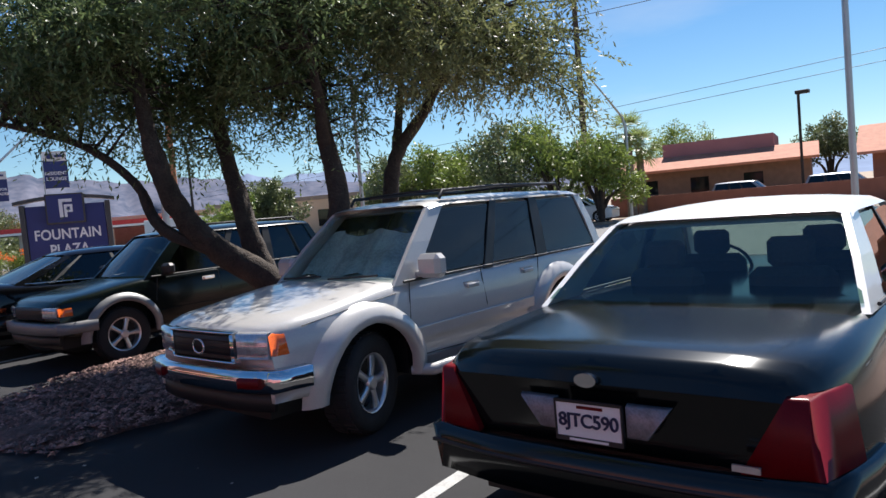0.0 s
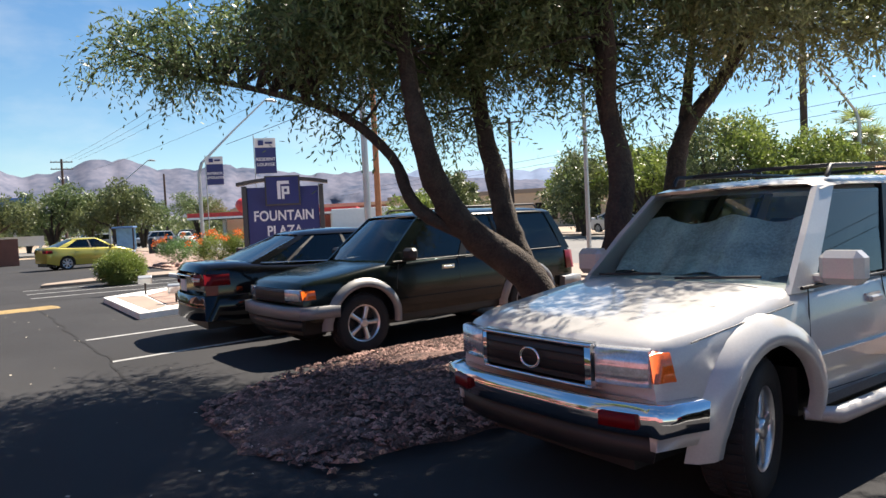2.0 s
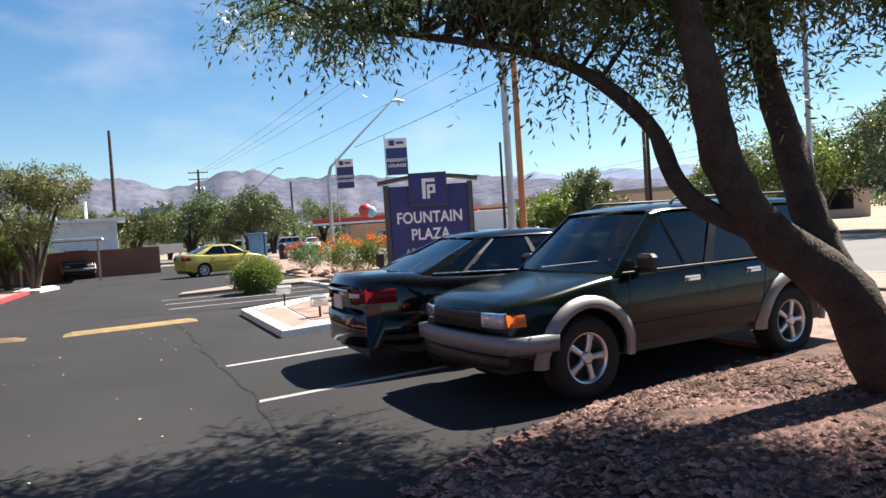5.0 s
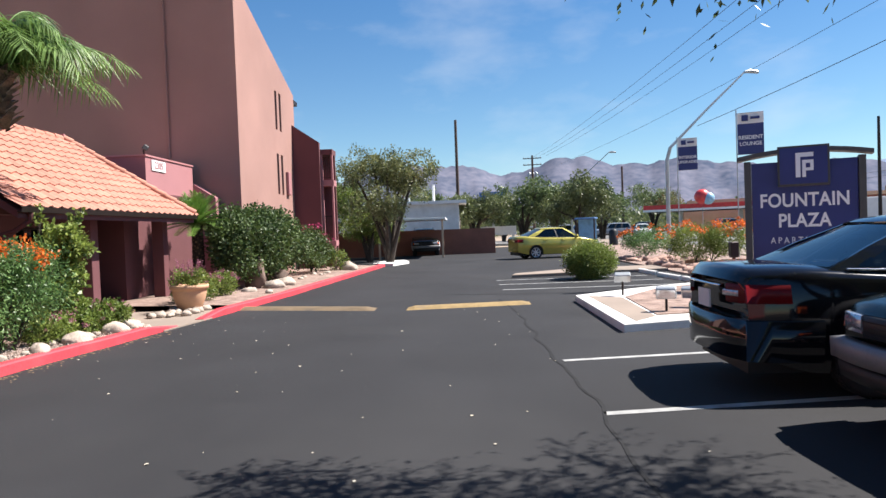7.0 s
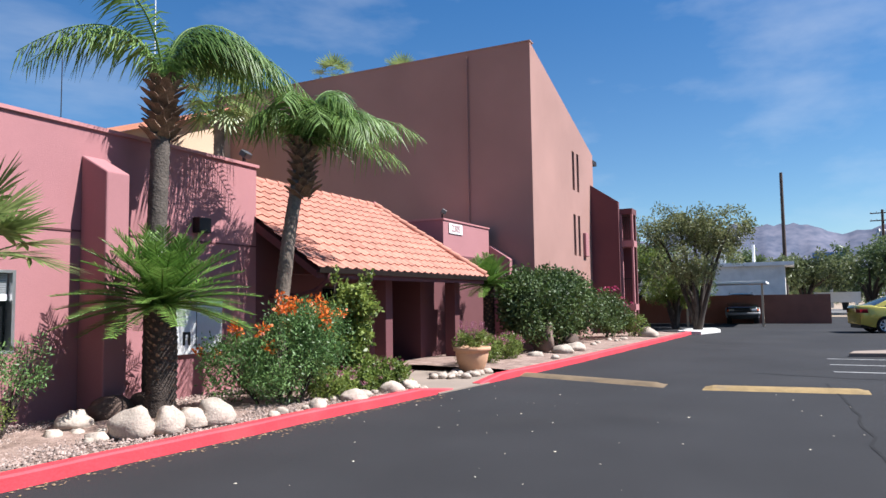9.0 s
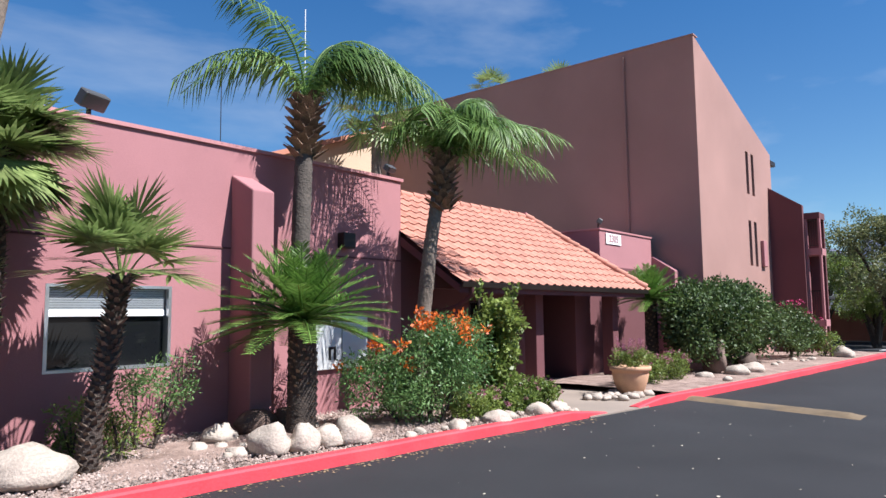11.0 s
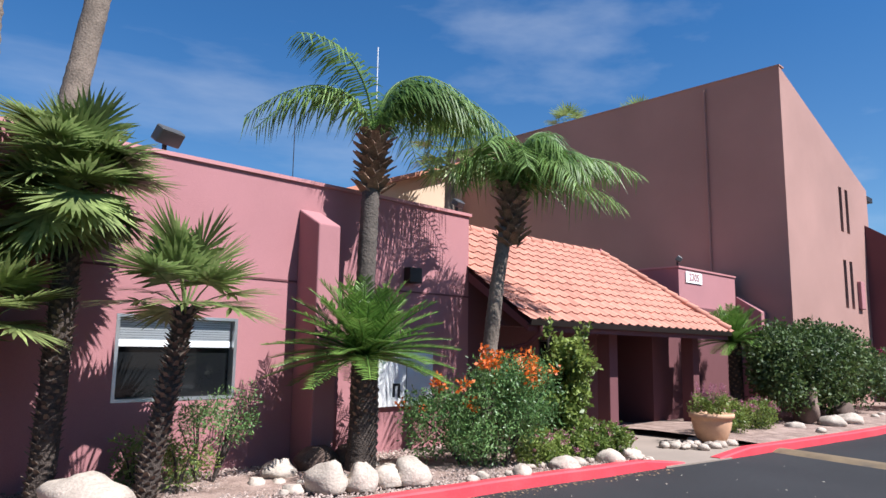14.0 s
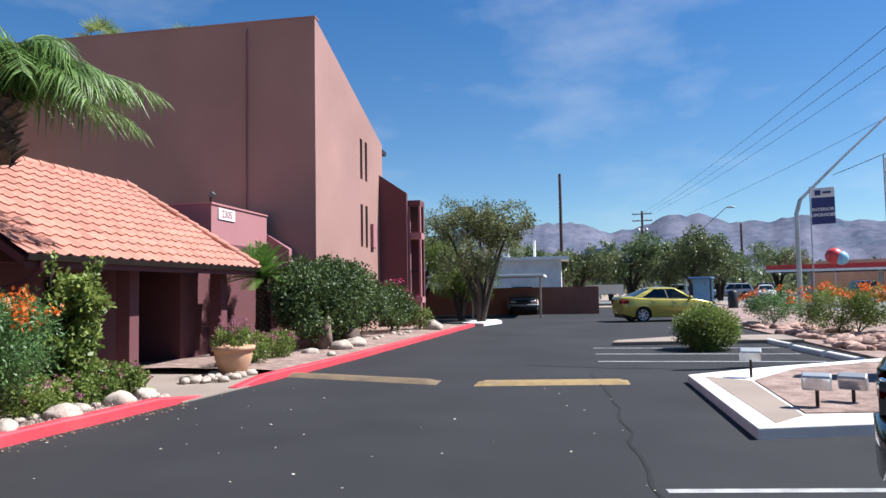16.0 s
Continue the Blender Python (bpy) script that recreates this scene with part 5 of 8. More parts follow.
def olive(name, label, stems, crown, count, leaf=0.075, material=None):
    """stems: lists of points with radii; crown: (centre, radii) masses filled with leafy sprays."""
    root = thing(name, label, "tree", pose(*stems[0][0][0][:2], 0), "olive trees")
    base = Vector((*stems[0][0][0][:2], 0))
    T = Mesh()
    tips = []
    for pts, r0, r1 in stems:
        fine = limb(T, [Vector(p) - base for p in pts], r0, r1, 12, 0.14)
        tips += fine[len(fine) // 2:]
    part("trunk", T, M_TRUNK, root, "dark fissured bark trunk")
    Lf, Br = Mesh(), Mesh()
    total = sum(r[0] * r[1] * r[2] for _, r in crown)
    for c, r in crown:
        share = r[0] * r[1] * r[2] / total
        clumps = max(6, int(count * share / 144))
        for _ in range(clumps):
            d = Vector((rng.gauss(0, 1), rng.gauss(0, 1), rng.gauss(0, 1))).normalized() * rng.uniform(0.25, 1.0) ** 0.6
            p = Vector(c) + Vector((d.x * r[0], d.y * r[1], d.z * r[2])) - base
            if noise.noise(p * 1.1) < -0.16:
                continue
            sprays(Lf, p, rng.uniform(0.22, 0.42), 144, leaf)
            near = min(tips, key=lambda q: (q - p).length)
            if rng.random() < 0.55:
                mid = (near + p) / 2 + Vector((rng.uniform(-0.15, 0.15), rng.uniform(-0.15, 0.15), rng.uniform(0, 0.2)))
                Br.tube([near, mid, p], [0.022, 0.014, 0.006], 5)
    part("branch_work", Br, M_TRUNK, root)
    part("crown", Lf, material or M_OLIVE, root, "grey-green narrow olive leaves", recalc=False)
    return root


# The crown mass at (-10.4, 4.9, 4.2) is added to cast leaf shadow on the asphalt.
olive("olive_tree", "leaning multi-stem olive tree with a spreading grey-green crown",
      [([(-7.8, 6.35, 0.02), (-7.92, 6.02, 0.85), (-8.06, 5.45, 1.31), (-8.02, 4.95, 1.82), (-7.86, 4.66, 2.36), (-7.98, 4.60, 3.05), (-8.1, 4.6, 3.9)], 0.21, 0.06),
       ([(-8.04, 5.55, 1.25), (-8.22, 4.80, 1.66), (-8.40, 4.62, 2.22), (-8.82, 4.20, 2.73), (-9.55, 3.62, 3.06), (-10.2, 2.95, 3.3)], 0.08, 0.02),
       ([(-7.86, 6.4, 0.02), (-8.03, 6.05, 0.95), (-8.11, 5.91, 1.42), (-8.27, 5.86, 2.12), (-8.42, 5.82, 2.84), (-8.5, 5.9, 3.9)], 0.18, 0.07)],
      [((-8.6, 4.7, 3.9), (1.4, 1.4, 1.1)), ((-9.3, 3.6, 3.5), (0.95, 0.85, 0.55)), ((-10.0, 2.95, 3.45), (0.65, 0.6, 0.5)), ((-10.45, 2.7, 3.65), (0.5, 0.5, 0.4)), ((-8.3, 5.8, 4.1), (1.4, 1.4, 1.2)), ((-8.8, 4.3, 2.85), (0.6, 0.6, 0.30)), ((-8.1, 3.8, 3.7), (1.0, 0.9, 0.6)), ((-10.4, 4.9, 4.2), (0.9, 0.9, 0.5)), ((-8.6, 5.6, 2.8), (0.7, 0.7, 0.35))], 135000)
olive("olive_tree", "tall single-stem olive tree with a dense grey-green crown",
      [([(-6.95, 6.3, 0.02), (-6.9, 6.31, 1.1), (-6.88, 6.40, 1.95), (-7.05, 6.41, 2.75), (-7.04, 6.4, 3.9)], 0.17, 0.07), ([(-7.0, 6.38, 2.5), (-6.6, 6.0, 3.2), (-6.3, 5.6, 3.9)], 0.08, 0.03)],
      [((-7.3, 6.3, 4.0), (1.35, 1.4, 1.2)), ((-6.7, 5.6, 4.0), (1.1, 1.1, 0.85)), ((-7.2, 6.6, 2.85), (0.75, 0.75, 0.5)), ((-7.2, 4.9, 4.1), (1.1, 0.9, 0.75))], 62000)
olive("olive_tree", "forked olive tree with a dry sunlit pale green crown",
      [([(-6.9, 7.15, 0.02), (-6.97, 7.25, 1.0), (-6.95, 7.36, 1.91), (-6.91, 7.52, 2.42), (-6.62, 7.86, 3.0), (-6.1, 7.9, 3.8)], 0.15, 0.05), ([(-6.92, 7.48, 2.3), (-6.95, 7.6, 2.75), (-7.0, 7.8, 3.5)], 0.085, 0.03)],
      [((-6.1, 7.6, 4.1), (1.5, 1.5, 1.1)), ((-5.3, 8.3, 3.75), (1.0, 1.0, 0.85)), ((-6.9, 7.9, 4.1), (1.2, 1.2, 1.0)), ((-5.9, 7.1, 3.3), (0.8, 0.8, 0.5)), ((-4.95, 8.6, 3.1), (0.45, 0.5, 0.55))], 66000, material=M_OLIVE_DRY)


def blade(m, p, a, s, l, w, droop=0.0, mid=0.5):
    """One narrow leaf from p along a, width along s, its tip drooping."""
    n = len(m.v)
    z = Vector((0, 0, -droop))
    m.v += [tuple(p - s * w * 0.3), tuple(p + s * w * 0.3), tuple(p + a * l * mid + s * w * 0.5 + z * 0.3), tuple(p + a * l * mid - s * w * 0.5 + z * 0.3), tuple(p + a * l + z)]
    m.f += [(n, n + 1, n + 2, n + 3), (n + 3, n + 2, n + 4)]
    m.s += [False, False]


def frond(m, base, az, rise, length, sag, leaf_l, pairs, leaf_w=0.02, hang=0.4, stem=None, vee=0.6, flare=0.12, bendp=2.0):
    """A feather frond: an arching rib with leaflets on both sides."""
    h = Vector((math.cos(az), math.sin(az), 0))
    pts = []
    for i in range(pairs + 1):
        t = i / pairs
        pts.append(Vector(base) + h * length * (math.cos(rise) * t + flare * t * t) + Vector((0, 0, length * (math.sin(rise) * t - sag * t ** bendp))))
    stem.tube(pts[::3] + [pts[-1]], [0.022 * (1 - 0.8 * i / (len(pts[::3]))) for i in range(len(pts[::3]) + 1)], 5)
    side = Vector((-h.y, h.x, 0))
    for i in range(2, pairs):
        t = i / pairs
        d = (pts[i + 1] - pts[i - 1]).normalized()
        l = leaf_l * (0.45 + 1.1 * math.sin(math.pi * min(1, t * 0.85 + 0.12))) * rng.uniform(0.85, 1.15)
        for sgn in (1, -1):
            a = (side * sgn + d * vee + Vector((rng.gauss(0, 0.12), rng.gauss(0, 0.12), 0.25 - hang * rng.random() * 0.6))).normalized()
            blade(m, pts[i], a, d, l, leaf_w, l * hang * rng.uniform(0.6, 1.3))


def ringed(m, pts, r0, r1, rings=30, n=14, depth=0.03):
    fine, k = [], rings * 2
    rad = []
    for i in range(k + 1):
        t = i / k * (len(pts) - 1)
        j = min(int(t), len(pts) - 2)
        fine.append(lerp(pts[j], pts[j + 1], t - j))
        rad.append((r0 + (r1 - r0) * i / k) * (1 + (depth if i % 2 else -depth) + rng.uniform(-0.02, 0.02)))
    m.tube(fine, rad, n, True, True, 0.03)


def boots(m, p0, p1, r, count, size):
    """Old leaf bases sticking out of a palm trunk."""
    for i in range(count):
        t = i / count
        c = lerp(p0, p1, t)
        a = i * 2.4
        d = Vector((math.cos(a), math.sin(a), 0.55)).normalized()
        s = Vector((-d.y, d.x, 0)).normalized()
        l = size * rng.uniform(0.7, 1.3)
        q = c + Vector((d.x, d.y, 0)) * r * 0.8
        w = size * 0.45
        m.add([q - s * w, q + s * w, q + d * l + s * w * 0.5, q + d * l - s * w * 0.5, q - s * w - Vector((0, 0, 0.03)), q + s * w - Vector((0, 0, 0.03))], [(0, 1, 2, 3), (3, 2, 5, 4), (0, 3, 4), (1, 5, 2)])


def queen_palm(place, pts, r, fronds, label, seed, flare, bark=None):
    rng.seed(seed)
    root = thing("feather_palm", label, "palm tree", pose(*place, 0), "feather palms")
    T = Mesh()
    ringed(T, [Vector(p) for p in pts], r, r * 0.8, 36)
    part("trunk", T, bark or M_PALMTRUNK, root, "grey ringed trunk")
    top = Vector(pts[-1])
    Bt = Mesh()
    boots(Bt, top - Vector((0, 0, 0.75)), top + Vector((0, 0, 0.12)), r * 1.1, 70, 0.2)
    part("trunk_sheath", Bt, M_BOOT, root, "brown frayed leaf bases")
    for az, rise, ln, sag in fronds:
        F = Mesh()
        frond(F, top + Vector((0, 0, 0.1)), radians(az), radians(rise), ln, sag, 0.36, 60, 0.026, 0.85, F, 0.55, flare, 2.5)
        part("frond", F, M_PALMLEAF, root, "arching bright green feather frond", recalc=False)


# azimuths are in the xy plane, degrees
queen_palm((-13.68, -6.34), [(0, 0, 0.05), (0.0, 0.0, 2.0), (-0.1, 0.0, 4.55)], 0.15,
           [(-20, 66, 2.0, 0.92), (-40, 72, 2.1, 0.95), (5, 83, 2.3, 0.55), (160, 77, 2.7, 0.92), (150, 80, 2.8, 0.92), (178, 74, 2.8, 0.94), (140, 76, 2.5, 0.96), (195, 79, 2.7, 0.95), (132, 78, 2.2, 1.0), (165, 66, 2.6, 0.88), (172, 82, 2.8, 0.9), (210, 70, 2.3, 0.9), (155, 70, 2.7, 0.95), (188, 64, 2.4, 0.85), (146, 64, 2.4, 0.92), (168, 74, 2.5, 1.05)],
           "feather palm with a shaggy crown beside the pink wall", 3, 0.5, mat("dark_ringed_palm_trunk", (0.09, 0.072, 0.06), 0.95, vary=0.35, scale=5, fine=30, bump=0.8))
queen_palm((-15.3, -5.58), [(0, 0, 0.05), (-0.03, 0.05, 1.4), (-0.12, 0.15, 2.6), (-0.26, 0.29, 3.88)], 0.12,
           [(168, 52, 2.2, 0.55), (150, 44, 2.1, 0.52), (178, 64, 2.1, 0.66), (135, 60, 1.9, 0.74), (112, 66, 1.7, 0.9), (195, 72, 1.8, 0.7), (90, 60, 1.5, 0.95), (20, 76, 1.7, 0.72), (-30, 70, 1.5, 0.85), (55, 74, 1.6, 0.9), (160, 82, 2.0, 0.55), (160, 28, 1.7, 0.5), (-80, 72, 1.6, 0.8), (100, 80, 1.8, 0.7)],
           "slender feather palm leaning over the tile roof", 4, 0.3)


def fan_leaf(m, st, base, d, stalk, size, count=34):
    """A fan leaf on a stalk: stiff narrow segments from one point."""
    d = d.normalized()
    tip = base + d * stalk
    st.tube([base, lerp(base, tip, 0.6) + Vector((0, 0, 0.02)), tip], [0.012, 0.009, 0.006], 4)
    side = d.cross(Vector((0, 0, 1)))
    side = side.normalized() if side.length > 0.1 else Vector((1, 0, 0))
    d = (Matrix.Rotation(radians(-20), 3, side) @ d).normalized()
    up = side.cross(d)
    for i in range(count):
        a = radians(-108 + 216 * i / (count - 1))
        v = (d * math.cos(a) + side * math.sin(a) + up * rng.uniform(-0.05, 0.09)).normalized()
        l = size * (0.72 + 0.28 * math.cos(a * 0.7)) * rng.uniform(0.9, 1.08)
        w = (side * math.cos(a) - d * math.sin(a)).normalized()
        blade(m, tip, v, w, l, size * 0.085, size * 0.10 * rng.random(), 0.6)


def fan_palm(place, pts, r, crown, count, size, stalk, label, seed, low=88):
    rng.seed(seed)
    root = thing("fan_palm", label, "palm tree", pose(*place, 0), "small fan palms")
    T = Mesh()
    limb(T, pts, r * 1.05, r * 0.9, 10, 0.12)
    part("trunk", T, M_FANTRUNK, root, "dark shaggy trunk")
    Bt = Mesh()
    for a, b in zip(pts, pts[1:]):
        boots(Bt, Vector(a), Vector(b), r * 0.95, int(150 * (Vector(b) - Vector(a)).length), 0.075)
    part("trunk_sheath", Bt, mat("grey_brown_leaf_bases", (0.11, 0.08, 0.06), 0.9, vary=0.5, rand=0.6, island=True), root)
    top = Vector(pts[-1])
    for i in range(count):
        F = Mesh()
        a = i * 2.399 + rng.uniform(-0.2, 0.2)
        e = radians(82 - low * (i / count) ** 0.9 + rng.uniform(-8, 8))
        d = Vector((math.cos(a) * math.cos(e), math.sin(a) * math.cos(e), math.sin(e)))
        fan_leaf(F, F, top + Vector((0, 0, rng.uniform(-0.25, 0.05) * crown)), d, stalk * rng.uniform(0.8, 1.15), size)
        part("fan_leaf", F, M_FANLEAF, root, "yellow-green fan leaf", recalc=False)


fan_palm((-10.53, -5.52), [(0, 0, 0.0), (-0.03, 0.02, 0.5), (-0.14, 0.05, 1.2), (-0.24, 0.09, 1.98)], 0.10, 0.4, 16, 0.56, 0.50, "small curved fan palm in front of the window", 11)
fan_palm((-9.82, -6.27), [(0, 0, 0.0), (-0.03, 0.02, 1.0), (-0.06, 0.02, 2.0), (-0.05, 0.02, 3.4)], 0.125, 2.6, 46, 0.58, 0.46, "tall full-crowned fan palm by the pink wall", 12, 128)
fan_palm((-9.22, -6.35), [(0, 0, 0.0), (0.02, 0.0, 0.9), (0.05, 0.0, 1.75)], 0.105, 0.4, 16, 0.55, 0.48, "short fan palm beside the tall palm trunks", 13)


def tall_trunk(place, pts, r, label):
    T = Mesh()
    ringed(T, [Vector(p) for p in pts], r * 1.1, r * 0.8, 70, 18, 0.018)
    root = thing("tall_palm", label, "palm tree", pose(*place, 0), "tall palms")
    part("trunk", T, M_PALMTRUNK, root, "thick grey ringed trunk")
    S, F = Mesh(), Mesh()
    top = Vector(pts[-1])
    for i in range(26):
        a = i * 2.399
        e = radians(75 - 130 * i / 26)
        fan_leaf(F, S, top, Vector((math.cos(a) * math.cos(e), math.sin(a) * math.cos(e), math.sin(e))), 0.9, 0.9, 16)
    part("stalk_core", S, M_LIME, root)
    part("crown", F, M_FANLEAF, root, "fan leaf crown high above", recalc=False)


rng.seed(21)
tall_trunk((-8.78, -6.1), [(0, 0, 0.05), (0.02, 0, 4), (0.02, 0, 13.0)], 0.25, "tall thick fan palm trunk beside the building")
tall_trunk((-8.98, -6.68), [(0, 0, 0.05), (0.0, 0, 5), (-0.1, 0, 14.0)], 0.22, "tall thick fan palm trunk close to the wall")
tall_trunk((-10.35, -10.38), [(0, 0, 0.0), (-0.4, 0.1, 4.5), (-1.0, 0.2, 9), (-1.5, 0.3, 14)], 0.20, "tall leaning palm behind the low building")
tall_trunk((-24.5, -15.7), [(0, 0, 0.0), (0.05, 0.0, 5), (0.0, 0.0, 8.5)], 0.20, "tall palm behind the tile roof")
tall_trunk((-44.2, -24.9), [(0, 0, 0.0), (0.0, 0.0, 8), (0.0, 0.0, 16.2)], 0.28, "tall fan palm rising behind the brown building")
tall_trunk((-46.6, -21.1), [(0, 0, 0.0), (0.0, 0.0, 8), (0.0, 0.0, 16.3)], 0.28, "tall fan palm rising behind the brown building")


def sago(place, trunk_h, r, crown_r, count, label, seed):
    rng.seed(seed)
    root = thing("sago_palm", label, "palm tree", pose(*place), "sago palms")
    T = Mesh()
    ringed(T, [Vector((0.03, 0, -0.05)), Vector((-0.02, 0, trunk_h * 0.5)), Vector((0, 0, trunk_h))], r, r * 0.85, 16, 12, 0.05)
    part("trunk", T, M_FANTRUNK, root, "dark scaly trunk")
    Bt = Mesh()
    boots(Bt, Vector((0, 0, 0.02)), Vector((0, 0, trunk_h)), r, 150, 0.06)
    part("trunk_sheath", Bt, M_BOOT, root)
    for i in range(count):
        F = Mesh()
        az = i * 2.399 + rng.uniform(-0.1, 0.1)
        t = i / count
        frond(F, (0, 0, trunk_h + 0.02), az, radians(82 - 88 * t ** 1.1), crown_r * rng.uniform(0.9, 1.1), 0.12 + 0.20 * t, 0.17, 32, 0.026, 0.04, F, 0.85)
        part("frond", F, M_SAGO, root, "stiff dark green frond", recalc=False)


sago((-13.14, -5.58, 0.12), 1.36, 0.19, 1.1, 66, "dark green sago palm with a thick trunk among boulders", 31)
sago((-24.25, -5.85, 0.12), 1.75, 0.17, 0.95, 44, "dark green sago palm beside the porch", 32)


def shrub(name, label, place, masses, material, count, size, aspect=0.5, flowers=None, stems=True, droop=0.0, shell=0.35, seed=0):
    """A leafy shrub: stems, a crown of leaves and, where it blooms, flower heads."""
    rng.seed(seed + 100)
    root = thing(name, label, "shrub", pose(*place))
    tot = sum(r[0] * r[1] * r[2] for _, r in masses)
    F = Mesh()
    if stems:
        S = Mesh()
        for c, r in masses:
            for _ in range(5):
                e = Vector(c) + Vector((rng.uniform(-0.6, 0.6) * r[0], rng.uniform(-0.6, 0.6) * r[1], rng.uniform(-0.1, 0.5) * r[2]))
                S.tube([(c[0] * 0.5, c[1] * 0.5, 0), lerp((c[0] * 0.5, c[1] * 0.5, 0), e, 0.6) + Vector((0, 0, 0.06)), e], [0.014, 0.01, 0.005], 5)
        part("woody_base", S, M_TRUNK, root)
    for c, r in masses:
        n = int(count * r[0] * r[1] * r[2] / tot)
        k = max(4, n // 60)
        for _ in range(k):
            d = Vector((rng.gauss(0, 1), rng.gauss(0, 1), rng.gauss(0, 1))).normalized() * rng.uniform(0.3, 1) ** 0.5
            p = Vector(c) + Vector((d.x * r[0], d.y * r[1], d.z * r[2])) * 0.85
            s = 0.28 * min(r) + 0.05
            p.z = max(p.z, s * 0.7)
            leaves(F, p, (s, s, s), n // k, size, aspect, shell, droop, rng)
    part("foliage", F, material, root, recalc=False)
    if flowers:
        fm, fn, fs = flowers
        H = Mesh()
        leaves(H, (0, 0, 0), (fs, fs, fs * 1.3), 30, fs * 0.7, 0.7, 0.2, 0, rng)
        head = H.data("flower_head", fm, False)
        for _ in range(fn):
            c, r = masses[rng.randrange(len(masses))]
            d = Vector((rng.gauss(0, 1), rng.gauss(0, 1), abs(rng.gauss(0, 1)) + 0.3)).normalized()
            p = Vector(c) + Vector((d.x * r[0], d.y * r[1], d.z * r[2])) * rng.uniform(0.95, 1.15)
            part("flower_head", head, None, root, place=Matrix.Translation(p) @ Euler((rng.uniform(0, 3), rng.uniform(0, 3), rng.uniform(0, 6))).to_matrix().to_4x4() @ Matrix.Scale(rng.uniform(0.7, 1.25), 4))
    return root


shrub("orange_flowering_shrub", "feathery blue-green shrub with clusters of orange flowers", (-14.65, -4.95, 0.12),
      [((0, 0, 0.65), (0.75, 0.65, 0.6)), ((-0.45, 0.3, 0.9), (0.5, 0.5, 0.55)), ((0.45, -0.4, 0.55), (0.6, 0.5, 0.5)), ((-0.2, 0.1, 1.15), (0.45, 0.45, 0.35))], M_FEATHER, 17000, 0.06, 0.34, (M_FLOWER_O, 20, 0.085), seed=1)
shrub("climbing_vine", "bright green leafy vine bush against the porch", (-16.85, -5.42, 0.05),
      [((0, 0, 0.9), (0.45, 0.5, 0.75)), ((-0.1, 0.2, 1.45), (0.42, 0.45, 0.3)), ((-0.2, 0.35, 1.9), (0.10, 0.10, 0.22)), ((0.15, -0.1, 1.9), (0.10, 0.10, 0.22))], M_LIME, 6500, 0.085, 0.7, seed=2)
shrub("orange_flowering_shrub", "orange blossom spray in front of the vine", (-15.75, -5.35, 0.1), [((0, 0, 0.75), (0.35, 0.4, 0.5)), ((-0.15, 0.15, 1.1), (0.3, 0.3, 0.3))], M_FEATHER, 3500, 0.06, 0.3, (M_FLOWER_O, 22, 0.09), seed=3)
for i, (x, y, w, hh) in enumerate(((-15.55, -4.75, 0.55, 0.32), (-16.25, -4.6, 0.5, 0.36), (-16.9, -4.55, 0.45, 0.42), (-16.1, -5.1, 0.5, 0.34), (-17.0, -5.15, 0.45, 0.46))):
    shrub("lantana_shrub", "low bright green lantana with small mixed flowers", (x, y, 0.1), [((0, 0, hh * 0.5), (w, w * 0.8, hh * 0.55))], M_LIME, 2600, 0.06, 0.55, (M_FLOWER_P, 12, 0.03), seed=10 + i)
for i, (x, y) in enumerate(((-20.7, -4.75), (-21.5, -4.7), (-22.3, -4.6))):
    shrub("salvia_shrub", "green salvia clump with mauve flower spikes", (x, y, 0.1), [((0, 0, 0.32), (0.45, 0.4, 0.3))], M_LIME, 2200, 0.06, 0.4, (M_FLOWER_P, 26, 0.035), seed=20 + i)
shrub("large_shrub", "large rounded dark green shrub with waxy leaves", (-26.2, -4.75, 0.1),
      [((0, 0, 1.3), (1.6, 1.0, 1.1)), ((-1.4, 0, 1.25), (1.4, 0.9, 1.05)), ((1.3, -0.2, 1.35), (1.2, 0.9, 0.95)), ((-2.6, 0.1, 1.0), (1.0, 0.8, 0.85)), ((2.0, 0.0, 1.2), (1.0, 0.8, 0.9))], M_SHRUB, 44000, 0.10, 0.6, seed=30, shell=0.5)
shrub("flowering_shrub", "green shrub with magenta blossoms beside the maroon wing", (-30.9, -4.3, 0.1), [((0, 0, 0.95), (1.2, 0.7, 0.8)), ((-1.2, 0.1, 0.8), (0.9, 0.6, 0.65))], M_SHRUB, 7000, 0.09, 0.6, (M_FLOWER_M, 14, 0.07), seed=31)
shrub("flowering_shrub", "small lime green shrub by the maroon wing", (-32.6, -3.7, 0.1), [((0, 0, 0.45), (0.6, 0.5, 0.4))], M_LIME, 1500, 0.08, 0.5, seed=32)
shrub("feathery_shrub", "thin feathery green shrub under the window", (-11.35, -6.2, 0.12), [((0, 0, 0.5), (0.5, 0.4, 0.5)), ((-0.3, 0.2, 0.75), (0.35, 0.3, 0.35))], M_FEATHER, 2600, 0.055, 0.3, seed=33)
shrub("feathery_shrub", "low green shrub at the foot of the pink wall", (-10.75, -6.35, 0.12), [((0, 0, 0.3), (0.42, 0.35, 0.3))], M_LIME, 1500, 0.05, 0.4, seed=34)
shrub("feathery_shrub", "thin feathery green shrub beside the fan palm", (-10.95, -5.75, 0.12), [((0, 0, 0.3), (0.35, 0.3, 0.3))], M_LIME, 1100, 0.05, 0.35, seed=35)
shrub("clipped_bush", "clipped rounded lime green bush", (-25.45, 4.7, 0.05), [((0, 0, 0.45), (0.76, 0.74, 0.52)), ((0, 0, 0.4), (0.58, 0.58, 0.4))], M_LIME, 42000, 0.055, 0.45, seed=36, shell=0.8)
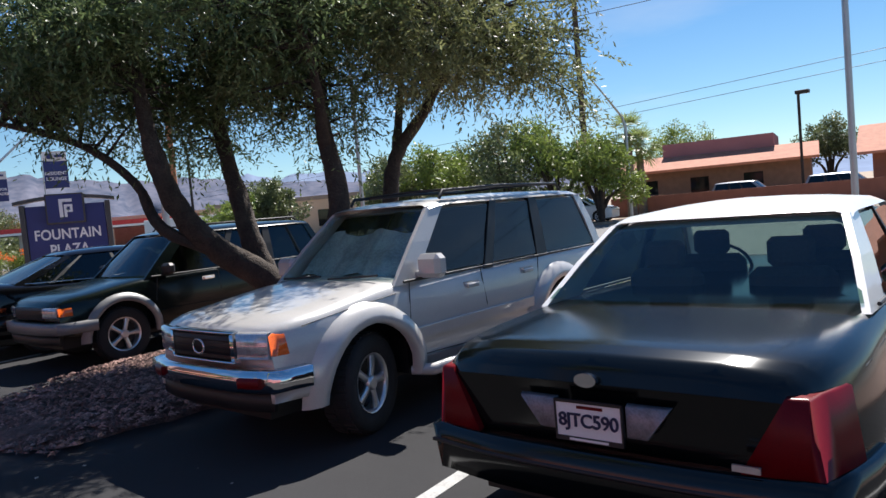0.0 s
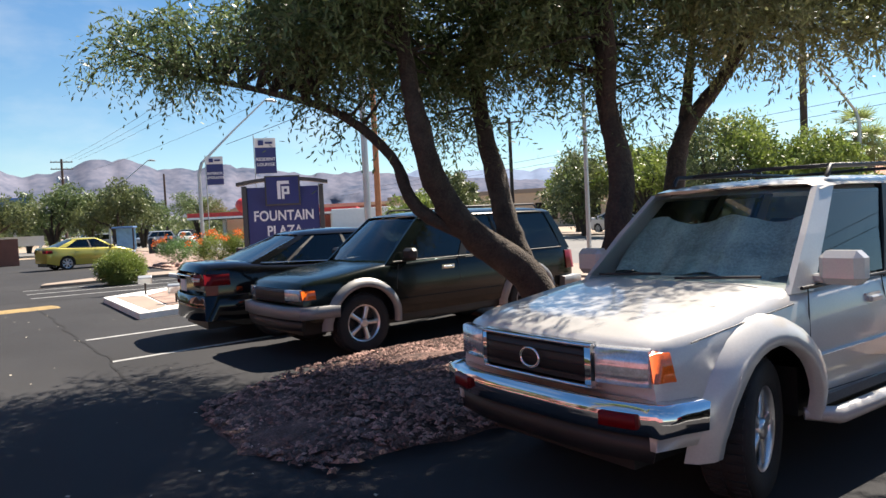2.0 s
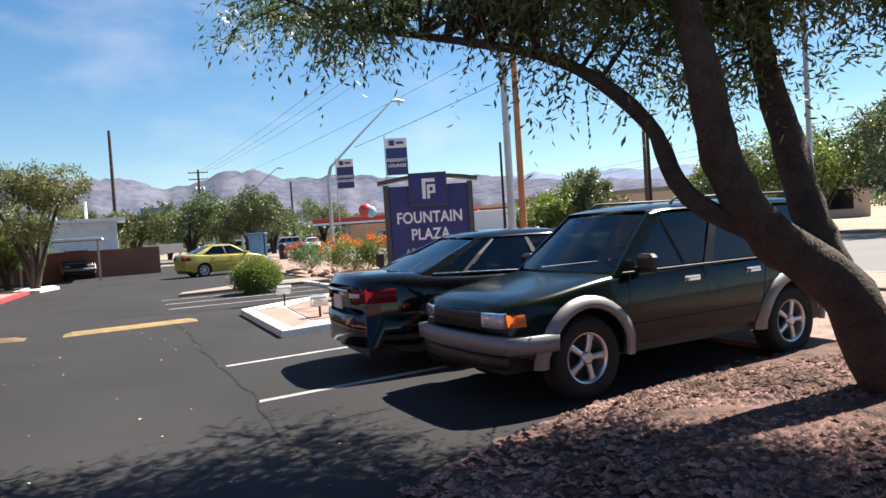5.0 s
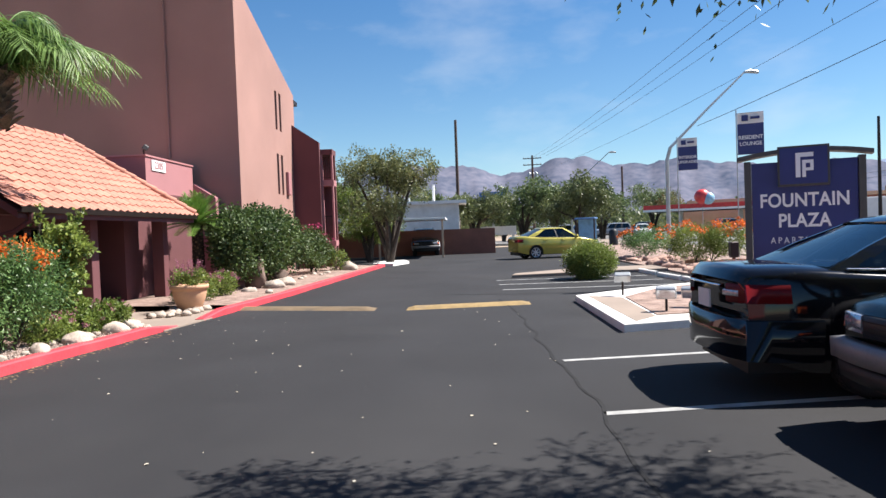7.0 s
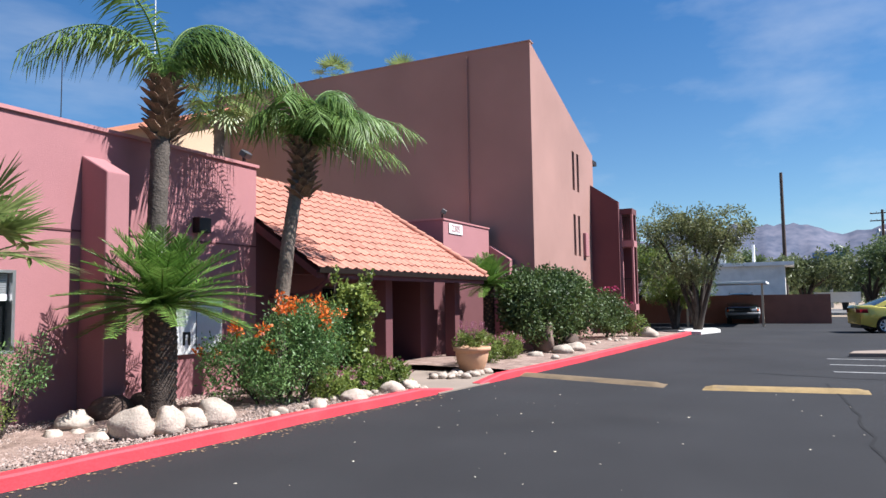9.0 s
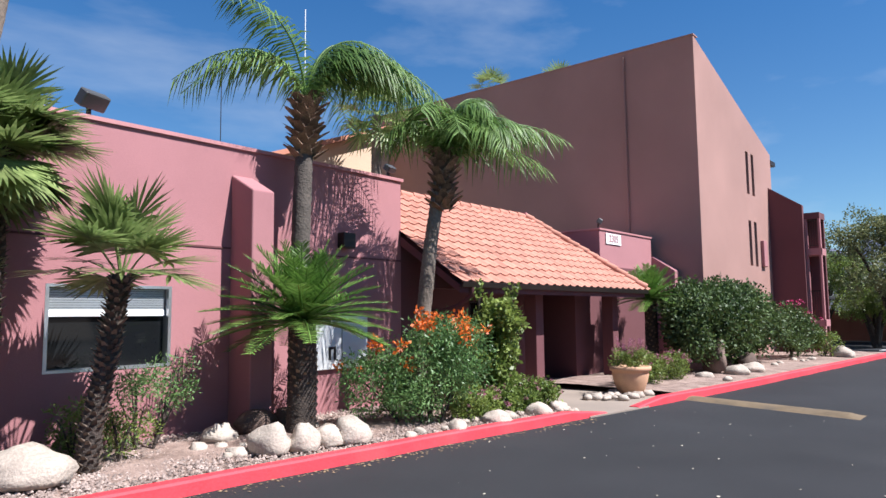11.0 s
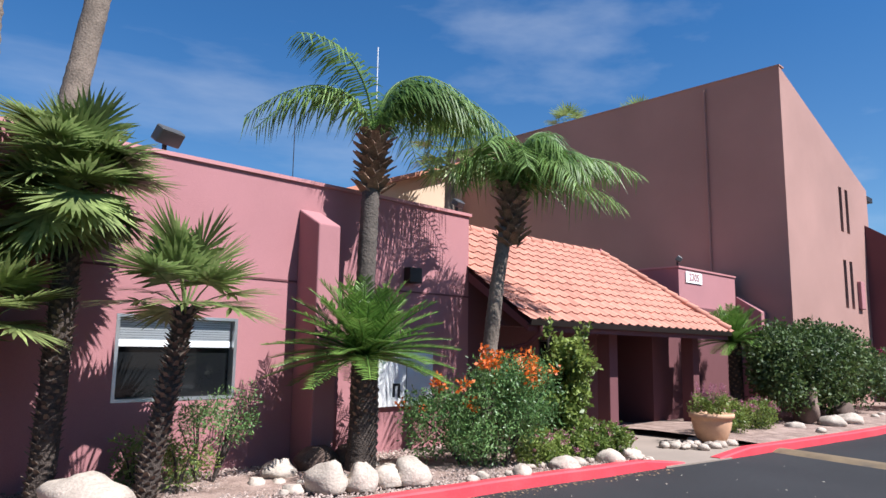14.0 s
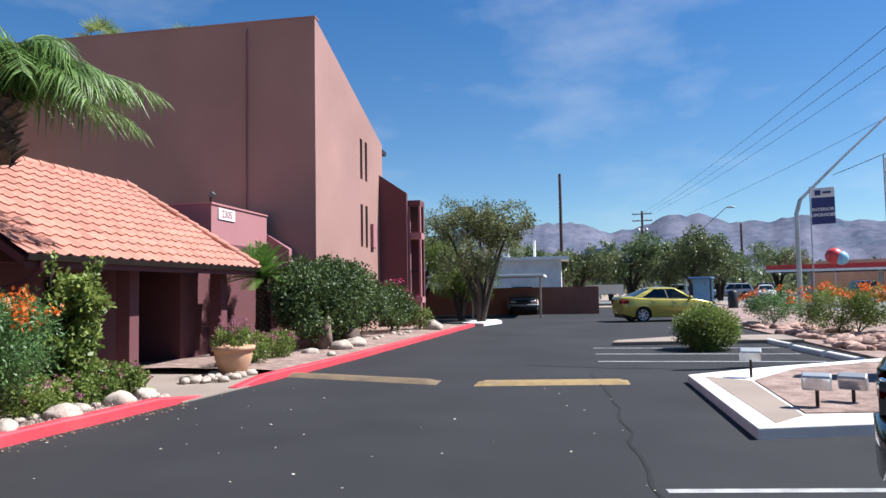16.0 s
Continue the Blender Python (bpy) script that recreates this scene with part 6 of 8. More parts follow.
shrub("orange_flowering_shrub", "large green shrub with orange flowers among rocks", (-29.6, 9.0, 0.1), [((0, 0, 0.7), (1.1, 1.2, 0.65)), ((0.3, 0.9, 0.75), (0.9, 0.9, 0.6))], M_LIME, 12000, 0.08, 0.35, (M_FLOWER_O, 46, 0.09), seed=37)
shrub("orange_flowering_shrub", "pale green shrub with orange flowers in the gravel", (-34.5, 8.6, 0.1), [((0, 0, 0.65), (1.2, 1.1, 0.6))], M_FEATHER, 7000, 0.08, 0.35, (M_FLOWER_O, 20, 0.08), seed=38)

shrub("orange_flowering_shrub", "sparse green shrub with orange flowers behind the olive trees", (-8.6, 10.4, 0.05), [((0, 0, 0.6), (0.8, 0.8, 0.55))], M_LIME, 3500, 0.07, 0.35, (M_FLOWER_O, 16, 0.08), seed=39)

def spiky_plant(x, y, label, seed):
    rng.seed(seed)
    root = thing("desert_spoon", label, "plant", pose(x, y, 0.05))
    for i in range(70):
        a, e = i * 2.399, radians(rng.uniform(25, 85))
        d = Vector((math.cos(a) * math.cos(e), math.sin(a) * math.cos(e), math.sin(e)))
        F = Mesh()
        blade(F, Vector((0, 0, 0.02)), d, d.cross(Vector((0, 0, 1))).normalized(), rng.uniform(0.6, 0.95), 0.03, rng.uniform(0.02, 0.15), 0.4)
        part("blade", F, M_SPIKY, root, recalc=False)


M_SPIKY = leaf_mat("straw_green_blades", (0.16, 0.17, 0.06), (0.34, 0.32, 0.15))
spiky_plant(-5.15, 9.6, "spiky straw-green desert spoon in the gravel", 71)
spiky_plant(-4.1, 10.6, "spiky straw-green desert spoon in the gravel", 72)

# terracotta pot with flowers
pot = thing("flower_pot", "round terracotta pot with mauve flowering plants", "flower pot", pose(-20.0, -4.45, 0.06))
prof = [(0.20, 0.0), (0.25, 0.06), (0.31, 0.22), (0.34, 0.36), (0.335, 0.42), (0.38, 0.425), (0.385, 0.50), (0.35, 0.505), (0.32, 0.46), (0.02, 0.45)]
part("pot", Mesh().loft([[(r * math.cos(2 * math.pi * j / 28), r * math.sin(2 * math.pi * j / 28), z) for j in range(28)] for r, z in prof], True, True, True), M_POT, pot, "glazed tan terracotta pot")
PF, PH = Mesh(), Mesh()
rng.seed(55)
for _ in range(46):
    a, d = rng.uniform(0, 6.28), rng.uniform(0, 0.34)
    c = Vector((math.cos(a) * d, math.sin(a) * d, 0.5 + rng.uniform(0.05, 0.3)))
    leaves(PF, c, 0.1, 46, 0.05, 0.5, 0.2, 0, rng)
    for k in range(4):
        leaves(PH, c + Vector((0, 0, 0.14 + 0.035 * k)), 0.022, 7, 0.022, 0.7, 0.2, 0, rng)
part("plant", PF, M_LIME, pot, recalc=False)
part("flowers", PH, M_FLOWER_P, pot, recalc=False)


# boulders and cobbles
def boulder(x, y, z, r, seed, material=None, label="pale rounded boulder beside the kerb", group="boulders", sq=(1, 1, 0.75), name="boulder"):
    solid(name, Mesh().blob((0, 0, 0), (r * sq[0], r * sq[1], r * sq[2]), 12, 0.16, -r * 0.3, seed, 1.7), material or M_ROCK, label, "rock", group=group, place=pose(x, y, z, 0, 0, seed * 47))


for i, (x, y, r, sq) in enumerate(((-12.16, -5.85, 0.21, (1.1, 0.9, 0.75)), (-12.2, -4.95, 0.25, (1.15, 0.85, 0.8)), (-12.5, -4.75, 0.21, (0.8, 0.9, 1.0)), (-12.85, -4.75, 0.19, (0.9, 0.9, 0.8)), (-13.15, -4.7, 0.24, (1.1, 0.9, 0.85)), (-10.0, -5.5, 0.42, (1.2, 0.8, 0.5)))):
    boulder(x, y, 0.12 + 0.3 * r, r, i + 1, sq=sq)
for i, (x, y, r) in enumerate(((-12.85, -6.1, 0.27), (-13.35, -6.05, 0.26))):
    boulder(x, y, 0.12 + 0.3 * r, r, i + 11, M_DROCK, "dark brown rounded boulder behind the sago palm")
for i, (x, y, r) in enumerate(((-16.35, -4.2, 0.17), (-15.4, -4.25, 0.16), (-16.9, -4.2, 0.15), (-14.6, -4.3, 0.13), (-24.6, -3.95, 0.22), (-25.4, -3.85, 0.24), (-26.1, -3.95, 0.2), (-32.9, -3.3, 0.33), (-23.2, -4.2, 0.15))):
    boulder(x, y, 0.1 + 0.25 * r, r, i + 21, sq=(1.3, 0.9, 0.75))
slabm = Mesh().blob((0, 0, 0.35), (0.40, 0.15, 0.48), 12, 0.14, None, 5, 1.3)
solid("standing_stone", slabm, mat("grey_brown_stone", (0.17, 0.115, 0.09), 0.9, vary=0.3, scale=4, fine=40, bump=0.5), "upright flat grey-brown stone leaning before the shrub", "rock", place=pose(-24.6, -4.45, 0.15, -12, -18, 60))
solid("fallen_stone", Mesh().blob((0, 0, 0.1), (0.5, 0.2, 0.28), 10, 0.16, None, 8), M_DROCK, "dark stone lying under the shrub", "rock", place=pose(-26.3, -4.2, 0.15, 0, 0, 10))

cobbles = [Mesh().blob((0, 0, 0), (0.1, 0.075, 0.055), 6, 0.2, -0.03, k).data("cobble", M_ROCK) for k in range(5)]
rng.seed(77)
spots = [(-18.9 - 1.3 * rng.random(), -4.15 - 0.65 * rng.random()) for _ in range(36)] + [(-17.25 + 0.5 * rng.random(), -4.05 - 0.55 * rng.random()) for _ in range(16)]
spots += [(-11.6 - 2.2 * rng.random(), -5.05 - 0.9 * rng.random()) for _ in range(26)] + [(-13.6 - 3.2 * rng.random(), -4.35 - 0.3 * rng.random()) for _ in range(14)] + [(-23 - 9 * rng.random(), -3.65 - 0.5 * rng.random()) for _ in range(9)]
for i, (x, y) in enumerate(spots):
    ob = part("cobble", cobbles[i % 5], None, None, "", 0, Matrix.Translation((x, y, 0.06 if -20.3 < x < -17.0 else 0.125)) @ Euler((0, 0, rng.uniform(0, 6.28))).to_matrix().to_4x4() @ Matrix.Scale(rng.uniform(0.6, 1.4), 4))
    tagged(ob, "small pale river cobble in the planting bed", "cobble", "cobbles in the bed")
M_FLAG = mat("pinkish_flagstone", (0.38, 0.24, 0.19), 0.9, vary=0.3, scale=3, fine=40, bump=0.4, rand=0.3)
flags = [Mesh().blob((0, 0, 0), (0.24, 0.17, 0.10), 7, 0.25, -0.06, k + 9, 2.2).data("landscape_rock", M_FLAG) for k in range(5)]
for i in range(120):
    x, y = -23.5 - 11 * rng.random(), 7.6 + 2.2 * rng.random()
    ob = part("landscape_rock", flags[i % 5], None, None, "", 0, Matrix.Translation((x, y, 0.08)) @ Euler((rng.uniform(-0.3, 0.3), rng.uniform(-0.3, 0.3), rng.uniform(0, 6.28))).to_matrix().to_4x4() @ Matrix.Scale(rng.uniform(0.6, 1.3), 4))
    tagged(ob, "broken pinkish landscape rock in the gravel strip", "rock", "landscape rocks")

for i in range(40):
    ob = part("landscape_rock", flags[i % 5], None, None, "", 0, Matrix.Translation((-6.0 + 3.6 * rng.random(), 8.3 + 2.4 * rng.random(), 0.08)) @ Euler((rng.uniform(-0.3, 0.3), rng.uniform(-0.3, 0.3), rng.uniform(0, 6.28))).to_matrix().to_4x4() @ Matrix.Scale(rng.uniform(0.5, 1.2), 4))
    tagged(ob, "broken pinkish landscape rock in the gravel strip", "rock", "landscape rocks")

# litter: chips, gravel and pale specks
def scatter(name, label, cat, n, where, size, material, flat=0.3, seed=0):
    rng.seed(seed)
    m = Mesh()
    for _ in range(n):
        x, y, z = where()
        s = size * rng.uniform(0.5, 1.5)
        a = rng.uniform(0, 6.28)
        c, d = math.cos(a) * s, math.sin(a) * s
        k = rng.uniform(0.35, 0.8)
        t = rng.uniform(-0.3, 0.3) * s
        m.add([(x - c, y - d, z), (x + d * k, y - c * k, z + t * flat), (x + c, y + d, z), (x - d * k, y + c * k, z + 0.2 * s), (x, y, z + s * flat)], [(0, 1, 4), (1, 2, 4), (2, 3, 4), (3, 0, 4)])
    solid(name, m, material, label, cat, "stuff", recalc=False)


def mulch_spot():
    while True:
        x, y = rng.uniform(-9.6, -5.9), rng.uniform(2.4, 7.5)
        if x > -8.3 - (y - 2.6) * 0.33 or y < 2.4:
            if y > 2.35 + 0.5 * abs(x + 7.3) ** 2 * 0.3:
                f = max(abs(x + 7.5) / 1.9, abs(y - 6.2) / 3.7)
                return x, y, 0.02 + 0.10 * max(0, min(1, (1 - f) * 3.5))


scatter("mulch_chips", "loose reddish-brown bark chips on the mulch bed", "mulch", 9000, mulch_spot, 0.035, mat("bark_chips", (0.14, 0.07, 0.058), 0.95, vary=0.5, rand=0.7, island=True, color2=(0.31, 0.19, 0.16)), 0.5, 1)


def bed_spot():
    x = rng.uniform(-17.0, -8.0)
    return x, rng.uniform(-6.8, kerb_y(x) - 0.22), 0.105 + 0.02 * rng.random()


scatter("gravel_stones", "crushed pinkish stones lying in the bed", "gravel", 14000, bed_spot, 0.022, mat("crushed_stone", (0.25, 0.175, 0.145), 0.95, vary=0.3, rand=0.5, island=True, color2=(0.40, 0.31, 0.27)), 0.7, 2)
scatter("litter", "pale dry leaves and specks strewn over the asphalt", "litter", 150, lambda: (rng.uniform(-20, -2), rng.uniform(-4, 3.2), 0.006), 0.016, mat("dry_leaf", (0.5, 0.45, 0.36), 0.9, vary=0.3), 0.3, 3)
scatter("leaf_litter", "dry brown leaves gathered along the kerb", "litter", 500, lambda: (lambda x: (x, kerb_y(x) + 0.02 + abs(rng.gauss(0, 0.12)), 0.006))(rng.uniform(-17, -6)), 0.018, mat("brown_leaf", (0.25, 0.17, 0.1), 0.9, vary=0.4), 0.3, 4)

# ---- monument sign ----
sg = thing("monument_sign", "navy blue apartment monument sign in a dark grey frame", "sign", pose(-19.41, 7.71, 0.0, 0, 0, 66))
# local frame: the panel faces -y, x to the right
part("panel", Mesh().box(-0.90, 0.90, -0.10, 0.10, 0.25, 2.56), M_NAVY, sg, "navy blue panel", 0.01)
for x in (-1.03, 0.91):
    part("post", Mesh().box(x, x + 0.12, -0.14, 0.14, 0.0, 2.60), M_SIGNFRAME, sg, "dark grey side post", 0.01)
capm = Mesh().loft([[(x, -0.2, z), (x, 0.2, z), (x, 0.2, z + 0.08), (x, -0.2, z + 0.08)] for x, z in [(-1.15 + 0.23 * i, 2.61 + 0.12 * (1 - (0.2 * i - 1) ** 2)) for i in range(11)]], True, True)
part("cap", capm, M_SIGNFRAME, sg, "curved dark grey cap")
part("emblem_frame", Mesh().box(-0.44, 0.44, -0.22, 0.12, 2.08, 2.84), M_SIGNFRAME, sg, "dark frame round the emblem", 0.01)
part("emblem_panel", Mesh().box(-0.40, 0.40, -0.235, -0.222, 2.12, 2.80), M_NAVY, sg, "navy emblem panel")
M_LET = mat("silver_white_letters", (0.78, 0.79, 0.82), 0.5, vary=0.06)
E_ = Mesh()
for x0, x1, z0, z1 in ((-0.13, -0.05, 2.24, 2.70), (-0.05, 0.17, 2.62, 2.70), (-0.02, 0.04, 2.24, 2.56), (0.04, 0.17, 2.50, 2.56), (0.115, 0.17, 2.36, 2.50), (0.04, 0.115, 2.36, 2.415)):
    E_.box(x0, x1, -0.25, -0.236, z0, z1)
part("emblem", E_, M_LET, sg, "pale geometric emblem of plain bars")
letters("lettering_fountain", "FOUNTAIN", 0.36, M_LET, sg, pose(0, -0.105, 1.81) @ Matrix.Diagonal((0.82, 1, 1, 1)), 1.03, 0.008, "white letters FOUNTAIN")
letters("lettering_plaza", "PLAZA", 0.36, M_LET, sg, pose(0, -0.105, 1.42) @ Matrix.Diagonal((0.82, 1, 1, 1)), 1.03, 0.008, "white letters PLAZA")
letters("lettering_apartments", "APARTMENTS", 0.17, M_LET, sg, pose(0, -0.105, 1.05) @ Matrix.Diagonal((0.84, 1, 1, 1)), 1.45, 0.0, "white letters APARTMENTS")
part("base", Mesh().box(-1.2, 1.2, -0.25, 0.25, 0.0, 0.25), M_BRICKRED, sg, "low block base", 0.01)


def banner(x, y, z0, z1, w, top, lines, rz=68):
    b = thing("banner_flag", "navy and white vertical banner on a slim pole", "banner", pose(x, y, 0, 0, 0, rz), group="banners")
    part("pole", Mesh().tube([(-w / 2 - 0.03, 0, 0.0), (-w / 2 - 0.03, 0, top)], 0.022, 8), M_GALV, b)
    hgt = z1 - z0
    def cloth(za, zb, off):
        rows = []
        for i in range(9):
            u = i / 8
            rows.append([(-w / 2 + w * u, 0.025 * math.sin(u * 5 + zb) + off, zz) for zz in (za, zb)])
        m = Mesh().loft(rows, False, False, True)
        m.loft([[(p[0], p[1] + 0.006, p[2]) for p in r] for r in rows], False, False, True)
        return m
    part("banner_cloth", cloth(z0, z1 - hgt * 0.26, 0), M_NAVY, b, "navy cloth")
    part("banner_header", cloth(z1 - hgt * 0.26, z1, 0), M_WHITE, b, "white header band")
    part("header_mark", Mesh().box(-w * 0.33, -w * 0.08, -0.06, -0.045, z1 - hgt * 0.2, z1 - hgt * 0.06).box(0, w * 0.35, -0.06, -0.045, z1 - hgt * 0.16, z1 - hgt * 0.10), M_NAVY, b, "small dark mark and bar")
    for i, s in enumerate(lines):
        letters("lettering", s, w * 0.21, M_LET, b, pose(0, -0.055, z0 + hgt * (0.40 - 0.15 * i)), 1.0, 0.004, "white letters " + s)
    part("crossbar", Mesh().tube([(-w / 2 - 0.03, 0, z1), (w / 2, 0, z1)], 0.01, 6).tube([(-w / 2 - 0.03, 0, z0), (w / 2, 0, z0)], 0.01, 6), M_GALV, b)


banner(-35.15, 10.6, 3.62, 4.92, 0.75, 5.0, ("INTERIOR", "UPGRADES"))
banner(-32.74, 12.2, 3.95, 5.52, 0.92, 5.66, ("RESIDENT", "LOUNGE"))


# flood lamps and small fixtures on the island
def flood(x, y, z, h, rz, tilt, name="flood_light"):
    f = thing(name, "grey ground flood light on a short post", "lamp", pose(x, y, z, 0, 0, rz), group="ground flood lights")
    part("post", Mesh().tube([(0, 0, -0.02), (0, 0, h)], 0.02, 8), M_DARKMETAL, f)
    hd = part("lamp_head", Mesh().box(-0.15, 0.15, -0.06, 0.06, -0.09, 0.09, 0.015), M_GALV, f, "grey lamp housing", place=pose(0, 0, h + 0.06, tilt, 0, 0))
    part("lamp_lens", Mesh().box(-0.13, 0.13, -0.066, -0.061, -0.07, 0.07), M_LENS_C, hd)


flood(-19.3, 4.2, 0.125, 0.28, -100, -35)
flood(-16.6, 4.25, 0.13, 0.22, 70, 20)
flood(-16.95, 4.75, 0.13, 0.18, 60, 25)
sx_ = thing("lamp_post_small", "small dark bollard lamp beside the sign", "lamp", pose(-21.6, 7.2, 0.05))
part("post", Mesh().tube([(0, 0, 0), (0, 0, 0.6)], 0.04, 8), M_DARKMETAL, sx_)
part("lamp_head", Mesh().box(-0.09, 0.09, -0.09, 0.09, 0.6, 0.95, 0.02), M_DARKMETAL, sx_)

# ---- details on the buildings ----
wn = thing("window_1", "wide dark window with a white roller blind pulled part way", "window", pose(-11.36, YW - 0.12, 0.96), kind="structure")
part("window_frame", Mesh().box(-0.74, -0.70, -0.03, 0.125, 0, 0.99).box(0.70, 0.74, -0.03, 0.125, 0, 0.99).box(-0.70, 0.70, -0.03, 0.125, 0, 0.035).box(-0.70, 0.70, -0.03, 0.125, 0.955, 0.99), M_ALLOY, wn, "silver aluminium window frame")
part("pane", Mesh().box(-0.70, 0.70, -0.006, 0.0, 0.035, 0.955), M_GLASS_D, wn, "dark reflecting pane")
bl = Mesh()
for i in range(9):
    bl.box(-0.69, 0.69, 0.03, 0.04, 0.70 + i * 0.028, 0.724 + i * 0.028)
part("blind", bl, M_GALV, wn, "grey slatted blind")
part("blind_rail", Mesh().box(-0.695, 0.695, 0.02, 0.05, 0.62, 0.70, 0.006), M_WHITE, wn, "white bottom rail of the blind")
wn2 = thing("window_2", "wide dark window in the pink wall", "window", pose(-6.85, YW - 0.12, 0.96), kind="structure")
part("window_frame", Mesh().box(-0.75, -0.71, -0.03, 0.125, 0, 0.99).box(0.71, 0.75, -0.03, 0.125, 0, 0.99).box(-0.71, 0.71, -0.03, 0.125, 0, 0.035).box(-0.71, 0.71, -0.03, 0.125, 0.955, 0.99), M_ALLOY, wn2, "silver aluminium window frame")
part("pane", Mesh().box(-0.71, 0.71, -0.006, 0.0, 0.035, 0.955), M_GLASS_D, wn2)
wn3 = thing("window_3", "dark window in the shaded porch wall", "window", pose(-18.675, -7.0, 0.8), kind="structure")
part("window_frame", Mesh().box(-0.475, -0.44, -0.03, 0.135, 0, 1.02).box(0.44, 0.475, -0.03, 0.135, 0, 1.02).box(-0.44, 0.44, -0.03, 0.135, 0, 0.035).box(-0.44, 0.44, -0.03, 0.135, 0.985, 1.02), M_DARKMETAL, wn3)
part("pane", Mesh().box(-0.44, 0.44, -0.006, 0.0, 0.035, 0.985), M_GLASS_D, wn3)
sb = thing("notice_board", "white notice cabinet with a dark mark on the pink wall", "cabinet", pose(-14.9, YW - 0.16, 0.75))
part("cabinet", Mesh().box(-0.55, 0.55, 0.0, 0.22, 0.0, 0.80), M_WHITE, sb, "white painted cabinet", 0.008)
part("door_gap", Mesh().box(-0.006, 0.006, 0.2, 0.223, 0.02, 0.78), M_DARKMETAL, sb)
part("mark", Mesh().box(0.12, 0.17, 0.2, 0.224, 0.14, 0.30).box(0.22, 0.27, 0.2, 0.224, 0.14, 0.30).box(0.12, 0.27, 0.2, 0.224, 0.30, 0.34), M_BLACK, sb, "small plain dark mark")
dd = thing("door_1", "dark glazed entrance door in the porch", "door", pose(-21.52, -8.5, 0.02), kind="structure")
part("door_frame", Mesh().box(-0.85, -0.78, -0.05, 0.08, 0, 2.03).box(0.78, 0.85, -0.05, 0.08, 0, 2.03).box(-0.78, 0.78, -0.05, 0.08, 1.96, 2.03).box(-0.035, 0.035, -0.04, 0.05, 0, 1.96), M_DARKMETAL, dd)
part("pane", Mesh().box(-0.78, -0.035, -0.01, 0.0, 0, 1.96).box(0.035, 0.78, -0.01, 0.0, 0, 1.96), M_GLASS_D, dd)
dh = part("door_handle", Mesh().tube([(0.09, 0.05, 0.9), (0.09, 0.09, 0.95), (0.09, 0.09, 1.25), (0.09, 0.05, 1.3)], 0.012, 6), M_ALLOY, dd)
num = thing("street_number", "white plaque with the street number", "sign", pose(-24.62, -6.965, 3.50))
part("plaque", Mesh().box(-0.43, 0.43, -0.012, 0.0, -0.14, 0.14), M_WHITE, num, "white plaque", place=pose(0, 0, 0, 0, 0, 180))
letters("number", "2305", 0.26, M_PINK, num, Matrix.Translation((0, 0.016, 0)) @ Matrix.Rotation(math.pi, 4, "Z"), 1.05, 0.004, "dusty pink number")


def wall_flood(x, y, z, rz, size=0.16):
    f = thing("wall_flood_light", "grey flood light on the parapet", "lamp", pose(x, y, z, 0, 0, rz), group="parapet flood lights")
    part("bracket", Mesh().box(-0.02, 0.02, -0.02, 0.02, -0.01, 0.12), M_DARKMETAL, f)
    part("lamp_head", Mesh().box(-size, size, -0.07, 0.07, 0.0, size * 1.1, 0.015), M_SIGNFRAME, f, place=pose(0, 0, 0.12, -35, 0, 0))


wall_flood(-11.05, YW - 0.1, ZT + 0.05, 20, 0.18)
wall_flood(-23.95, -7.05, 3.745, 30, 0.12)
wall_flood(-16.1, YW - 0.1, ZT + 0.05, 10, 0.10)
solid("wall_vent", Mesh().box(-15.1, -14.85, YW, YW + 0.16, 2.62, 2.86, 0.01), M_DARKMETAL, "small dark wall lamp box on the pink wall", "lamp")
solid("antenna", Mesh().tube([(-15.5, -8.5, 3.4), (-15.5, -8.5, 7.2)], 0.01, 5), M_WHITE, "thin white whip antenna on the roof", "antenna")
solid("mast", Mesh().tube([(-14.1, -9.0, 0), (-14.1, -9.0, 6.0)], 0.008, 5), M_DARKMETAL, "thin dark wire mast behind the parapet", "antenna")

# tan house behind the low building
th = thing("tan_house", "tan stucco building with a terracotta tile roof behind the palms", "building", pose(-26.0, -19.5, 0))
part("wall", Mesh().slab([(-7, 0), (5.4, 0), (5.4, 6.5), (-1.5, 9.0), (-7, 9.0)], 1, -4, 1.5), M_TAN, th, "tan stucco wall")
part("roof", Mesh().slab([(5.9, 6.32), (5.9, 6.5), (-1.5, 9.2), (-7.2, 9.2), (-7.2, 9.01), (-1.5, 9.01)], 1, -4.2, 1.9), M_TILE_FAR, th, "terracotta tile roof")

# ---- clay tiles of the porch roof, laid course by course ----
roof = thing("tile_roof", "terracotta clay tile porch roof", "roof", kind="structure")
slope = math.hypot(EY - RY, RZ - EZ)
ang = math.atan2(RZ - EZ, EY - RY)
COURSES, TW = 12, 0.29
tl = slope / COURSES + 0.06
tm = Mesh()
rows = []
for s, lift in ((0, 0.036), (tl, 0.004)):
    rows.append([(u * TW / 10, -s, lift + 0.030 * max(0, math.sin(u / 10 * math.pi * 2)) + 0.008 * math.cos(u / 10 * math.pi * 2)) for u in range(11)])
tm.loft(rows, False, False, True)
tm.add([(x, y, z) for x, y, z in rows[0]] + [(x, y, z - 0.02) for x, y, z in rows[0]], [(i, i + 1, i + 12, i + 11) for i in range(10)])
tile = tm.data("tile", M_TILE)
count = 0
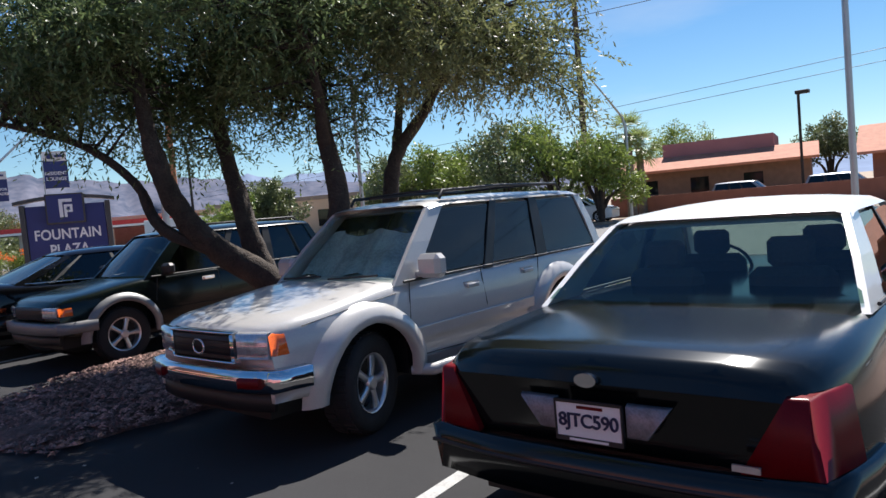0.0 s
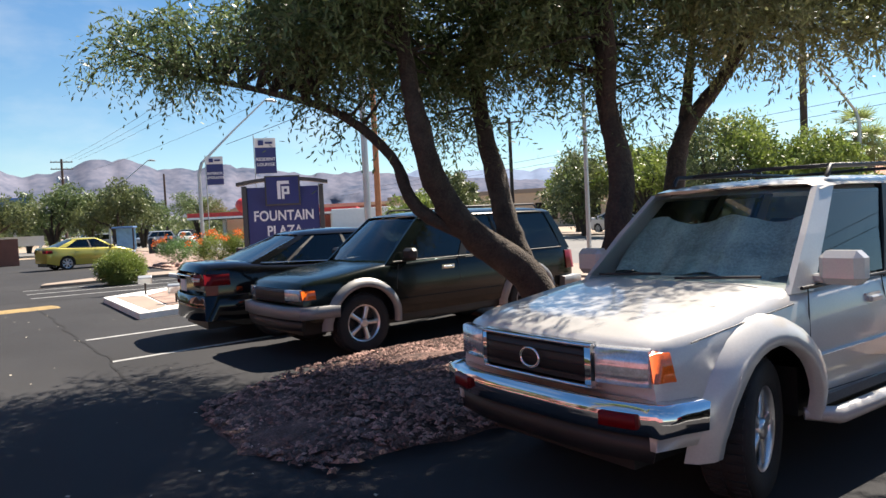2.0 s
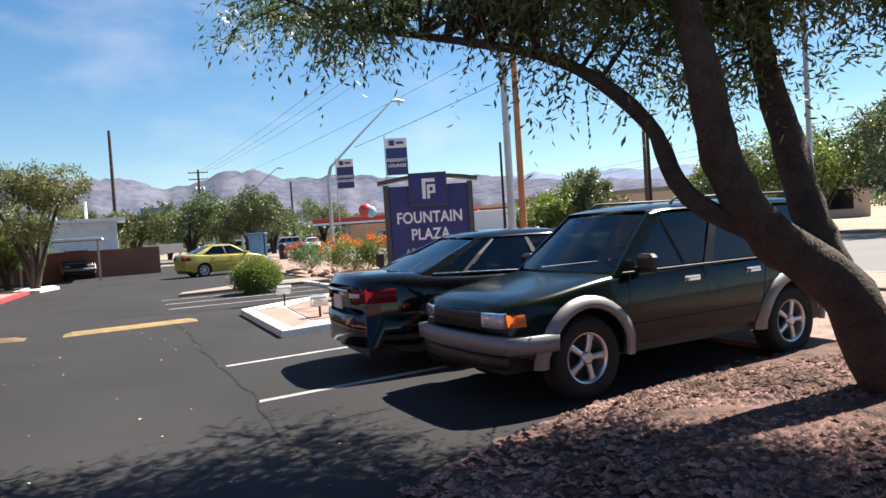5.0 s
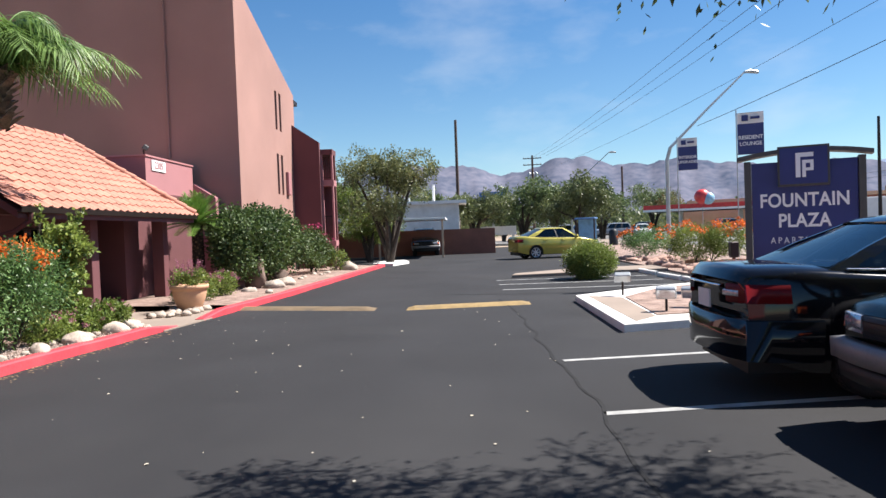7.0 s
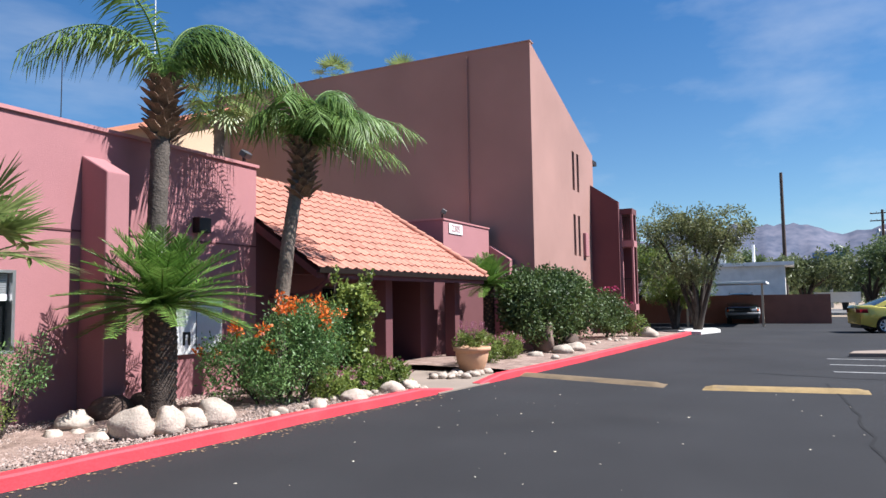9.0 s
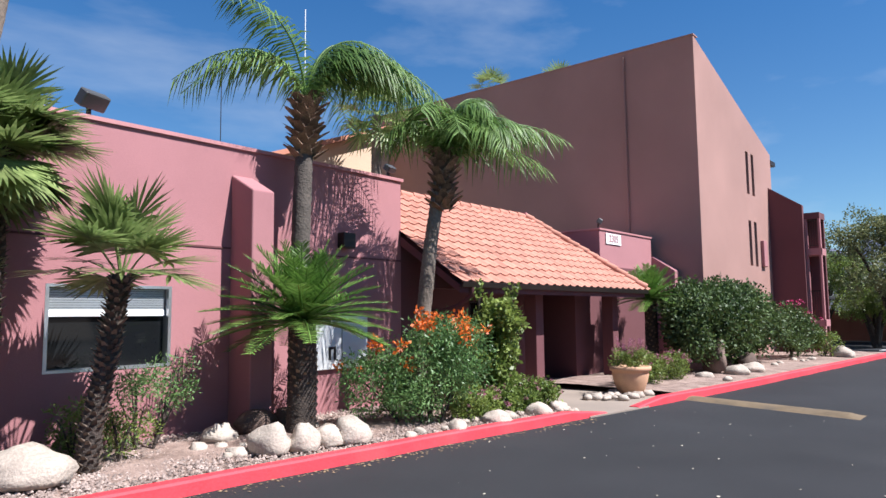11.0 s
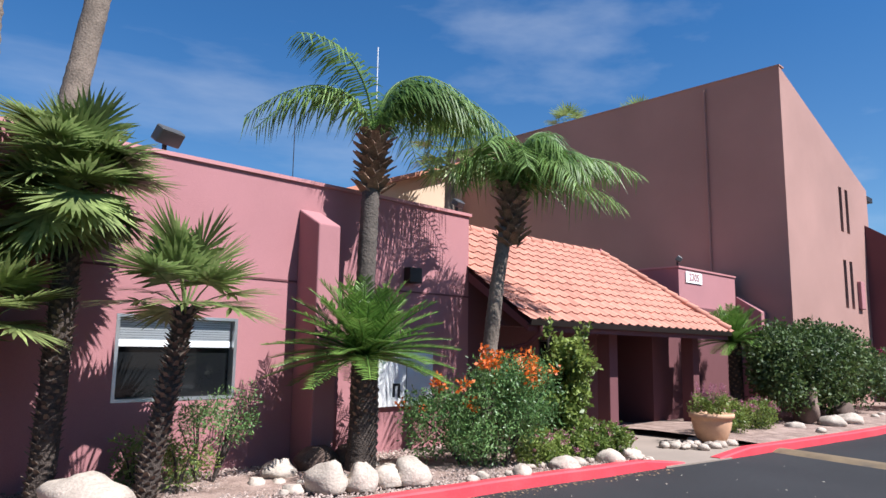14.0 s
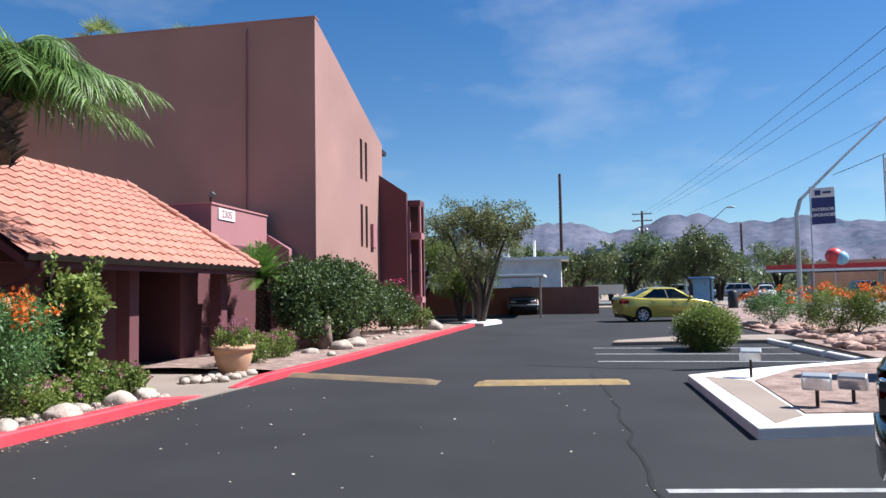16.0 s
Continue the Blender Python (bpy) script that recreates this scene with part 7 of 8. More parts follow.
for c in range(COURSES):
    s = slope * c / COURSES
    y, z = EY + 0.06 - math.cos(ang) * s, EZ - 0.06 + math.sin(ang) * s
    right = -23.32 + 0.76 * c / COURSES
    n = int((-16.26 - right) / TW)
    for i in range(n + 1):
        m = Matrix.Translation((-16.26 - (i + 1) * TW, y, z)) @ Matrix.Rotation(-ang, 4, "X") @ Matrix.Rotation(radians(rng.uniform(-0.5, 0.5)), 4, "Z")
        part("tile", tile, None, roof, place=m)
        count += 1
for c in range(13):
    a, b = lerp((-23.34, EY + 0.05, EZ - 0.01), (-22.56, RY, RZ), c / 13), lerp((-23.34, EY + 0.05, EZ - 0.01), (-22.56, RY, RZ), (c + 1.15) / 13)
    part("verge_tile", Mesh().tube([a + Vector((0, 0, 0.03)), b + Vector((0, 0, 0.015))], [0.085, 0.07], 8), M_TILE, roof)
for i in range(16):
    x = -16.3 - i * 0.39
    part("ridge_tile", Mesh().tube([(x, RY, RZ - 0.02), (x - 0.42, RY, RZ - 0.03)], [0.10, 0.085], 8), M_TILE, roof)

# ---- distance: street furniture, far buildings, trees and mountains ----
def pole(name, x, y, top, r, material, label, arms=(), cans=0, rz=0):
    p = thing(name, label, "utility pole", pose(x, y, 0, 0, 0, rz), group="street poles")
    part("shaft", Mesh().tube([(0, 0, -0.1), (0, 0, top * 0.5), (0, 0, top)], [r, r * 0.85, r * 0.7], 10), material, p)
    for z, w in arms:
        cb = part("crossarm", Mesh().box(-w, w, -0.05, 0.05, z - 0.06, z + 0.06), M_POLE, p)
        for k in (-0.9, -0.45, 0.45, 0.9):
            part("insulator", Mesh().tube([(k * w, 0, z + 0.06), (k * w, 0, z + 0.2)], [0.035, 0.05], 8), M_GALV, cb)
    for i in range(cans):
        a = -0.5 + 0.5 * i
        part("transformer", Mesh().tube([(a, 0.35, top - 3.2), (a, 0.35, top - 2.4), (a, 0.35, top - 2.3)], [0.22, 0.22, 0.1], 12), M_GALV, p, "grey transformer can")
    return p


def bearing(ex, ey, az, d):
    return ex - d * math.cos(radians(az)), ey + d * math.sin(radians(az))


pole("utility_pole", *bearing(-5.8, 1.16, -0.2, 75), 13.2, 0.2, M_POLE, "dark weathered wooden utility pole")
pole("utility_pole", *bearing(-5.8, 1.16, 5.9, 100), 11.6, 0.2, M_POLE, "wooden utility pole with crossarms and transformers", ((11.2, 1.3), (10.3, 1.3)), 3, 80)
pole("utility_pole", *bearing(-5.8, 1.16, 12.9, 110), 10.2, 0.2, M_POLE, "dark weathered wooden utility pole")
pole("utility_pole", *bearing(-4.9, 1.13, 41.3, 62), 10.2, 0.18, M_POLE, "wooden utility pole with a crossarm across the street", ((9.9, 1.2),), 0, 40)
pole("utility_pole", *bearing(-0.15, 0.91, 59.3, 45), 15.0, 0.22, M_POLE, "tall dark wooden utility pole", ((11.8, 0.9),), 0, 60)
pole("utility_pole", *bearing(-1.54, 0.87, 39.5, 55), 9.0, 0.15, M_DARKMETAL, "dark slim pole across the street")
pole("steel_pole", *bearing(-4.9, 1.13, 31.0, 22), 12.5, 0.13, M_GALV, "pale grey steel pole by the sidewalk")
pole("wood_pole", *bearing(-4.9, 1.13, 31.9, 22.6), 12.0, 0.12, mat("orange_brown_wood", (0.36, 0.16, 0.08), 0.9, vary=0.25, scale=2, fine=20), "orange-brown wooden pole by the sidewalk")
pole("steel_pole", *bearing(-0.15, 0.91, 77.9, 14.0), 9.5, 0.06, M_GALV, "grey galvanised steel pole by the sidewalk")
pole("steel_pole", *bearing(-0.15, 0.91, 41.1, 16.5), 7.5, 0.05, M_GALV, "slim grey steel pole beyond the olive trees")
pole("steel_pole", *bearing(-5.8, 1.16, 30.4, 60), 8.6, 0.14, M_DARKMETAL, "dark pole behind the monument sign")


def street_lamp(x, y, bend, tip, material, label):
    l = thing("street_lamp", label, "street lamp", pose(x, y, 0), group="street lamps")
    part("shaft", Mesh().tube([(0, 0, -0.1), (0, 0, bend[2] - 0.6), (bend[0] * 0.15, bend[1] * 0.15, bend[2])], [0.11, 0.09, 0.08], 10), material, l)
    b = Vector((bend[0] * 0.15, bend[1] * 0.15, bend[2]))
    t = Vector(tip)
    part("arm", Mesh().tube([b, lerp(b, t, 0.5) + Vector((0, 0, 0.05)), t], [0.07, 0.05, 0.04], 8), material, l)
    d = Vector((tip[0], tip[1], 0)).normalized()
    part("lamp_head", Mesh().tube([t, t + d * 0.3 + Vector((0, 0, 0.05)), t + d * 0.75], [0.06, 0.11, 0.08], 8), M_GALV, l)


street_lamp(*bearing(-5.8, 1.16, 16.3, 36), (0.5, 1, 5.1), (-0.9, 4.2, 8.8), M_GALV, "grey curved-arm street lamp")
street_lamp(*bearing(-5.8, 1.16, 8.9, 75), (0.5, 1, 5.5), (0.2, 4.0, 9.0), M_GALV, "grey curved-arm street lamp far along the street")
street_lamp(*bearing(-0.15, 0.91, 62.5, 42), (-0.6, -1, 5.9), (-0.5, -3.4, 8.4), M_GALV, "grey angled-arm street lamp across the road")
pl_ = thing("parking_lamp", "black box-head parking lamp", "street lamp", pose(*bearing(-0.15, 0.91, 74.7, 50), 0))
part("shaft", Mesh().tube([(0, 0, 0), (0, 0, 6.8)], 0.09, 8), M_DARKMETAL, pl_)
part("lamp_head", Mesh().box(-0.15, 0.65, -0.2, 0.2, 6.75, 6.98, 0.03), M_DARKMETAL, pl_)


def wire(name, a, b, sag, r=0.018):
    pts = [lerp(a, b, i / 16) - Vector((0, 0, sag * 4 * (i / 16) * (1 - i / 16))) for i in range(17)]
    solid(name, Mesh().tube(pts, r, 5), M_BLACK, "thin black overhead wire between poles", "cable", group="overhead wires")


for k, (oy, oz) in enumerate(((0, 0), (0.9, 0.05), (1.8, 0.1), (3.4, -1.2))):
    wire("overhead_wire", (-104, 11.5 + oy, 11.3 + oz), (-14, 15.2 + oy * 1.5, 12.6 + oz), 0.8, 0.013)
wire("overhead_wire", (-140, 68, 8.2), (60, 46, 11.2), 1.0, 0.02)
wire("overhead_wire", (-140, 68, 7.4), (60, 46, 10.4), 1.0, 0.02)
wire("overhead_wire", (-22.8, 39.6, 13.5), (40, 46, 14.2), 0.6, 0.02)
wire("overhead_wire", (-22.8, 39.6, 12.6), (40, 46, 13.2), 0.6, 0.02)
wire("overhead_wire", (-41, 13, 6.2), (-8, 21, 11.0), 0.5, 0.014)


def tree(name, label, x, y, h, spread, material, count, leaf, seed, trunk=0.12, low=0.35, masses=7, group="far trees"):
    rng.seed(seed)
    root = thing(name, label, "tree", pose(x, y, 0), group)
    T, F = Mesh(), Mesh()
    for k in range(masses):
        a = k * 2.4 + rng.uniform(-0.4, 0.4)
        rr = spread * rng.uniform(0.25, 0.75) * (0 if k == 0 else 1)
        c = Vector((math.cos(a) * rr, math.sin(a) * rr, h * (low + (0.92 - low) * rng.uniform(0.25, 1.0) * (1 - 0.35 * rr / spread))))
        limb(T, [(rng.uniform(-0.1, 0.1), rng.uniform(-0.1, 0.1), 0), (c.x * 0.25, c.y * 0.25, h * low * 0.8), (c.x * 0.7, c.y * 0.7, c.z * 0.8), c], trunk, trunk * 0.2, 7, 0.1)
        s = spread * rng.uniform(0.34, 0.52)
        n = count // masses
        for _ in range(max(3, n // 70)):
            d = Vector((rng.gauss(0, 1), rng.gauss(0, 1), rng.gauss(0, 0.8)))
            d = d.normalized() * rng.uniform(0.2, 1) ** 0.6
            leaves(F, c + d * s, s * 0.32, 70, leaf, 0.45, 0.15, 0.3, rng)
    part("trunk", T, M_TRUNK, root)
    part("crown", F, material, root, recalc=False)
    return root


tree("mesquite_tree", "grey-green mesquite tree in a white-kerbed island", -38.3, -2.2, 5.7, 2.3, M_OLIVE_DRY, 22000, 0.12, 1, 0.13, 0.30, 9)
tree("mesquite_tree", "bright green drooping tree behind the carport", -41.5, -3.6, 4.3, 1.9, M_LIME, 14000, 0.13, 2, 0.12, 0.25, 6)
tree("mesquite_tree", "grey-green tree beyond the balcony wing", -44.0, -6.2, 6.2, 2.6, M_OLIVE, 15000, 0.14, 3, 0.14, 0.3, 8)
solid("tree_island", Mesh().prism([(-37.2, -2.9), (-36.6, -1.9), (-38.6, -1.35), (-40.2, -1.7), (-39.4, -2.8)], -0.05, 0.12), M_CONC_W, "small island with a white-painted kerb", "island", "structure", bevel=0.015)
for i, (az, d, h, s) in enumerate(((1.0, 62, 5.6, 3.4), (5.0, 66, 6.0, 3.6), (7.5, 68, 6.2, 3.6), (9.6, 64, 6.2, 3.8), (11.3, 72, 5.6, 3.2), (-3.0, 66, 5.2, 3.2), (3.4, 82, 5.0, 3.4), (15.2, 110, 7.0, 4.4))):
    x, y = bearing(-5.8, 1.16, az, d)
    tree("mesquite_tree", "grey-green mesquite tree along the cross street", x, y, h, s, M_OLIVE if i % 3 else M_FARLEAF, 10000, 0.26, 40 + i, 0.16, 0.42, 7)
for i, (ex, ey, az, d, h, s) in enumerate(((-4.9, 1.13, 33.5, 48, 3.6, 2.6), (-4.9, 1.13, 36.5, 50, 4.6, 3.0), (-4.9, 1.13, 47, 52, 5.0, 3.2), (-1.54, 0.87, 45, 46, 4.8, 3.2), (-1.54, 0.87, 50, 44, 5.6, 3.6), (-0.15, 0.91, 53, 42, 6.0, 3.8), (-0.15, 0.91, 57, 42, 6.2, 3.6), (-0.15, 0.91, 49, 52, 5.4, 3.6), (-0.15, 0.91, 66.5, 75, 8.2, 4.4), (-0.15, 0.91, 76.5, 70, 7.6, 3.4), (-0.15, 0.91, 60.2, 40, 4.6, 2.8))):
    x, y = bearing(ex, ey, az, d)
    tree("street_tree", "round green tree across the street", x, y, h, s, M_FARLEAF if i % 2 else M_LIME, 9000, 0.24, 60 + i, 0.16, 0.35, 7)
rng.seed(90)
tall_trunk(bearing(-0.15, 0.91, 62.6, 46), [(0, 0, 0), (0, 0, 2.5), (0, 0, 5.2)], 0.28, "fan palm with a full skirted crown across the street")
rng.seed(91)
tall_trunk(bearing(-0.15, 0.91, 63.4, 48), [(0, 0, 0), (0, 0, 2), (0, 0, 4.4)], 0.28, "fan palm with a full crown across the street")
rng.seed(99)
FS = Mesh()
for i in range(120):
    az = rng.uniform(-12, 60)
    d = rng.uniform(120, 240)
    x, y = bearing(-5, 1, az, d)
    leaves(FS, (x, y, rng.uniform(1.5, 3.0)), (rng.uniform(3, 7), rng.uniform(3, 7), rng.uniform(1.8, 3.4)), 260, 0.8, 0.6, 0.3, 0, rng)
solid("far_scrub", FS, M_FARLEAF, "hazy green trees and scrub in the distance", "trees", "stuff", recalc=False)

# carport, block wall and pale house at the end of the lot
solid("boundary_wall", Mesh().box(-49.2, -49.0, -16, 3.2, -0.1, 1.55), M_BRICKRED, "dark red-brown block boundary wall", "wall", "structure")
cp = thing("carport", "white flat-roofed metal carport", "carport", pose(-46.5, -3.6, 0))
part("canopy", Mesh().box(-2.4, 2.4, -7.2, 3.9, 2.10, 2.22), M_WHITE, cp, "flat white metal canopy", 0.01)
for y in (-7, -3.4, 0.2, 3.7):
    for x in (2.0,):
        part("post", Mesh().box(x - 0.05, x + 0.05, y - 0.05, y + 0.05, 0, 2.1), M_TAN, cp)
ph = thing("pale_house", "pale low house with a flat roof beyond the wall", "building", pose(-64, -6, 0))
part("wall", Mesh().box(-5, 3, -6, 7, 0, 3.6), M_CONC_W, ph)
part("roof", Mesh().box(-5.3, 3.3, -6.3, 7.6, 3.6, 3.85), M_WHITE, ph)
part("roof_unit", Mesh().box(0, 1.4, 1.5, 3.0, 3.85, 4.7, 0.04), M_GALV, ph)
part("vent_pipe", Mesh().tube([(1.5, 5, 3.85), (1.5, 5, 5.2)], 0.1, 8), M_WHITE, ph)
bs = thing("bus_shelter", "blue bus shelter beside the street", "bus shelter", pose(*bearing(-5.8, 1.16, 10.0, 56), 0, 0, 0, 70))
part("roof", Mesh().box(-0.8, 0.8, -0.6, 0.8, 1.95, 2.1, 0.04), mat("blue_metal", (0.05, 0.14, 0.3), 0.5), bs)
part("back_panel", Mesh().box(-0.7, 0.7, 0.6, 0.66, 0.3, 1.95), mat("light_blue_panel", (0.15, 0.35, 0.55), 0.4), bs)
for x in (-0.7, 0.7):
    part("post", Mesh().box(x - 0.05, x + 0.05, -0.5, -0.4, 0, 1.95), M_DARKMETAL, bs)
tb = thing("trash_bin", "black street litter bin", "bin", pose(*bearing(-5.8, 1.16, 12.1, 50), 0))
part("bin", Mesh().tube([(0, 0, 0), (0, 0, 1.0), (0, 0, 1.15)], [0.3, 0.32, 0.2], 12), M_BLACK, tb)
gs = thing("fuel_station", "white and red fuel station canopy", "building", pose(*bearing(-5.8, 1.16, 21.5, 105), 0, 0, 0, 60))
part("canopy", Mesh().box(-12, 12, -5, 5, 3.0, 3.9), mat("red_fascia", (0.55, 0.04, 0.04), 0.5), gs, "red fascia canopy")
part("canopy_band", Mesh().box(-12.05, 12.05, -5.05, 5.05, 3.0, 3.3), M_WHITE, gs)
for x in (-8, 0, 8):
    part("column", Mesh().box(x - 0.25, x + 0.25, -0.25, 0.25, 0, 3.0), M_WHITE, gs)
part("shop", Mesh().box(-10, 10, 8, 14, 0, 3.0), M_TAN, gs)
bl_ = thing("balloon", "large red and pale blue advertising balloon", "balloon", pose(*bearing(-5.8, 1.16, 18.8, 95), 3.2))
part("envelope_red", Mesh().blob((0, 0, 1.4), (1.0, 1.0, 0.95), 14, 0.02), mat("red_balloon", (0.6, 0.05, 0.05), 0.4), bl_, "red balloon skin")
part("envelope_blue", Mesh().blob((0.4, 0.6, 1.15), (0.8, 0.75, 0.8), 14, 0.02), mat("pale_blue_balloon", (0.25, 0.45, 0.6), 0.4), bl_, "pale blue panel")
part("tether", Mesh().tube([(0, 0, 0.1), (0, 0, -3.2)], 0.05, 6), M_GALV, bl_)
wt_ = thing("white_tank_truck", "white box trailer parked beside the street", "truck", pose(-70.2, 37.9, 0, 0, 0, 45))
part("box_body", Mesh().box(-4.5, 4.5, -1.2, 1.2, 0.9, 3.1, 0.05), M_WHITE, wt_)
for x in (-3.6, -2.6, 3.4):
    part("wheel", Mesh().tube([(x, -1.2, 0.5), (x, 1.2, 0.5)], 0.5, 14), M_RUBBER, wt_)
bsn = thing("blue_sign", "blue roadside sign on posts", "sign", pose(*bearing(-5.8, 1.16, 2.6, 92), 0, 0, 0, 85))
part("panel", Mesh().box(-1.7, 1.7, -0.1, 0.1, 5.0, 6.3), mat("sign_blue", (0.03, 0.13, 0.4), 0.5), bsn)
part("post", Mesh().box(-0.15, 0.15, 0.1, 0.3, 0, 6.2), M_GALV, bsn)
lb = thing("lane_barrier", "white sign board on a low stand", "sign", pose(*bearing(-5.8, 1.16, 3.0, 64), 0, 0, 0, 90))
part("board", Mesh().box(-1.6, 1.6, -0.05, 0.05, 0.9, 1.7), M_WHITE, lb)
part("leg", Mesh().box(-1.4, -1.2, -0.1, 0.1, 0, 0.9).box(1.2, 1.4, -0.1, 0.1, 0, 0.9), M_WHITE, lb)

# across the street: low brown building with tile skirt and a block wall
rb_b = thing("brown_building", "low brown building with a red tile skirt roof", "building", pose(-21.5, 58.5, 0, 0, 0, 14))
# The wall's brown is darkened so that this facade reads as shaded.
part("wall", Mesh().box(-8.5, 6.0, -1.0, 8, 0, 3.3), mat("brown_stucco_darkened_for_shade", (0.22, 0.12, 0.08), 0.9, vary=0.15), rb_b)
part("tile_skirt", Mesh().slab([(-2.4, 3.1), (0.6, 4.25), (0.6, 4.0), (-2.3, 2.9)], 0, -9.2, 6.6), M_TILE_FAR, rb_b, "red tile skirt roof")
part("parapet", Mesh().box(-5.0, 3.5, 0.4, 7.5, 3.3, 5.25), M_PINK, rb_b, "pink parapet")
for x in (-6, -2, 2):
    part("window", Mesh().box(x - 0.7, x + 0.7, -1.05, -0.99, 0.9, 2.3), M_GLASS_D, rb_b)
rb2 = thing("brown_building", "low brown building with a red tile roof beside the street", "building", pose(-5.0, 63.0, 0, 0, 0, 8))
part("wall", Mesh().box(-7, 12, -1.0, 8, 0, 3.2), M_BRICKRED, rb2)
part("tile_roof", Mesh().slab([(-2.2, 3.0), (3.0, 5.2), (9, 3.2), (-2.2, 2.8)], 0, -8, 13), M_TILE_FAR, rb2, "red tile roof")
solid("street_wall", Mesh().box(-24, 40, 43.9, 44.15, -0.1, 1.2), M_BRICKRED, "red-brown block wall across the street", "wall", "structure")
fb_ = thing("commercial_building", "long low tan commercial building across the street", "building", pose(-62, 58, 0, 0, 0, 35))
part("wall", Mesh().box(-22, 16, 0, 12, 0, 4.0), M_TAN, fb_)
part("parapet", Mesh().box(-22.1, 16.1, -0.1, 12.1, 4.0, 4.5), M_CONC, fb_)
for x in range(-18, 15, 5):
    part("window", Mesh().box(x, x + 2.6, -0.06, 0.01, 0.8, 2.8), M_GLASS_D, fb_)
fb2 = thing("commercial_building", "low brick commercial building beyond the street", "building", pose(-104, 52, 0, 0, 0, 50))
part("wall", Mesh().box(-20, 14, 0, 12, 0, 4.2), M_BRICKRED, fb2)
part("parapet", Mesh().box(-20.1, 14.1, -0.1, 12.1, 4.2, 4.7), M_TAN, fb2)
solid("far_pavement", Mesh().box(-300, 300, 34.02, 37, -0.2, 0.08), M_CONC, "pale concrete sidewalk across the street", "pavement", "structure")

# ---- parked cars farther off ----
PY = paint("yellow_green_paint", (0.44, 0.38, 0.07), 0.35, 0.25, 0.05)
PYD = dict(PSD, L=4.37, W=1.72, axles=(0.85, 3.42), r=0.31, spokes=7, belt=[(0, 0.62), (0.15, 0.70), (1.1, 0.88), (3.0, 0.95), (4.1, 0.98), (4.37, 0.90)], top=[(0, 0.66), (0.1, 0.74), (0.4, 0.84), (1.2, 0.98), (2, 0.98), (3.1, 1.02), (3.9, 1.10), (4.3, 1.08), (4.37, 0.98)],
           under=[(0, 0.22), (0.5, 0.2), (3.8, 0.22), (4.37, 0.34)], cabin=dict(belt=0.94, rbelt=1.05, roof=1.40, wb=0.76, wr=0.55, fb=1.0, ft=1.8, rt=3.05, rb=3.9, bow=0.14, panes=((0.05, 0.42), (0.455, 0.86)), seats=(2.0, 2.9)))
cy = Car("yellow_sedan", "bright yellow-green compact sedan parked across the lot", "car", pose(-40.4, 7.7, 0, 0, 0, 195), PYD, PY)
for sx in (1, -1):
    cy.seam([(1.15, 0.3), (1.12, 0.6), (1.2, 0.92)], sx)
    cy.seam([(2.2, 0.26), (2.18, 0.6), (2.18, 0.93)], sx)
    cy.seam([(3.1, 0.62), (3.06, 0.75), (3.12, 0.95)], sx)
cy.handle(2.05, 0.84, PY)
cy.handle(2.95, 0.86, PY)
cy.mirror(1.4, 1.0, PY, (0.2, 0.12, 0.14))
cy.wrap("tail_light", 1, 0.5, 0.85, 0.78, 0.94, 0.025, M_LENS_R, "red tail light", 5, back=0.25)
cy.wrap("headlight", 0, 0.45, 0.78, 0.60, 0.72, 0.02, M_LENS_C, "clear headlight", 5, back=0.25)
PWt = paint("white_car_paint", (0.72, 0.72, 0.71), 0.0, 0.3, 0.05)
w1 = Car("white_sedan", "white sedan parked across the street", "car", pose(-19.5, 36.5, 0.08, 0, 0, 100), dict(PYD), PWt, "cars across the street")
w1.wrap("tail_light", 1, 0.5, 0.85, 0.78, 0.94, 0.025, M_LENS_R, "red tail light", 5, back=0.25)
g1 = Car("grey_suv", "grey sport utility parked along the street", "car", pose(-24, 41.5, 0, 0, 0, 95), dict(PRD), paint("grey_car_paint", (0.25, 0.26, 0.28), 0.4, 0.3, 0.05), "cars across the street")
for x, y, rz in ((-14, 48, 95), (-8.5, 48.5, 92), (-3, 48, 95), (-33, 38, 92), (-83, 9, 10), (-86, 16, 12), (-79, 20, 80)):
    copy_thing(g1.root if (x + y) % 2 < 1 else w1.root, pose(x, y, 0.0, 0, 0, rz))
k1 = copy_thing(cr.root, pose(-47.8, -1.0, 0, 0, 0, 95))
tagged(k1, "dark car parked under the carport", "car")
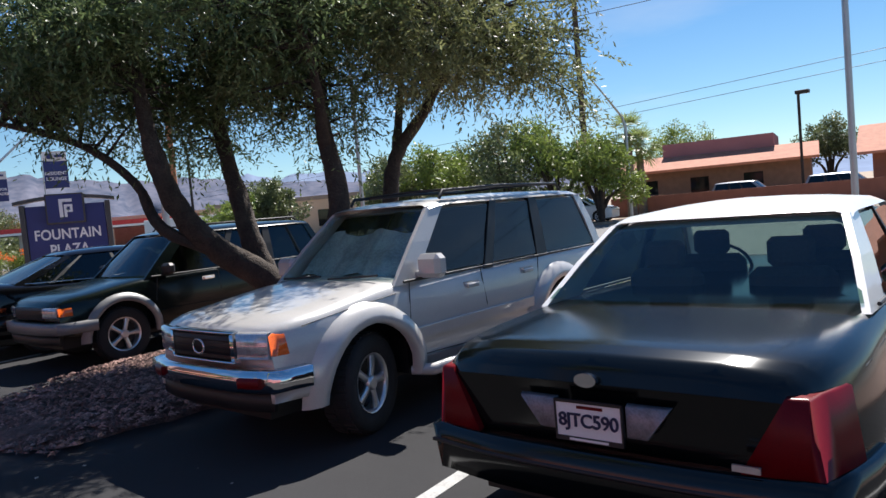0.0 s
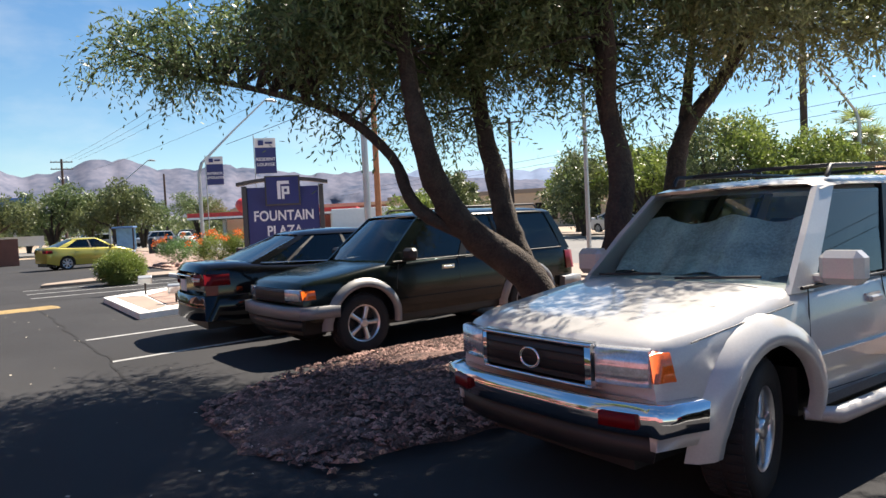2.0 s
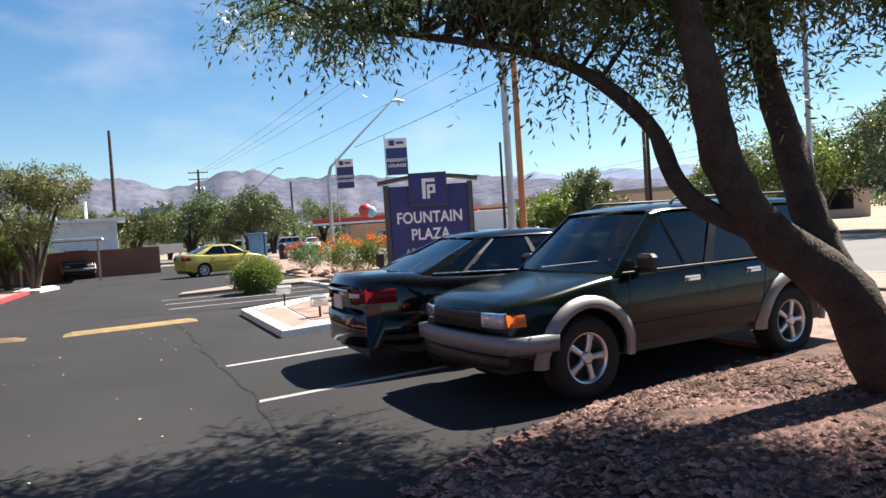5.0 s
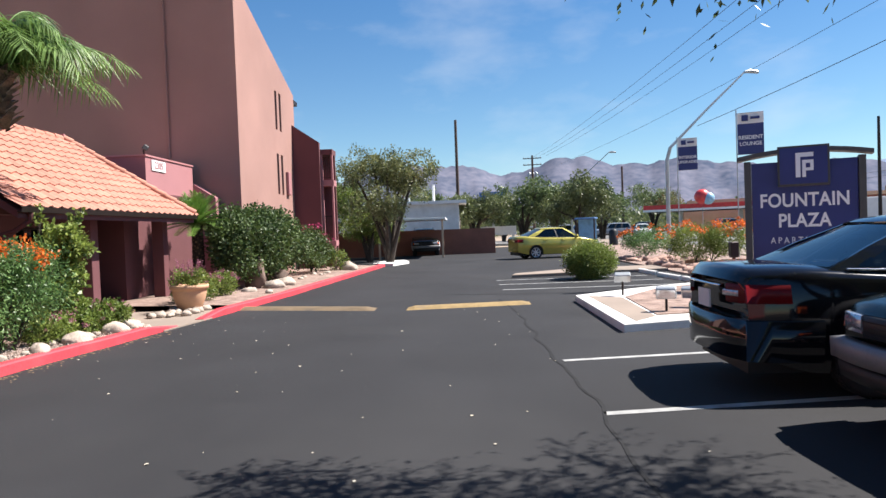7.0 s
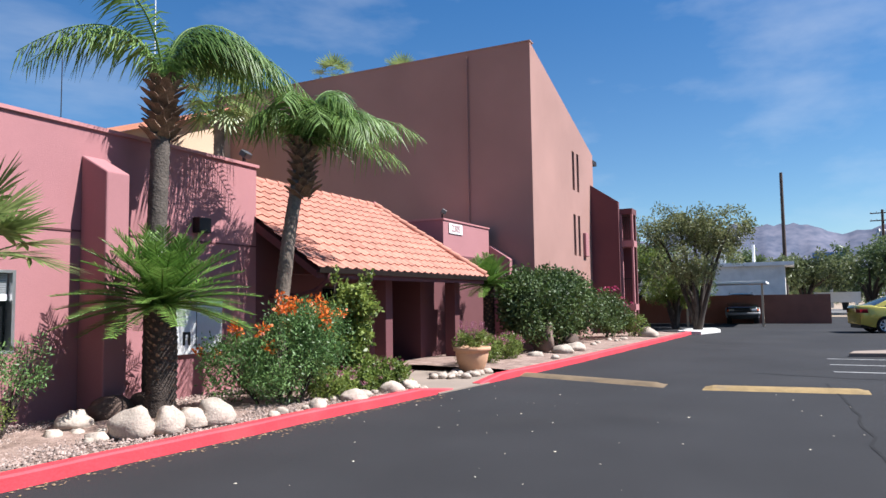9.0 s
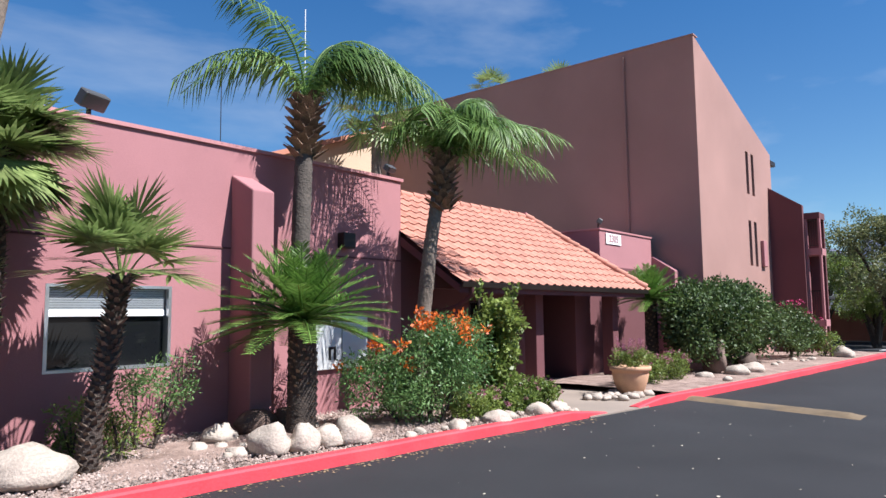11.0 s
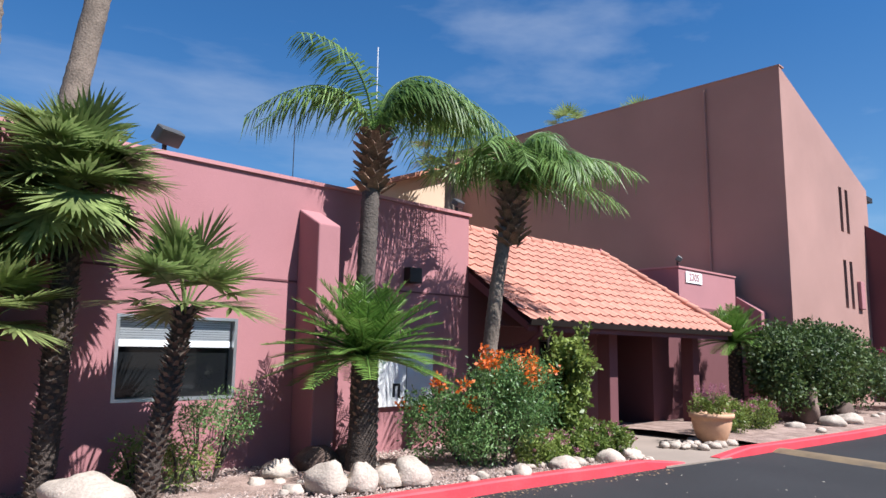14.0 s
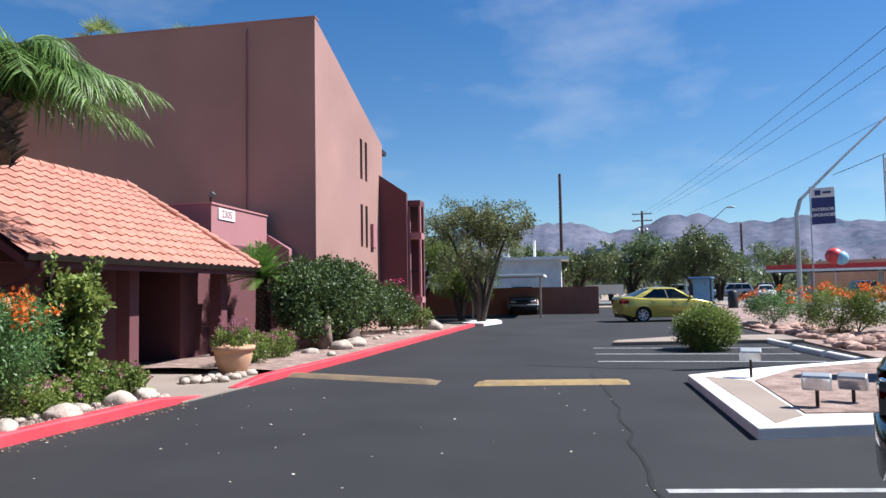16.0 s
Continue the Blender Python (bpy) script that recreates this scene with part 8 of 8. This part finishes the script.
for x, y, rz in ((-90, 22, 60), (-95, 14, 10), (-70, 26, 88)):
    copy_thing(cr.root, pose(x, y, 0.0, 0, 0, rz))

# ---- mountains ----
def ridge(name, dist, az0, az1, heights, material, label, seed):
    n, rows = 260, 14
    vs = []
    for j in range(rows + 1):
        for i in range(n + 1):
            az = az0 + (az1 - az0) * i / n
            e = table(az, heights)
            hgt = dist * math.tan(radians(e))
            f = j / rows
            p = Vector((az * 0.55, f * 2.2, seed))
            hgt = hgt * (1 + 0.13 * noise.fractal(Vector((az * 0.45, seed, 0)), 1.0, 2.0, 6)) * f ** 1.2
            fold = 0.30 * (noise.fractal(p, 0.9, 2.1, 5)) * math.sin(math.pi * min(1, f * 1.02))
            d = dist * (1 - 0.22 * (1 - f) + 0.055 * fold * 2)
            x, y = bearing(-5, 1, az, d)
            vs.append((x, y, max(-1, hgt * (1 + fold * 0.45))))
    fs = [(j * (n + 1) + i, j * (n + 1) + i + 1, (j + 1) * (n + 1) + i + 1, (j + 1) * (n + 1) + i) for j in range(rows) for i in range(n)]
    solid(name, Mesh().add(vs, fs, True), material, label, "mountains", "structure")


# Distance haze is mixed into both rock colours, paler and bluer farther off.
M_MTN = mat("haze_tinted_mountain_rock", (0.095, 0.12, 0.18), 1.0, vary=0.3, scale=0.010, fine=0.05, color2=(0.17, 0.17, 0.215), spec=0.0)
M_MTN2 = mat("haze_blue_tinted_mountain", (0.20, 0.25, 0.35), 1.0, vary=0.10, scale=0.01, fine=0.04, spec=0.0)
ridge("backdrop_mountains", 1900, -40, 75, [(-40, 2.2), (-14, 4.2), (-5, 5.0), (0, 5.3), (3, 4.5), (6, 4.8), (8.5, 5.5), (11, 5.2), (14, 4.7), (17, 4.9), (21, 4.3), (28, 4.0), (36, 3.2), (50, 2.0), (75, 1.0)], M_MTN, "purple-brown desert mountain range with haze mixed into its colour", 3.0)
ridge("backdrop_mountains_far", 2350, 10, 120, [(10, 2.0), (20, 3.2), (31, 3.8), (40, 3.7), (50, 3.6), (60, 2.6), (80, 1.4), (120, 0.8)], M_MTN2, "far mountain range tinted pale blue for haze", 9.0)
